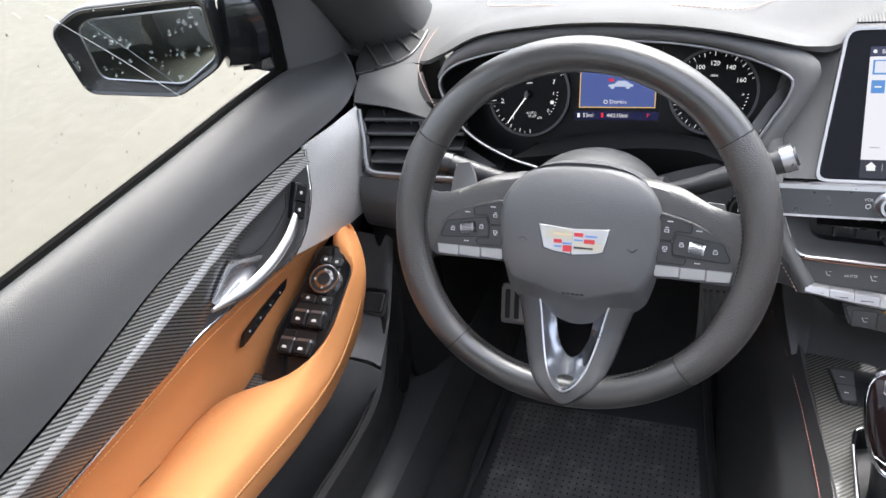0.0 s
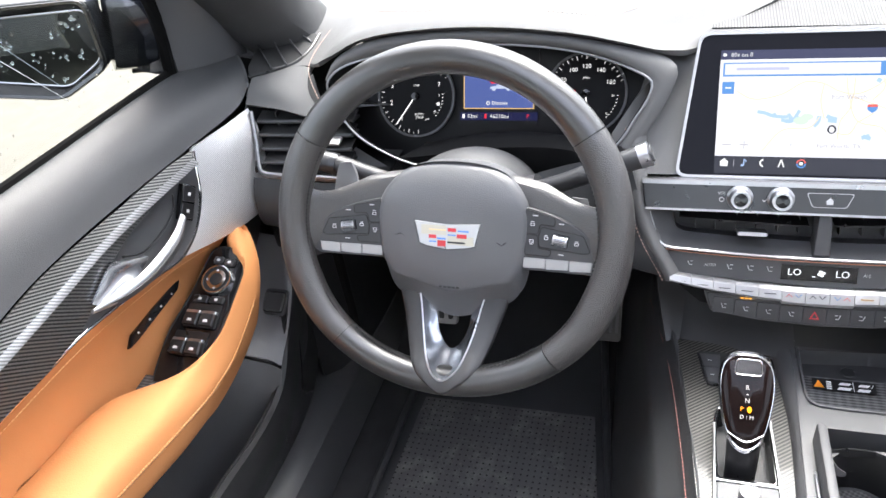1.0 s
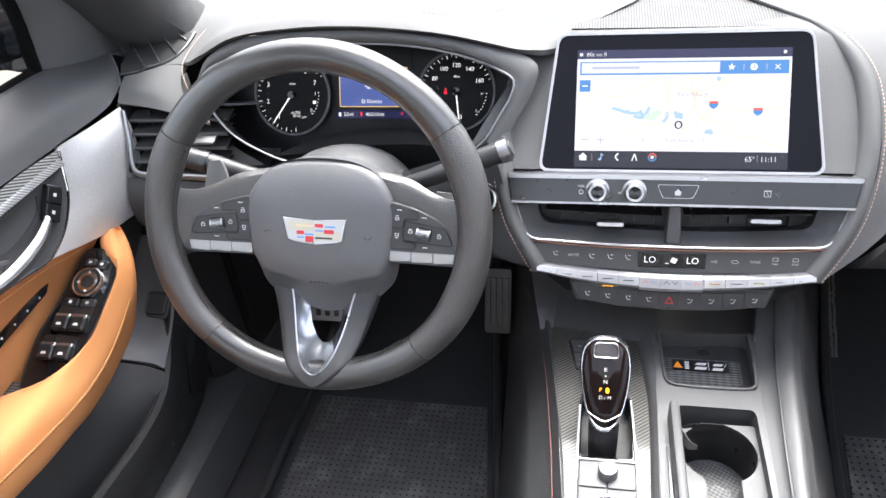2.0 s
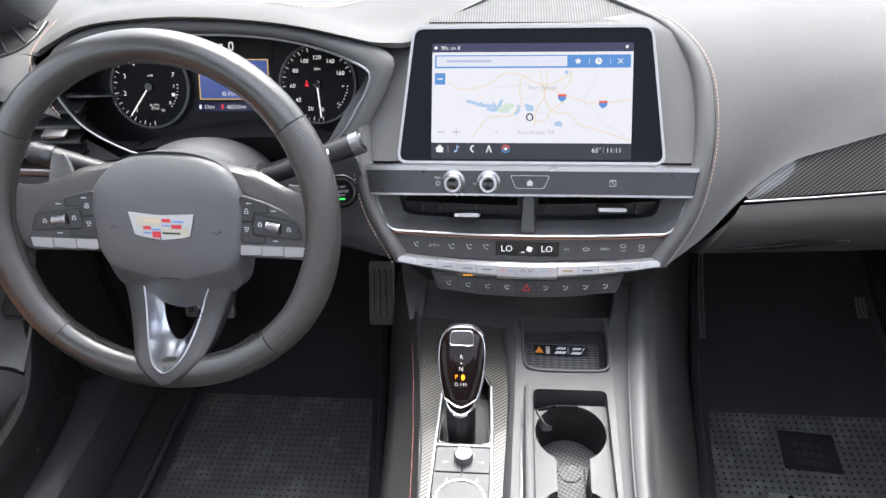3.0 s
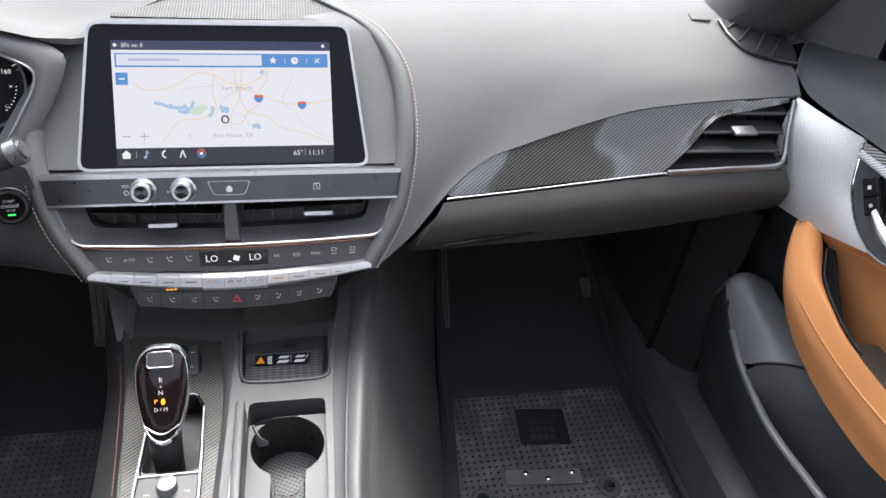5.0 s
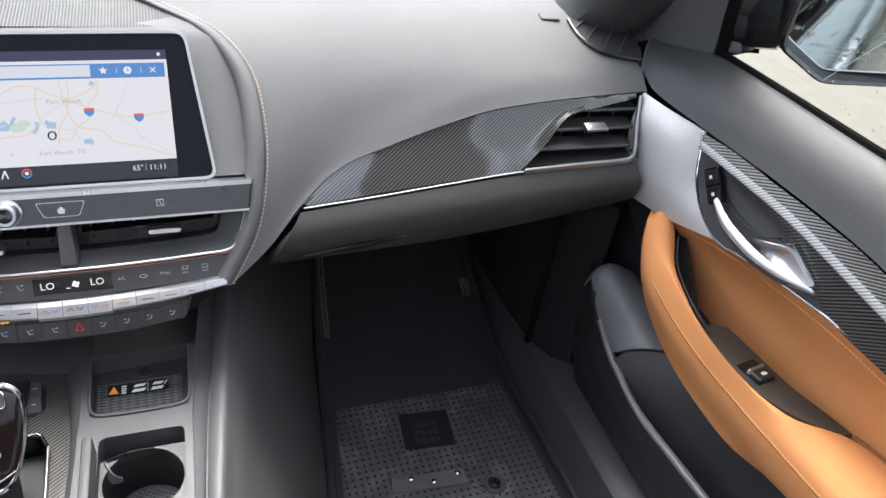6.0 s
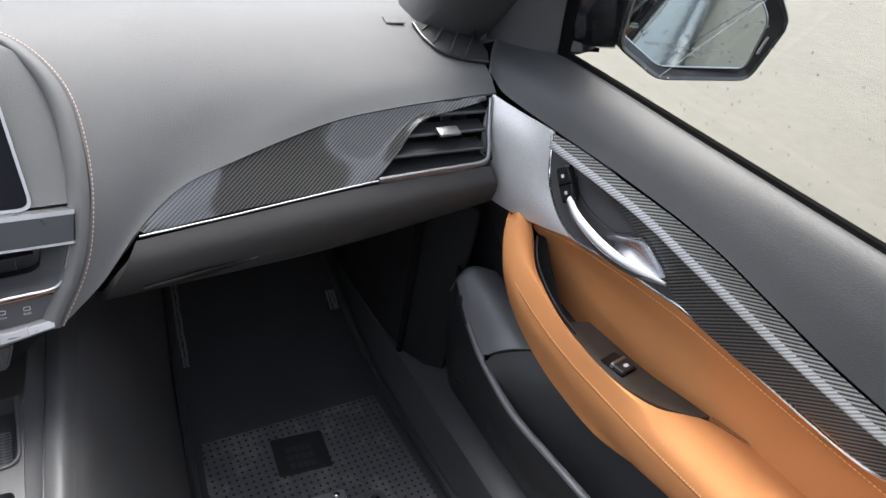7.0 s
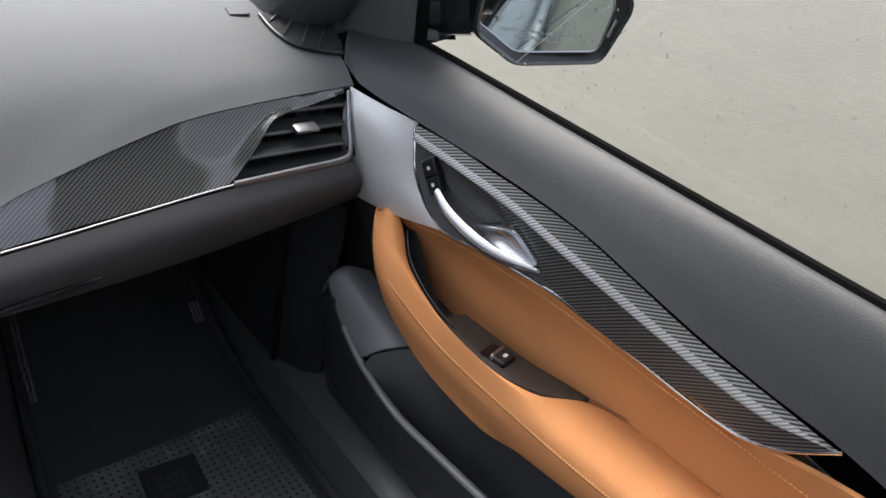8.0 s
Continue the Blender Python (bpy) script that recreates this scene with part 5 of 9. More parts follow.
part("side_panel", loft([[(0.196, 0.55, 0.69), (0.170, 0.10, 0.69), (0.166, 0.03, 0.672), (0.150, -0.08, 0.655), (0.136, -0.21, 0.652), (0.126, -0.30, 0.650), (0.12, -1.0, 0.64)], [(0.206, 0.55, 0.67), (0.180, 0.10, 0.67), (0.176, 0.03, 0.650), (0.159, -0.08, 0.640), (0.143, -0.21, 0.638), (0.134, -0.30, 0.637), (0.128, -1.0, 0.63)],
                         [(0.240, 0.55, 0.60), (0.205, 0.10, 0.60), (0.197, 0.03, 0.59), (0.172, -0.08, 0.59), (0.15, -0.30, 0.59), (0.14, -1.0, 0.59)], [(0.355, 0.55, 0.50), (0.298, 0.20, 0.335), (0.285, 0.03, 0.315), (0.255, -0.3, 0.31), (0.22, -1.0, 0.31)]], 30, 18), material("console_flank_cloth", (0.085, 0.085, 0.087), 0.9, grain=0.7, gscale=1400, spec=0.1), console, "carpeted console flank", solid=0.006)
part("rail", loft([[(0.128, 0.10, 0.72), (0.120, 0.03, 0.680), (0.104, -0.08, 0.650), (0.098, -0.16, 0.650), (0.094, -0.30, 0.650), (0.09, -0.7, 0.645)], [(0.142, 0.10, 0.715), (0.136, 0.03, 0.675), (0.121, -0.08, 0.654), (0.112, -0.16, 0.654), (0.104, -0.30, 0.654), (0.10, -0.7, 0.648)],
                   [(0.147, 0.10, 0.715), (0.142, 0.03, 0.676), (0.128, -0.08, 0.660), (0.117, -0.18, 0.659), (0.108, -0.30, 0.658), (0.104, -0.7, 0.65)], [(0.162, 0.10, 0.70), (0.158, 0.03, 0.680), (0.142, -0.08, 0.664), (0.129, -0.20, 0.662), (0.119, -0.30, 0.660), (0.114, -0.7, 0.652)],
                   [(0.174, 0.10, 0.69), (0.170, 0.03, 0.668), (0.154, -0.08, 0.652), (0.138, -0.21, 0.650), (0.128, -0.30, 0.648), (0.122, -0.7, 0.64)]], 30, 20), GREY_PLASTIC, console, "grey console rail", solid=0.004)
part("rail", loft([[(-0.178, 0.10, 0.76), (-0.166, 0.03, 0.720), (-0.160, 0.0, 0.680), (-0.148, -0.045, 0.6405)], [(-0.15, 0.10, 0.76), (-0.150, 0.04, 0.720), (-0.146, 0.005, 0.678), (-0.139, -0.042, 0.6415)],
                   [(-0.13, 0.10, 0.74), (-0.13, 0.05, 0.715), (-0.128, 0.01, 0.674), (-0.132, -0.040, 0.6395)]], 20, 10), GREY_PLASTIC, console, "grey console rail", solid=0.004)
part("front_slope", loft([[(-0.140, -0.037, 0.6405), (-0.05, -0.052, 0.6415), (-0.020, -0.066, 0.6485), (-0.006, -0.070, 0.6540)], [(-0.138, -0.020, 0.6450), (-0.05, -0.030, 0.6470), (-0.020, -0.040, 0.6530), (-0.005, -0.045, 0.6560)], [(-0.136, 0.005, 0.660), (-0.05, 0.0, 0.660), (-0.018, -0.005, 0.662), (-0.004, -0.01, 0.662)], [(-0.136, 0.05, 0.72), (-0.05, 0.05, 0.72), (-0.003, 0.05, 0.72)]], 20, 16), GREY_PLASTIC, console, "grey slope under the stack", solid=0.004)
# driver's half: carbon plate round the selector
part("carbon_plate", plate([(-0.137, -0.041), (-0.10, -0.0405), (-0.055, -0.043), (-0.038, -0.048), (-0.029, -0.060), (-0.023, -0.085), (-0.018, -0.16), (-0.022, -0.30), (-0.026, -0.45), (-0.103, -0.45), (-0.1090, -0.30), (-0.1165, -0.215), (-0.1195, -0.17), (-0.1255, -0.115)],
                          [rounded([(-0.094, -0.150), (-0.046, -0.140), (-0.037, -0.165), (-0.038, -0.44), (-0.094, -0.44)], 0.006, 4)[::-1].tolist()], 0.6405, 0.006), CARBON_FLAT, console, "gloss carbon fibre console plate")
part("plate_edge", loft([[(-0.0120, -0.052, 0.6545), (-0.0095, -0.10, 0.6545), (-0.0115, -0.16, 0.6545), (-0.0155, -0.30, 0.6545), (-0.0195, -0.45, 0.6545)], [(-0.018, -0.053, 0.652), (-0.0150, -0.10, 0.652), (-0.0140, -0.16, 0.653), (-0.0175, -0.30, 0.653), (-0.0215, -0.45, 0.653)], [(-0.028, -0.057, 0.645), (-0.023, -0.10, 0.645), (-0.0185, -0.16, 0.645), (-0.022, -0.30, 0.645), (-0.026, -0.45, 0.645)], [(-0.029, -0.057, 0.636), (-0.024, -0.10, 0.636), (-0.0195, -0.16, 0.636), (-0.023, -0.30, 0.636), (-0.027, -0.45, 0.636)]], 20, 6), GREY_PLASTIC, console, solid=0.003)
GATE = rounded([(-0.0945, -0.170), (-0.090, -0.148), (-0.049, -0.139), (-0.0385, -0.160), (-0.0355, -0.245), (-0.0945, -0.245)], 0.006, 5)
gate = part("selector_gate", merged(slab([(x, y) for x, y in GATE], 0.003, pose(0, 0, 0.612))), HARD_PLASTIC, console, "dark selector gate")
part("gate_wall", plate(GATE.tolist(), [((GATE - GATE.mean(0)) * 0.93 + GATE.mean(0))[::-1].tolist()], 0.6435, 0.032), PIANO_BLACK, console)
part("gate_rim", tube([(x, y, 0.6440) for x, y in GATE], 0.0016, 8, 90, closed=True), CHROME, console, "bright metal gate rim")
# selector buttons behind the gate
for line in ([(-0.0945, -0.172, 0.6450), (-0.0957, -0.246, 0.6455), (-0.0968, -0.32, 0.6455), (-0.098, -0.45, 0.6455)], [(-0.0385, -0.160, 0.6450), (-0.0352, -0.246, 0.6455), (-0.0340, -0.32, 0.6455), (-0.033, -0.45, 0.6455)], [(-0.0957, -0.2462, 0.6455), (-0.0352, -0.2462, 0.6455)]):
    part("block_trim", tube(line, 0.0015, 6, 30), KNOB_METAL, console, "thin metal trim line")
part("rail_groove", tube([(0.1395, 0.03, 0.6770), (0.1250, -0.08, 0.6588), (0.1148, -0.18, 0.6580), (0.1063, -0.30, 0.6572), (0.102, -0.6, 0.651)], 0.0011, 6, 40), HARD_PLASTIC, console)
part("key_block", slab(rounded(rect(-0.0945, -0.45, -0.0355, -0.2465), 0.003), 0.012, pose(0, 0, 0.632), 0.001), GREY_PLASTIC, console, "grey control block")
for x0, x1, y0, y1 in ((-0.0935, -0.0655, -0.2795, -0.2480), (-0.0645, -0.0365, -0.2795, -0.2480), (-0.0935, -0.0655, -0.335, -0.2810), (-0.0645, -0.0365, -0.335, -0.2810)):
    part("media_key", slab(rounded(rect(x0, y0, x1, y1), 0.002), 0.0022, pose(0, 0, 0.6435), 0.0008), GREY_PLASTIC, console)
for mark in (words("I<<", 0.0045, pose(-0.083, -0.268, 0.6459)), words(">>I", 0.0045, pose(-0.046, -0.267, 0.6459)), words("A", 0.0052, pose(-0.049, -0.289, 0.6459)), words("J", 0.0052, pose(-0.080, -0.289, 0.6459))):
    part("key_mark", mark, GREY_PRINT, console)
part("volume_knob", lathe([(0.0100, 0), (0.0098, 0.009), (0.0090, 0.0112), (0.0068, 0.0118), (0.0064, 0.0110), (0.0003, 0.0106)], (-0.0645, -0.2625, 0.645), sides=36), KNOB_METAL, console, "knurled metal volume knob")
part("knob_cap", lathe([(0.0062, 0.0), (0.0003, 0.0008)], (-0.0645, -0.2625, 0.6560), sides=24), KNOB_METAL, console)
part("rotary_ring", lathe([(0.0270, 0), (0.0270, 0.006), (0.0262, 0.0068), (0.0250, 0.0068), (0.0246, 0.006), (0.0246, 0.004)], (-0.0645, -0.3180, 0.6445), sides=48), CHROME, console, "bright ring of the rotary controller")
part("rotary_face", lathe([(0.0245, 0.0), (0.0240, 0.0055), (0.0003, 0.0060)], (-0.0645, -0.3180, 0.6445), sides=40), GREY_PLASTIC, console, "grey rotary controller")
mode = part("mode_plate", slab(rounded([(-0.1125, -0.0600), (-0.085, -0.0575), (-0.056, -0.0630), (-0.0475, -0.078), (-0.0460, -0.106), (-0.056, -0.1125), (-0.101, -0.1135)], 0.004), 0.0032, pose(0, 0, 0.6393), 0.0008), SATIN_BLACK, console, "black plate of drive mode keys")
for x0, x1, x2, x3 in ((-0.1095, -0.0860, -0.0860, -0.0995), (-0.0640, -0.0545, -0.0495, -0.0640)):
    for y0, y1, a, b in ((-0.0640, -0.0855, 0.0, 0.5), (-0.0865, -0.1095, 0.5, 1.0)):
        q = lambda u, l, r: l + (r - l) * u
        part("mode_key", slab(rounded([(q(b, x0, x3), y1), (q(b, x1, x2), y1), (q(a, x1, x2), y0), (q(a, x0, x3), y0)], 0.0015), 0.0012, pose(0, 0, 0.6423), 0.0004), GREY_PLASTIC, mode, "drive mode key")
        part("mode_mark", slab(rect((q(a, x0, x3) + q(a, x1, x2)) / 2 - 0.0022, (y0 + y1) / 2 - 0.0005, (q(a, x0, x3) + q(a, x1, x2)) / 2 + 0.0022, (y0 + y1) / 2 + 0.0005), 0.0002, pose(0, 0, 0.6435)), GREY_PRINT, mode)
# passenger's half: tray and cup holder
KEY = []
for a in np.linspace(radians(-62), radians(242), 30):
    KEY.append((0.050 + 0.0385 * math.cos(a), -0.2165 + 0.0385 * math.sin(a)))
HOLE = KEY + [(0.0325, -0.270), (0.0325, -0.292)] + [(0.050 + 0.0385 * math.cos(a), -0.325 + 0.0385 * math.sin(a)) for a in np.linspace(radians(122), radians(418), 30)] + [(0.0675, -0.292), (0.0675, -0.270)]
part("top_plate", plate([(-0.0125, -0.055), (-0.010, -0.10), (-0.012, -0.16), (-0.016, -0.30), (-0.02, -0.45), (0.092, -0.45), (0.0955, -0.30), (0.100, -0.16), (0.106, -0.08), (0.110, -0.045)],
                       [rounded([(-0.0045, -0.048), (0.1020, -0.048), (0.0985, -0.140), (-0.0010, -0.140)], 0.008, 4)[::-1].tolist(), rounded([(0.0095, -0.1685), (0.0915, -0.1685), (0.0885, -0.44), (0.0055, -0.44)], 0.008, 4)[::-1].tolist()], 0.6535, 0.03), GREY_PLASTIC, console, "charcoal console top")
part("tray_floor", loft([[(-0.006, -0.142, 0.6270), (0.102, -0.142, 0.6270)], [(-0.006, -0.06, 0.6310), (0.106, -0.06, 0.6310)], [(-0.007, 0.0, 0.636), (0.116, 0.0, 0.636)], [(-0.008, 0.05, 0.65), (0.126, 0.05, 0.65)], [(-0.008, 0.09, 0.74), (0.140, 0.09, 0.74)]], 8, 20), HARD_PLASTIC, console, "black tray", solid=0.003)
part("tray_wall", loft([[(-0.0060, -0.068, 0.654), (-0.0045, -0.01, 0.662), (-0.0035, 0.05, 0.720), (-0.0035, 0.09, 0.75)], [(-0.0075, -0.068, 0.628), (-0.0080, 0.0, 0.632), (-0.0085, 0.05, 0.645), (-0.0085, 0.09, 0.66)]], 16, 0), HARD_PLASTIC, console, "dark tray wall", solid=0.002)
part("tray_wall", loft([[(0.1060, -0.060, 0.6545), (0.1125, -0.02, 0.664), (0.1205, 0.03, 0.680), (0.130, 0.09, 0.715)], [(0.1055, -0.060, 0.628), (0.1125, -0.02, 0.632), (0.1210, 0.03, 0.640), (0.130, 0.09, 0.66)]], 16, 0), HARD_PLASTIC, console, "dark tray wall", solid=0.002)
part("tray_rim", tube([(-0.0030, -0.05, 0.6545), (0.0000, -0.130, 0.6545), (0.008, -0.1385, 0.6545), (0.090, -0.1385, 0.6545), (0.0978, -0.130, 0.6545), (0.1010, -0.05, 0.656)], 0.0018, 8, 60), GREY_PLASTIC, console)
MAT_RIB = stripes(material("ribbed_tray_mat", (0.03, 0.03, 0.03), 0.55), (0, 1, 0.05), 0.0040, (0.022, 0.022, 0.023), (0.115, 0.115, 0.118), 0.9, ((1, 0, 0), 0.009, 0.45))
part("tray_mat", slab(rounded([(0.0020, -0.1300), (0.0900, -0.1300), (0.0915, -0.0730), (0.0005, -0.0730)], 0.003), 0.002, pose(0, 0, 0.6333, 2.6, 0, 0), 0.0006), MAT_RIB, console, "ribbed black phone mat")
LBL = plane_at((0.0445, -0.0865, 0.6342), (1, -0.015, 0), (0, 1, 0.045)) @ Matrix.Scale(0.90, 4)
part("warning_label", slab(rounded(rect(-0.036, -0.0088, 0.036, 0.0088), 0.002), 0.0004, LBL), SATIN_BLACK, console, "black pictogram label")
part("warning_triangle", slab([(-0.0345, -0.0062), (-0.0225, -0.0062), (-0.0285, 0.0058)], 0.0003, LBL @ pose(0, 0, 0.0004)), ORANGE_PRINT, console, "orange warning triangle")
part("label_marks", merged(*[slab([(x0, y0), (x0 + w, y0), (x0 + w + 0.003, y0 + h), (x0 + 0.003, y0 + h)], 0.0003, LBL @ pose(0, 0, 0.0004)) for x0, y0, w, h in ((-0.008, -0.007, 0.014, 0.0045), (-0.006, 0.001, 0.012, 0.004), (0.014, -0.007, 0.013, 0.0045), (0.016, 0.001, 0.011, 0.004), (0.030, 0.000, 0.001, 0.006))],
                           *[slab(rect(-0.0195, y, -0.0140, y + 0.0022), 0.0003, LBL @ pose(0, 0, 0.0004)) for y in (-0.0075, -0.004, -0.0005, 0.003)], slab(rect(0.0105, -0.0075, 0.0110, 0.0070), 0.0003, LBL @ pose(0, 0, 0.0004))), WHITE_PRINT, console, "white pictograms")
part("tray_dimple", lathe([(0.0080, 0), (0.0072, 0.0006), (0.0003, 0.0003)], (0.0515, -0.0640, 0.6343), sides=20), SATIN_BLACK, console)
part("cup_liner", plate(rounded([(0.0090, -0.186), (0.030, -0.186), (0.034, -0.178), (0.0920, -0.178), (0.0890, -0.44), (0.0050, -0.44)], 0.003, 3).tolist(), [HOLE[::-1]], 0.6380, 0.004), GREY_PLASTIC, console, "grey cup holder liner")
part("cup_well", plate(HOLE, [], 0.576, 0.0), RUBBER, console)
part("cup_wall", loft([[(*q, 0.6375) for q in HOLE + HOLE[:1]], [(*q, 0.575) for q in HOLE + HOLE[:1]]], 110), SATIN_BLACK, console, "black cup well", solid=0.001)
HEX = stripes(material("hexagon_rubber_mat", (0.08, 0.08, 0.08), 0.6), (0.5, 0.87, 0), 0.0042, (0.035, 0.035, 0.036), (0.12, 0.12, 0.12), 0.8, ((0.87, -0.5, 0), 0.0042, 0.8))
part("cup_mat", merged(lathe([(0.0335, 0), (0.0325, 0.003), (0.0003, 0.003)], (0.050, -0.2165, 0.576), sides=36), box(0.050, -0.272, 0.590, 0.032, 0.075, 0.034, 0.004), lathe([(0.0335, 0), (0.0325, 0.003), (0.0003, 0.003)], (0.050, -0.325, 0.576), sides=36)), HEX, console, "textured rubber cup mat")
part("mat_mark", lathe([(0.0125, 0), (0.0125, 0.0012), (0.0112, 0.0012), (0.0112, 0.0004), (0.0003, 0.0004)], (0.050, -0.246, 0.6070), sides=28), HEX, console)
part("cup_finger", loft([[(0.013, -0.188, 0.640), (0.03, -0.184, 0.642), (0.060, -0.181, 0.640)], [(0.014, -0.190, 0.634), (0.03, -0.187, 0.634), (0.060, -0.183, 0.634)]], 10), SATIN_BLACK, console, solid=0.002)
part("cup_finger", loft([[(0.013, -0.190, 0.642), (0.022, -0.205, 0.638), (0.030, -0.2070, 0.634)], [(0.013, -0.192, 0.634), (0.020, -0.209, 0.630), (0.030, -0.2085, 0.630)]], 10), GREY_PLASTIC, console, solid=0.002)
part("sliding_lid", box(0.0035, -0.315, 0.660, 0.0100, 0.260, 0.040, 0.0035), GREY_PLASTIC, console, "grey sliding lid edge")
part("lid_strip", box(-0.0040, -0.330, 0.6560, 0.0026, 0.200, 0.006, 0.001), SATIN_METAL, console, "bright strip beside the lid")

# ---- gear selector ----
selector = thing("gear_selector", (-0.069, -0.215, 0.64), "gloss black gear selector with a chrome frame and lit letters", "gear selector")
SEL = plane_at((-0.0695, -0.189, 0.7005), (1, 0.0, 0), (0, 0.073, 0.070))   # local y to its top, z to the driver
HEADO = [(0, 0.0500), (0.013, 0.0485), (0.0225, 0.040), (0.0262, 0.024), (0.0258, 0.006), (0.0225, -0.015), (0.0175, -0.033), (0.0100, -0.0455), (0, -0.0500), (-0.0100, -0.0455), (-0.0175, -0.033), (-0.0225, -0.015), (-0.0258, 0.006), (-0.0262, 0.024), (-0.0225, 0.040), (-0.013, 0.0485)]
ho = curve([(x, y, 0) for x, y in HEADO], 56, closed=True)[:, :2]


def dome(levels, m):
    bm = grid_bm([[(x * k, y * k, h) for x, y in ho] for k, h in levels], closed_u=True, caps=True)
    bmesh.ops.transform(bm, matrix=m, verts=bm.verts)
    return bm


SELECTOR_BLACK = material("selector_gloss_black", (0.007, 0.004, 0.004), 0.10, spec=0.22, var=0.0, rvar=0.02)
part("back_shell", dome([(0.30, -0.030), (0.70, -0.026), (0.93, -0.015), (1.0, -0.004), (0.99, 0.001)], SEL), PIANO_BLACK, selector)
part("chrome_frame", dome([(0.99, -0.004), (1.015, -0.001), (1.010, 0.003), (0.955, 0.0058), (0.90, 0.0050)], SEL), CHROME, selector, "chrome frame")
part("face", dome([(0.925, 0.002), (0.92, 0.0058), (0.80, 0.0085), (0.5, 0.0105), (0.02, 0.0112)], SEL), SELECTOR_BLACK, selector, "gloss black face")
part("unlock_key", slab(rounded([(-0.0130, 0.0270), (0.0130, 0.0270), (0.0115, 0.0425), (-0.0115, 0.0425)], 0.004), 0.0036, SEL @ pose(0, 0, 0.0068, 6, 0, 0), 0.001), material("smoked_key_metal", (0.20, 0.20, 0.21), 0.22, metal=0.85, var=0.03), selector, "smoked metal unlock key")
part("key_edge", tube([SEL @ pose(0, 0, 0.0068, 6, 0, 0) @ Vector((x, y, 0.0034)) for x, y in rounded([(-0.0130, 0.0270), (0.0130, 0.0270), (0.0115, 0.0425), (-0.0115, 0.0425)], 0.004)], 0.0007, 6, 40, closed=True), CHROME, selector)
WL, OL = glow("white_letter_lamp", (1, 0.95, 0.95), 0.13), glow("amber_letter_lamp", (1.0, 0.30, 0.01), 0.3)
part("gear_letters", merged(words("R", 0.0062, SEL @ pose(0, 0.0140, 0.0115)), words("N", 0.0062, SEL @ pose(0, 0.0012, 0.0119)), words("D / M", 0.0055, SEL @ pose(0, -0.0150, 0.0114)), slab([(-0.0012, 0.0070), (0.0012, 0.0070), (0, 0.0085)], 0.0003, SEL @ pose(0, 0, 0.0116))), WL, selector, "white lit gear letters")
part("park_lamp", merged(words("P", 0.0064, SEL @ pose(-0.0048, -0.0072, 0.0118)), slab(oval(0.0022, 0.0032, 12, 0.0022, -0.0072), 0.0003, SEL @ pose(0, 0, 0.0118))), OL, selector, "amber lit park letter")
part("chin", tube([SEL @ Vector((-0.0165, -0.031, 0.0068)), SEL @ Vector((0, -0.0390, 0.0092)), SEL @ Vector((0.0165, -0.031, 0.0068))], 0.0008, 6, 20), CHROME, selector)
part("stem", loft([[(-0.0695 + 0.015 * math.cos(a), -0.222 + 0.011 * math.sin(a), 0.614) for a in np.linspace(0, 2 * math.pi, 20)], [(-0.0695 + 0.0155 * math.cos(a), -0.220 + 0.012 * math.sin(a), 0.645) for a in np.linspace(0, 2 * math.pi, 20)], [(-0.0695 + 0.0165 * math.cos(a), -0.212 + 0.013 * math.sin(a), 0.675) for a in np.linspace(0, 2 * math.pi, 20)]], 28, 8), SATIN_BLACK, selector, "black stem")

# ---- instruments ----
UPC = Vector((0, math.sin(radians(25)), math.cos(radians(25))))
CL = plane_at((-0.38, 0.075, 0.915), (1, 0, 0), UPC)   # z to the driver
cluster = thing("instrument_cluster", (-0.38, 0.06, 0.86), "instrument cluster with two round gauges and a blue screen", "instrument cluster")
FACEO = [(-0.205, 0.012), (-0.19, 0.026), (-0.146, 0.044), (-0.06, 0.058), (0.03, 0.062), (0.12, 0.055), (0.175, 0.035), (0.208, 0.014), (0.190, -0.030), (0.160, -0.062), (0.10, -0.070), (0.0, -0.066), (-0.05, -0.075), (-0.092, -0.088), (-0.14, -0.078), (-0.180, -0.045)]
FACE_BLACK = material("instrument_face_black", (0.008, 0.008, 0.009), 0.35, spec=0.2, var=0.0)
RIM_METAL = material("cluster_rim_metal", (0.34, 0.34, 0.35), 0.36, metal=0.9)
part("face", slab(FACEO, 0.002, CL @ pose(0, 0, -0.004)), FACE_BLACK, cluster, "black instrument face")
RIMC = [(-0.440, -0.018, 0.864), (-0.475, -0.012, 0.872), (-0.526, -0.001, 0.898), (-0.556, 0.016, 0.932), (-0.562, 0.023, 0.953), (-0.549, 0.029, 0.967), (-0.508, 0.033, 0.980), (-0.43, 0.037, 0.990), (-0.322, 0.039, 0.990), (-0.25, 0.035, 0.980), (-0.200, 0.026, 0.965), (-0.180, 0.020, 0.953), (-0.182, 0.014, 0.940), (-0.194, 0.006, 0.920), (-0.212, -0.005, 0.893), (-0.235, -0.012, 0.875)]
BACK = [CL @ Vector((x, y, 0.0)) for x, y in ((-0.085, -0.090), (-0.11, -0.088), (-0.168, -0.055), (-0.20, -0.005), (-0.206, 0.012), (-0.19, 0.026), (-0.146, 0.044), (-0.06, 0.058), (0.03, 0.062), (0.12, 0.055), (0.175, 0.037), (0.207, 0.014), (0.202, -0.005), (0.188, -0.030), (0.165, -0.062), (0.145, -0.075))]
part("funnel", loft([RIMC, [tuple(q) for q in BACK]], 80), HOOD_BLACK, cluster, "black surround", solid=0.002)
part("metal_rim", tube(np.array(RIMC) + np.array((0, -0.0028, 0.0004)), 0.0015, 8, 110), RIM_METAL, cluster, "bright metal rim")
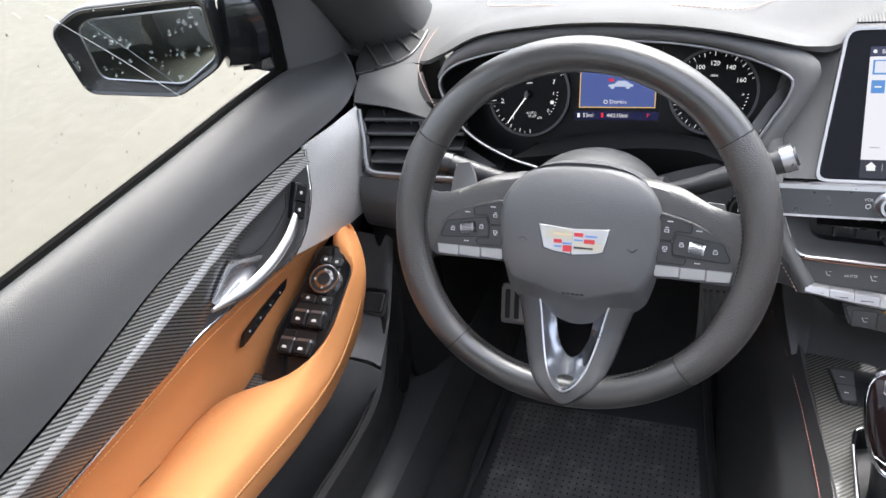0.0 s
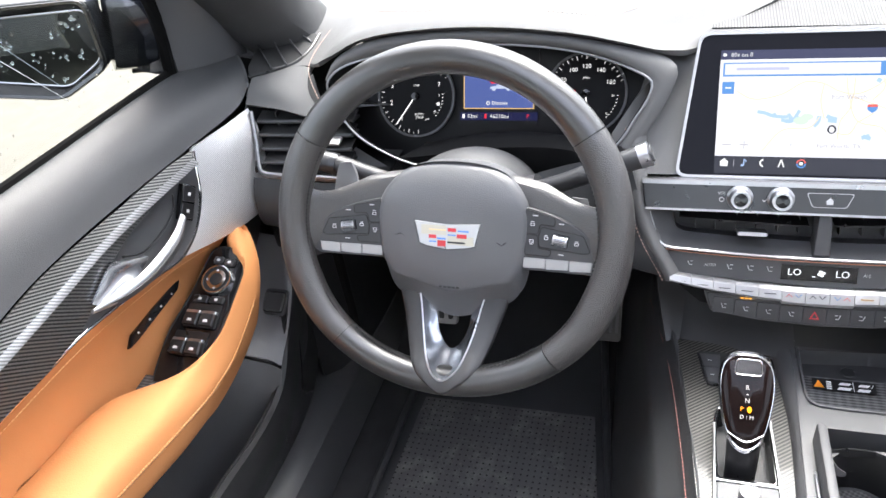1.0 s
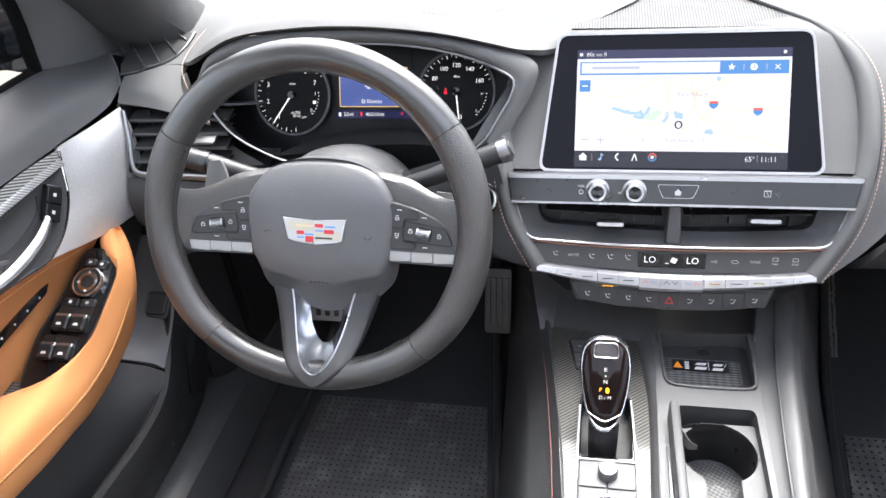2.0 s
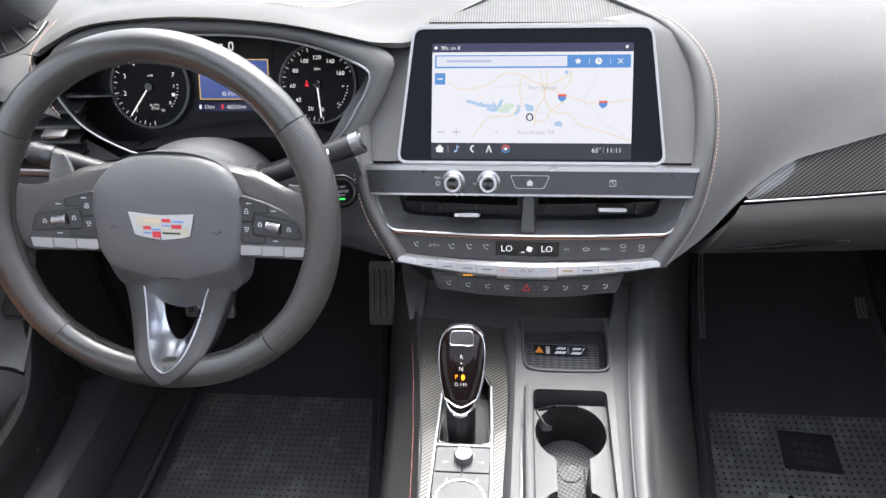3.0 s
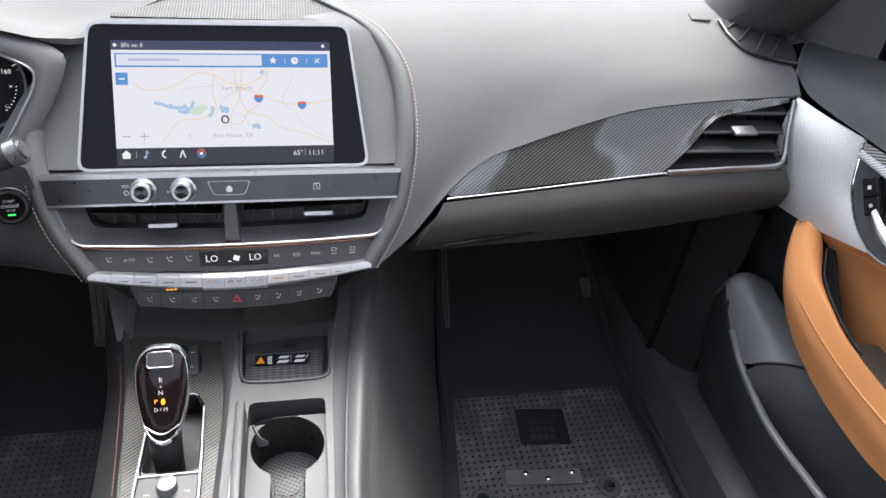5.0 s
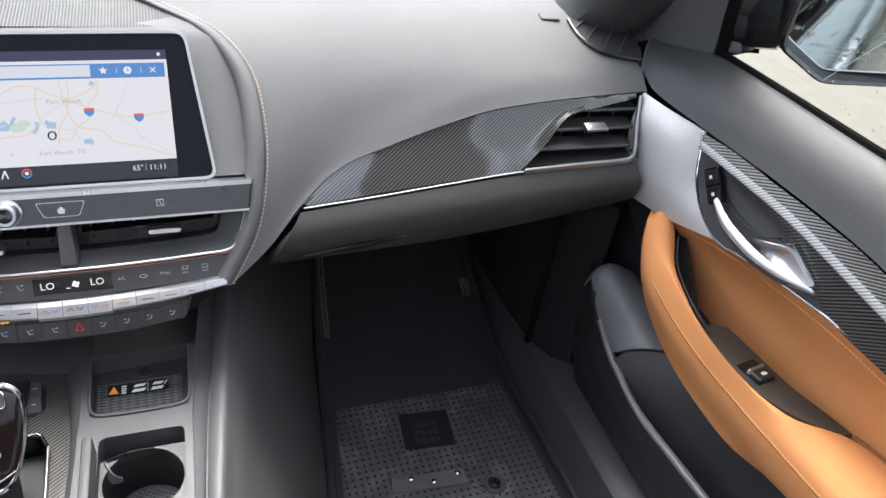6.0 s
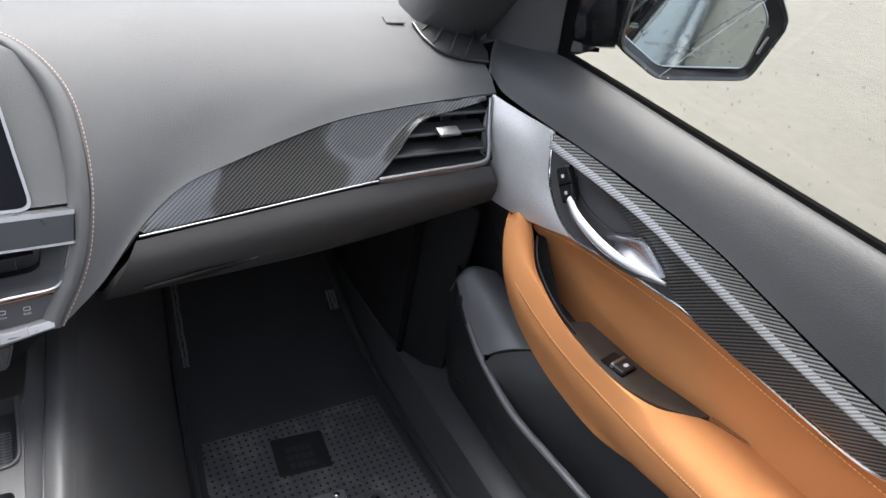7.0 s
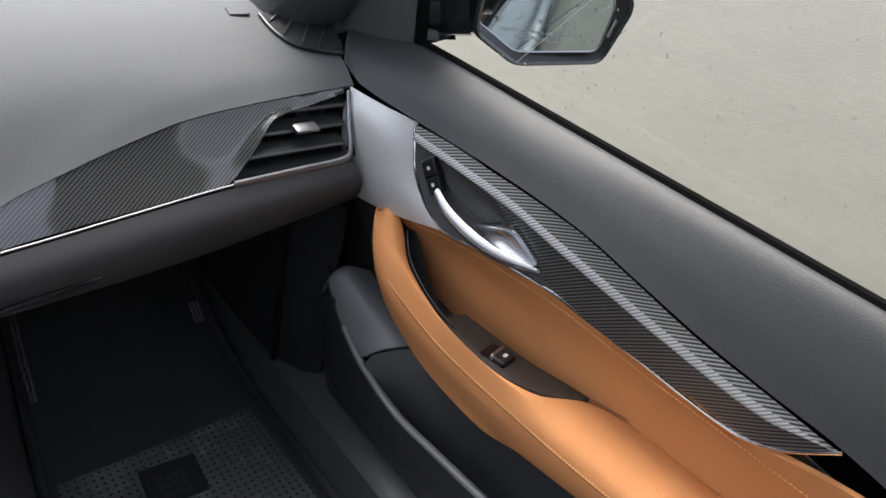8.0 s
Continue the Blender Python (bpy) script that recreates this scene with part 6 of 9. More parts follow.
part("lower_sill", loft([[(-0.475, -0.012, 0.870), (-0.44, 0.0, 0.868), (-0.36, 0.004, 0.878), (-0.27, 0.0, 0.880), (-0.235, -0.012, 0.874)], [(-0.45, 0.03, 0.868), (-0.42, 0.035, 0.874), (-0.36, 0.038, 0.882), (-0.29, 0.035, 0.882), (-0.23, 0.03, 0.872)], [CL @ Vector((x, -0.062, 0.001)) for x in (-0.08, -0.04, 0.02, 0.08, 0.15)]], 24, 8), HOOD_BLACK, cluster, solid=0.003)
part("sill_front", loft([[(-0.475, -0.012, 0.870), (-0.44, 0.0, 0.868), (-0.36, 0.004, 0.878), (-0.27, 0.0, 0.880), (-0.235, -0.012, 0.874)], [(-0.47, 0.0, 0.83), (-0.36, 0.02, 0.83), (-0.235, 0.0, 0.83)]], 24, 0), HOOD_BLACK, cluster, solid=0.003)
CLU = 0.10
LCD_BLUE, LCD_NAVY = glow("cluster_screen_blue", (0.085, 0.125, 0.36), CLU), glow("cluster_screen_navy", (0.012, 0.014, 0.060), CLU)
LCD_WHITE, LCD_RED, LCD_ORANGE = glow("cluster_white", (1, 1, 1), CLU), glow("cluster_red", (0.9, 0.03, 0.06), CLU), glow("cluster_amber_frame", (0.75, 0.50, 0.22), CLU)
screen = part("screen", slab(rect(-0.032, -0.036, 0.067, 0.052), 0.0012, CL @ pose(0, 0, -0.001)), FACE_BLACK, cluster, "black screen with a blue message")
part("status_bar", slab(rect(-0.0315, -0.0325, 0.0665, -0.0225), 0.0002, CL @ pose(0, 0, 0.0003)), LCD_NAVY, screen, "dark blue status bar")
part("message_frame", slab(rect(-0.027, -0.0185, 0.062, 0.030), 0.0004, CL @ pose(0, 0, 0.0004), hole=rect(-0.0258, -0.0173, 0.0608, 0.0288)), LCD_ORANGE, screen)
part("message_field", slab(rect(-0.0257, -0.0172, 0.0607, 0.0287), 0.0003, CL @ pose(0, 0, 0.0003)), LCD_BLUE, screen, "blue message panel")
CAR = [(-0.018, 0.0), (-0.017, 0.003), (-0.008, 0.0045), (-0.003, 0.009), (0.010, 0.009), (0.016, 0.0045), (0.021, 0.003), (0.021, 0.0)]
part("car_picture", merged(slab([(0.020 + 0.75 * x, 0.006 + 0.75 * y) for x, y in CAR], 0.0003, CL @ pose(0, 0, 0.0007)), *[slab(oval(0.0027, 0.0027, 12, 0.020 + 0.75 * x, 0.006), 0.0003, CL @ pose(0, 0, 0.0009)) for x in (-0.011, 0.013)]), glow("car_picture_glow", (0.55, 0.62, 0.82), CLU), screen)
part("open_door_mark", slab([(0.008, 0.0120), (0.0135, 0.0120), (0.012, 0.0155), (0.0065, 0.0150)], 0.0003, CL @ pose(0, 0, 0.0009)), LCD_RED, screen, "red open-lid mark")
for letters in (words("Dismiss", 0.0064, CL @ pose(0.019, -0.0115, 0.0010)), slab(oval(0.0024, 0.0024, 14, 0.0045, -0.0115), 0.0003, CL @ pose(0, 0, 0.0008), hole=oval(0.0016, 0.0016, 14, 0.0045, -0.0115)), words("Open", 0.006, CL @ pose(0.030, 0.0225, 0.0010)),
                words("53mi", 0.0066, CL @ pose(-0.0155, -0.0275, 0.0010)), words("46210mi", 0.0070, CL @ pose(0.0190, -0.0275, 0.0010)), slab(rect(-0.0285, -0.0300, -0.0255, -0.0250), 0.0003, CL @ pose(0, 0, 0.0006)),
                words("0", 0.016, CL @ pose(0.0165, 0.0445, 0.0010)), words("MPH", 0.0048, CL @ pose(0.0165, 0.0355, 0.0010)), slab(rect(-0.012, 0.040, -0.003, 0.049), 0.0003, CL @ pose(0, 0, 0.0006)), slab(rect(0.001, 0.044, 0.006, 0.048), 0.0003, CL @ pose(0, 0, 0.0006))):
    part("screen_letter", letters, LCD_WHITE, screen, "white screen letters")
part("park_letter", words("P", 0.0072, CL @ pose(0.0545, -0.0275, 0.0010)), LCD_RED, screen, "red park letter")
part("bag_mark", slab(rect(0.000, -0.0300, 0.0025, -0.0245), 0.0003, CL @ pose(0, 0, 0.0006)), LCD_RED, screen)


DIAL_BLACK = material("matt_dial_black", (0.007, 0.007, 0.008), 0.6, spec=0.15, var=0.0)


RING_GREY = material("gauge_ring_grey", (0.075, 0.075, 0.078), 0.45)
TICK_WHITE = glow("gauge_tick_white", (1, 1, 1), 0.055)


def gauge(cx, cy, r, needle, marks, a0, a1, count, extra):
    """A round dial with ring, ticks, numerals and needle. Angles are degrees from straight up, clockwise."""
    m = CL @ pose(cx, cy, 0.002)
    g = part("gauge", slab(oval(r, r, 56), 0.003, m), DIAL_BLACK, cluster, "round black gauge")
    part("ring", slab(oval(r + 0.0012, r + 0.0012, 56), 0.0046, m, hole=oval(r - 0.0016, r - 0.0016, 56)), RING_GREY, g, "grey gauge ring")
    bits = []
    for i in range(count):
        a = radians(a0 + (a1 - a0) * i / (count - 1))
        k = 0.84 if i % 2 == 0 else 0.89
        w = 0.0005 if i % 2 == 0 else 0.00032
        d, n = np.array((math.sin(a), math.cos(a))), np.array((math.cos(a), -math.sin(a)))
        bits.append(slab([d * r * k - n * w, d * r * k + n * w, d * r * 0.94 + n * w, d * r * 0.94 - n * w], 0.0003, m @ pose(0, 0, 0.003)))
    part("ticks", merged(*bits), TICK_WHITE, g)
    part("numerals", merged(*[words(t, s, m @ pose(r * k * math.sin(radians(a)), r * k * math.cos(radians(a)), 0.0034)) for t, a, k, s in marks]), LCD_WHITE, g)
    a = radians(needle)
    d, n = np.array((math.sin(a), math.cos(a))), np.array((math.cos(a), -math.sin(a)))
    part("needle", slab([d * r * 0.02 - n * 0.0008, d * r * 0.02 + n * 0.0008, d * r * 0.86 + n * 0.0006, d * r * 0.86 - n * 0.0006], 0.0010, m @ pose(0, 0, 0.006)), glow("needle_white", (1, 1, 1), 0.12), g, "white needle")
    part("needle_hub", lathe([(0.0050, 0.003), (0.0048, 0.0075), (0.0003, 0.0080)], (0, 0, 0), sides=20), PIANO_BLACK, g, local=True).matrix_basis = cluster.matrix_world.inverted() @ m
    for name, bm, ma in extra(m, r):
        part(name, bm, ma, g)
    return g


def tach_extra(m, r):
    yield "gauge_letters", merged(words("AUTO", 0.0044, m @ pose(0.004, -0.0225, 0.0034)), words("STOP", 0.0044, m @ pose(0.005, -0.0265, 0.0034)), words("OFF", 0.0036, m @ pose(0.0145, -0.0285, 0.0034)), words("x1000", 0.0032, m @ pose(0.001, 0.0135, 0.0034)),
                                  words("1", 0.0060, m @ pose(0.0310, 0.0010, 0.0034)), words("0", 0.0060, m @ pose(0.0250, -0.0195, 0.0034)), slab(rect(0.0275, -0.0115, 0.0315, -0.0075), 0.0003, m @ pose(0, 0, 0.003))), LCD_WHITE
    yield "fuel_ticks", merged(*[slab(oval(0.0010, 0.0005, 8, 0.0355 * math.cos(q), 0.0355 * math.sin(q)), 0.0003, m @ pose(0, 0, 0.003)) for q in np.linspace(radians(-42), radians(4), 8)]), LCD_WHITE


def speed_extra(m, r):
    yield "gauge_letters", merged(words("MPH", 0.0040, m @ pose(0.000, 0.0175, 0.0034)), words("H", 0.0040, m @ pose(0.0315, -0.003, 0.0034)), words("C", 0.0040, m @ pose(0.0250, -0.0235, 0.0034))), LCD_WHITE
    yield "heat_ticks", merged(*[slab(oval(0.0010, 0.0005, 8, 0.0370 * math.cos(q), 0.0370 * math.sin(q)), 0.0003, m @ pose(0, 0, 0.003)) for q in np.linspace(radians(-48), radians(-4), 8)]), LCD_WHITE
    yield "belt_lamp", merged(slab(oval(0.0013, 0.0013, 10, -0.0135, 0.0030), 0.0003, m @ pose(0, 0, 0.003)), slab([(-0.0160, -0.0030), (-0.0110, -0.0030), (-0.0120, 0.0012), (-0.0150, 0.0012)], 0.0003, m @ pose(0, 0, 0.003))), LCD_RED


gauge(0.124, 0.000, 0.0470, 174, [(t, a, 0.66, 0.0072) for t, a in (("0", 170), ("20", 198), ("40", 232), ("60", 266), ("80", 300), ("100", 330), ("120", 0), ("140", 32), ("160", 66))], 172, 430, 34, speed_extra)
gauge(-0.0885, -0.003, 0.0500, 216, [(t, a, 0.68, 0.0080) for t, a in (("1", 214), ("2", 256), ("3", 292), ("4", 325), ("5", 0), ("6", 33), ("7", 65))], 176, 420, 30, tach_extra)

# steering column with its stalks
column = thing("steering_column", (-0.3675, -0.05, 0.80), "grey steering column shroud with two stalks", "steering column")
part("shroud", loft([[(-0.3675 + w * math.cos(a), y, zc + h * math.sin(a)) for a in np.linspace(0, 2 * math.pi, 25)] for y, zc, w, h in ((0.03, 0.80, 0.060, 0.060), (-0.02, 0.825, 0.072, 0.068), (-0.065, 0.850, 0.076, 0.062), (-0.10, 0.855, 0.072, 0.058), (-0.125, 0.858, 0.064, 0.050), (-0.130, 0.858, 0.030, 0.030))], 40, 24), GREY_PLASTIC, column, "grey shroud", solid=0.002)
part("stalk_boot", tube([(-0.306, -0.0745, 0.868), (-0.288, -0.0755, 0.876)], lambda u: 0.0185 - 0.004 * u, 20, 6), HARD_PLASTIC, column, "round stalk socket")
sr = part("wiper_stalk", tube([(-0.295, -0.075, 0.872), (-0.262, -0.078, 0.884), (-0.225, -0.078, 0.900), (-0.200, -0.076, 0.909), (-0.180, -0.074, 0.916)], lambda u: 0.0085 + 0.0035 * u, 16, 24), HARD_PLASTIC, column, "charcoal wiper stalk")
part("stalk_cap", tube([(-0.186, -0.0745, 0.914), (-0.176, -0.0735, 0.918)], 0.0128, 20, 4), SATIN_METAL, sr, "metal end cap")
part("stalk_face", tube([(-0.178, -0.0738, 0.9170), (-0.1735, -0.0733, 0.9188)], 0.0088, 18, 3), GREY_PLASTIC, sr)
part("stalk_marks", merged(slab(rect(-0.004, -0.002, 0.004, -0.001), 0.0003, plane_at((-0.222, -0.0885, 0.9085), (0.9, 0, 0.36), (-0.2, 0.7, 0.7))), slab(rect(-0.001, -0.003, 0.001, 0.003), 0.0003, plane_at((-0.210, -0.0890, 0.9135), (0.9, 0, 0.36), (-0.2, 0.7, 0.7)))), WHITE_PRINT, sr)
sl = part("signal_stalk", tube([(-0.440, -0.075, 0.872), (-0.475, -0.078, 0.884), (-0.510, -0.078, 0.895), (-0.545, -0.076, 0.903)], lambda u: 0.0085 + 0.0040 * u, 16, 24), HARD_PLASTIC, column, "charcoal indicator stalk")
part("stalk_collar", tube([(-0.520, -0.0775, 0.8975), (-0.528, -0.077, 0.8995)], 0.0128, 18, 3), DARK_METAL, sl, "pale collar of the stalk")
part("stalk_marks", slab(rect(-0.006, -0.001, 0.006, 0.001), 0.0003, plane_at((-0.505, -0.0895, 0.903), (-0.95, 0, 0.28), (0.2, 0.7, 0.7))), WHITE_PRINT, sl)

# ---- steering wheel ----
wheel = thing("steering_wheel", (-0.3675, -0.1725, 0.8815), "black leather steering wheel with silver accents and thumb controls", "steering wheel", turn=(66, 0, 0))


def rim_arc(a0, a1, fat=1.0, n=40):
    rows = []
    for a in np.linspace(radians(a0), radians(a1), n):
        c, s = math.cos(a), math.sin(a)
        drop = max(0.0, -s - 0.55) / 0.45
        r = 0.1672 - 0.007 * drop ** 1.5
        thick = 0.0162 + 0.0018 * max(0.0, 1 - abs(math.degrees(abs(math.atan2(s, abs(c)))) - 22) / 28)
        rows.append([((r + thick * fat * math.cos(q)) * c, (r + thick * fat * math.cos(q)) * s, 0.0158 * fat * math.sin(q)) for q in np.linspace(0, 2 * math.pi, 24, endpoint=False)])
    return grid_bm(rows, closed_u=True, caps=True)


part("top_rim", rim_arc(34.2, 147.8, n=64), WHEEL_LEATHER, wheel, "smooth leather rim top", local=True)
part("side_rim", rim_arc(-47.8, 33.8), GRIP_LEATHER, wheel, "perforated leather grip", local=True)
part("side_rim", rim_arc(148.2, 225.8), GRIP_LEATHER, wheel, "perforated leather grip", local=True)
part("bottom_rim", rim_arc(226.2, 311.8, n=48), WHEEL_LEATHER, wheel, "smooth leather rim bottom", local=True)
part("rim_core", rim_arc(0, 359.9, 0.93, 90), BLACK_THREAD, wheel, local=True)
for a0, a1 in ((-46, 32), (150, 224), (228, 254), (286, 310)):
    part("rim_stitching", stitches([((0.1510 if a0 < 226 else 0.1462) * math.cos(radians(a)), (0.1510 if a0 < 226 else 0.1462) * math.sin(radians(a)), 0.0050) for a in np.linspace(a0, a1, 16)], 0.0042, 0.0011, 0.0034), BLACK_THREAD, wheel, "black thread stitching", local=True)
half = [(0.031, 0.0637), (0.053, 0.0560), (0.0690, 0.0415), (0.0780, 0.0265), (0.0810, 0.0080), (0.0785, -0.0215), (0.0750, -0.0447), (0.0665, -0.0720), (0.0500, -0.0845), (0.0310, -0.0918)]
HUB = [(0, 0.0662)] + half + [(0, -0.1005)] + [(-x, y) for x, y in reversed(half)]
hub2 = curve([(x, y, 0) for x, y in HUB], 96, closed=True)[:, :2]


def cover_ring(k, h):
    """A ring of the airbag cover: its top rolls away forwards, its lower part folds into a skirt."""
    out = []
    for x, y in hub2:
        q = min(max((-y - 0.030) / 0.055, 0.0), 1.0)
        fx, fy = 1 - 0.10 * q, 1 - 0.30 * q
        if k > 0.99:
            out.append((x, y, h - 0.012 * q))
        else:
            u, v = x * k * fx, y * k * fy
            out.append((u, v, h - 0.011 * max(0.0, (v - 0.022) / 0.040) ** 2))
    return out


rows = [cover_ring(1.0, -0.050), cover_ring(1.0, -0.022), cover_ring(0.988, -0.0150), cover_ring(0.965, -0.0115), cover_ring(0.90, -0.0085), cover_ring(0.6, -0.0055), cover_ring(0.3, -0.0040), cover_ring(0.02, -0.0035)]
hub = part("airbag_cover", grid_bm(rows, closed_u=True, caps=True), HUB_LEATHER, wheel, "black grained airbag cover", local=True, angle=38)
# crest on the cover: a shield of plain coloured blocks
ER = pose(-0.0015, -0.0055, -0.0042)
CREST_METAL = material("crest_silver", (0.46, 0.46, 0.47), 0.30, metal=0.9)
SH = [(-0.0345, 0.0125), (0, 0.0105), (0.0345, 0.0125), (0.0295, -0.010), (0.022, -0.0125), (0, -0.0155), (-0.022, -0.0125), (-0.0295, -0.010)]
crest = part("emblem", slab(SH, 0.0030, ER @ pose(0, 0, -0.0012), 0.001), CREST_METAL, wheel, "silver crest with coloured blocks", local=True)
CREAM = material("cream_enamel", (0.50, 0.47, 0.38), 0.25, var=0.05)
for x0, x1, y0, y1, ma in ((-0.0270, -0.0010, -0.0005, 0.0090, CREAM), (0.0008, 0.0275, -0.0100, -0.0012, CREAM), (-0.0190, -0.0012, 0.0038, 0.0054, GOLD_PRINT), (-0.0190, -0.0112, -0.0044, -0.0008, RED_PRINT), (-0.0104, -0.0012, -0.0050, -0.0034, BLUE_PRINT), (-0.0185, -0.0112, -0.0084, -0.0070, BLUE_PRINT), (-0.0098, -0.0012, -0.0122, -0.0062, RED_PRINT),
                           (0.0008, 0.0094, 0.0034, 0.0070, RED_PRINT), (0.0114, 0.0225, 0.0036, 0.0052, BLUE_PRINT), (0.0008, 0.0094, -0.0006, 0.0006, BLUE_PRINT), (0.0104, 0.0205, -0.0028, 0.0012, RED_PRINT), (0.0008, 0.0190, -0.0084, -0.0066, SATIN_BLACK)):
    part("enamel_block", slab(rect(x0, y0, x1, y1), 0.0004 if ma is CREAM else 0.0008, ER @ pose(0, 0, 0.0018)), ma, crest, local=True)
part("cover_mark", merged(*[slab(rect(-0.011 + 0.0045 * i, -0.0625, -0.0075 + 0.0045 * i, -0.0605), 0.0004, pose(0, 0, -0.0085)) for i in range(5)]), SATIN_BLACK, hub, local=True)
for mark in (tube([(-0.058, -0.010, -0.0065), (-0.052, -0.008, -0.0062), (-0.048, -0.011, -0.0060)], 0.0006, 5), tube([(0.049, -0.011, -0.0060), (0.054, -0.0135, -0.0062), (0.058, -0.010, -0.0065)], 0.0006, 5)):
    part("horn_mark", mark, SATIN_BLACK, hub, local=True)


POD_PLASTIC = material("dark_pod_plastic", (0.052, 0.052, 0.054), 0.42, grain=0.2, gscale=1200)
KEY_PLASTIC = material("matt_key_plastic", (0.034, 0.035, 0.038), 0.46, grain=0.15, gscale=1500)
PADDLE_METAL = material("brushed_paddle_metal", (0.26, 0.26, 0.265), 0.36, metal=0.6)


def spoke(s):
    """One side spoke with its thumb controls, on a face that rises towards the rim."""
    f = lambda pts: [(s * x, y, z) for x, y, z in pts]
    face = lambda d: pose(0, 0, -0.0215 + d, 0, s * -5.2, 0)
    sp = part("spoke", loft([f([(0.050, 0.055, -0.040), (0.092, 0.0475, -0.030), (0.122, 0.034, -0.018), (0.146, 0.030, -0.008), (0.164, 0.040, 0.000)]), f([(0.052, 0.050, -0.026), (0.092, 0.040, -0.0185), (0.122, 0.027, -0.012), (0.146, 0.017, -0.005), (0.168, 0.012, 0.003)]), f([(0.058, -0.034, -0.0165), (0.095, -0.032, -0.0155), (0.130, -0.030, -0.012), (0.150, -0.026, -0.005), (0.168, -0.030, 0.003)]),
                             f([(0.058, -0.041, -0.022), (0.095, -0.039, -0.021), (0.130, -0.037, -0.018), (0.156, -0.044, -0.010), (0.164, -0.058, -0.004)]), f([(0.058, -0.034, -0.038), (0.095, -0.030, -0.036), (0.150, -0.022, -0.022), (0.160, -0.030, -0.014)]), f([(0.050, 0.045, -0.046), (0.095, 0.036, -0.038), (0.150, 0.020, -0.022), (0.160, 0.020, -0.014)])], 24, 30, closed=True, caps=True), GRIP_LEATHER, wheel, "perforated leather spoke", local=True)
    pod = part("control_pod", slab(rounded(f2(s, [(0.074, 0.0270), (0.103, 0.0205), (0.127, 0.0108), (0.145, -0.002), (0.1555, -0.017), (0.1555, -0.028), (0.147, -0.0365), (0.074, -0.0370)]), 0.007), 0.0100, face(-0.0080), 0.0015), POD_PLASTIC, wheel, "black control pod", local=True)
    ROCK = f2(s, [(0.0925, 0.0075), (0.1335, 0.0020), (0.1410, -0.0135), (0.1370, -0.0155), (0.0905, -0.0125), (0.0895, -0.003)])
    UPK = f2(s, [(0.0765, 0.0235), (0.1055, 0.0172), (0.1055, 0.0092), (0.0912, 0.0102), (0.0888, 0.0002), (0.0765, 0.0005)])
    LOK = f2(s, [(0.0765, -0.0005), (0.0886, -0.0010), (0.0900, -0.0140), (0.1030, -0.0152), (0.1015, -0.0212), (0.0765, -0.0212)])
    for name, ring in (("rocker", ROCK), ("side_key", UPK), ("side_key", LOK)):
        key = part(name, slab(rounded(ring, 0.0022), 0.0014, face(0.0018)), KEY_PLASTIC, pod, local=True)
        part("key_gap", tube([face(0.0030) @ Vector((x, y, 0)) for x, y in rounded(ring, 0.0022)], 0.0006, 5, 0, closed=True), BLACK_THREAD, pod, local=True)
    m = face(0.0030) @ pose(s * 0.1115, -0.0045, 0, 0, 0, s * -9)
    part("roller_well", slab(rounded(rect(-0.0082, -0.0062, 0.0082, 0.0062), 0.0015), 0.0012, m @ pose(0, 0, -0.0008)), PIANO_BLACK, pod, local=True)
    part("roller", tube([m @ Vector((-0.0070, 0, 0.0005)), m @ Vector((0.0070, 0, 0.0005))], 0.0052, 20, 3), SATIN_METAL, pod, "knurled metal roller", local=True)
    ribs = []
    for q in np.linspace(0.3, 2.84, 9):
        r = box(0, 0.0053 * math.cos(q), 0.0005 + 0.0053 * math.sin(q), 0.0105, 0.0006, 0.0006)
        bmesh.ops.transform(r, matrix=m, verts=r.verts)
        ribs.append(r)
    part("roller_ribs", merged(*ribs), DARK_METAL, pod, local=True)
    up = face(0.0034)
    mk = [slab(rect(-0.0026, -0.0005, 0.0026, 0.0005), 0.0002, up @ pose(s * x, y, 0)) for x, y in ((0.112, 0.0120), (0.113, -0.0182), (0.0860, 0.0185))]
    mk += [slab(rect(-0.0021, -0.0015, 0.0021, 0.0015), 0.0002, up @ pose(s * x, y, 0), hole=rect(-0.0014, -0.0009, 0.0014, 0.0009)) for x, y in ((0.0975, -0.0030), (0.1275, -0.0065), (0.0835, 0.0095), (0.0830, -0.0070))]
    mk += [slab(rect(-0.0016, -0.0004, 0.0016, 0.0004), 0.0002, up @ pose(s * x, y, 0)) for x, y in ((0.0975, -0.0005), (0.1275, -0.0040), (0.0835, 0.0125), (0.0830, -0.0100))]
    part("pod_marks", merged(*mk), GREY_PRINT, pod, local=True)
    for i in range(3):
        x0 = 0.0755 + 0.0232 * i
        y0, y1 = -0.0243 + 0.0004 * i, -0.0243 + 0.0004 * (i + 1)
        part("silver_key", slab(rounded(f2(s, [(x0, y0), (x0 + 0.0229, y1), (x0 + 0.0229 - 0.0015 * (i == 2), y1 - 0.0098), (x0, y0 - 0.0108)]), 0.0010), 0.0065, face(-0.0035), 0.0009), SILVER_KEY, pod, "silver key", local=True)
    lift = 0.0 if s < 0 else -0.030
    part("paddle", loft([f([(0.110, 0.022 + lift, -0.043), (0.142, 0.022 + lift, -0.045)]), f([(0.114, 0.046 + lift, -0.045), (0.138, 0.048 + lift, -0.047)]), f([(0.1200, 0.0605 + lift, -0.045), (0.1345, 0.0590 + lift, -0.047)])], 8, 8), PADDLE_METAL, wheel, "dark metal shift paddle", solid=0.004, local=True)
    return sp


def f2(s, pts):
    o = [(s * x, y) for x, y in pts]
    return o if s > 0 else o[::-1]


spoke(1)
spoke(-1)
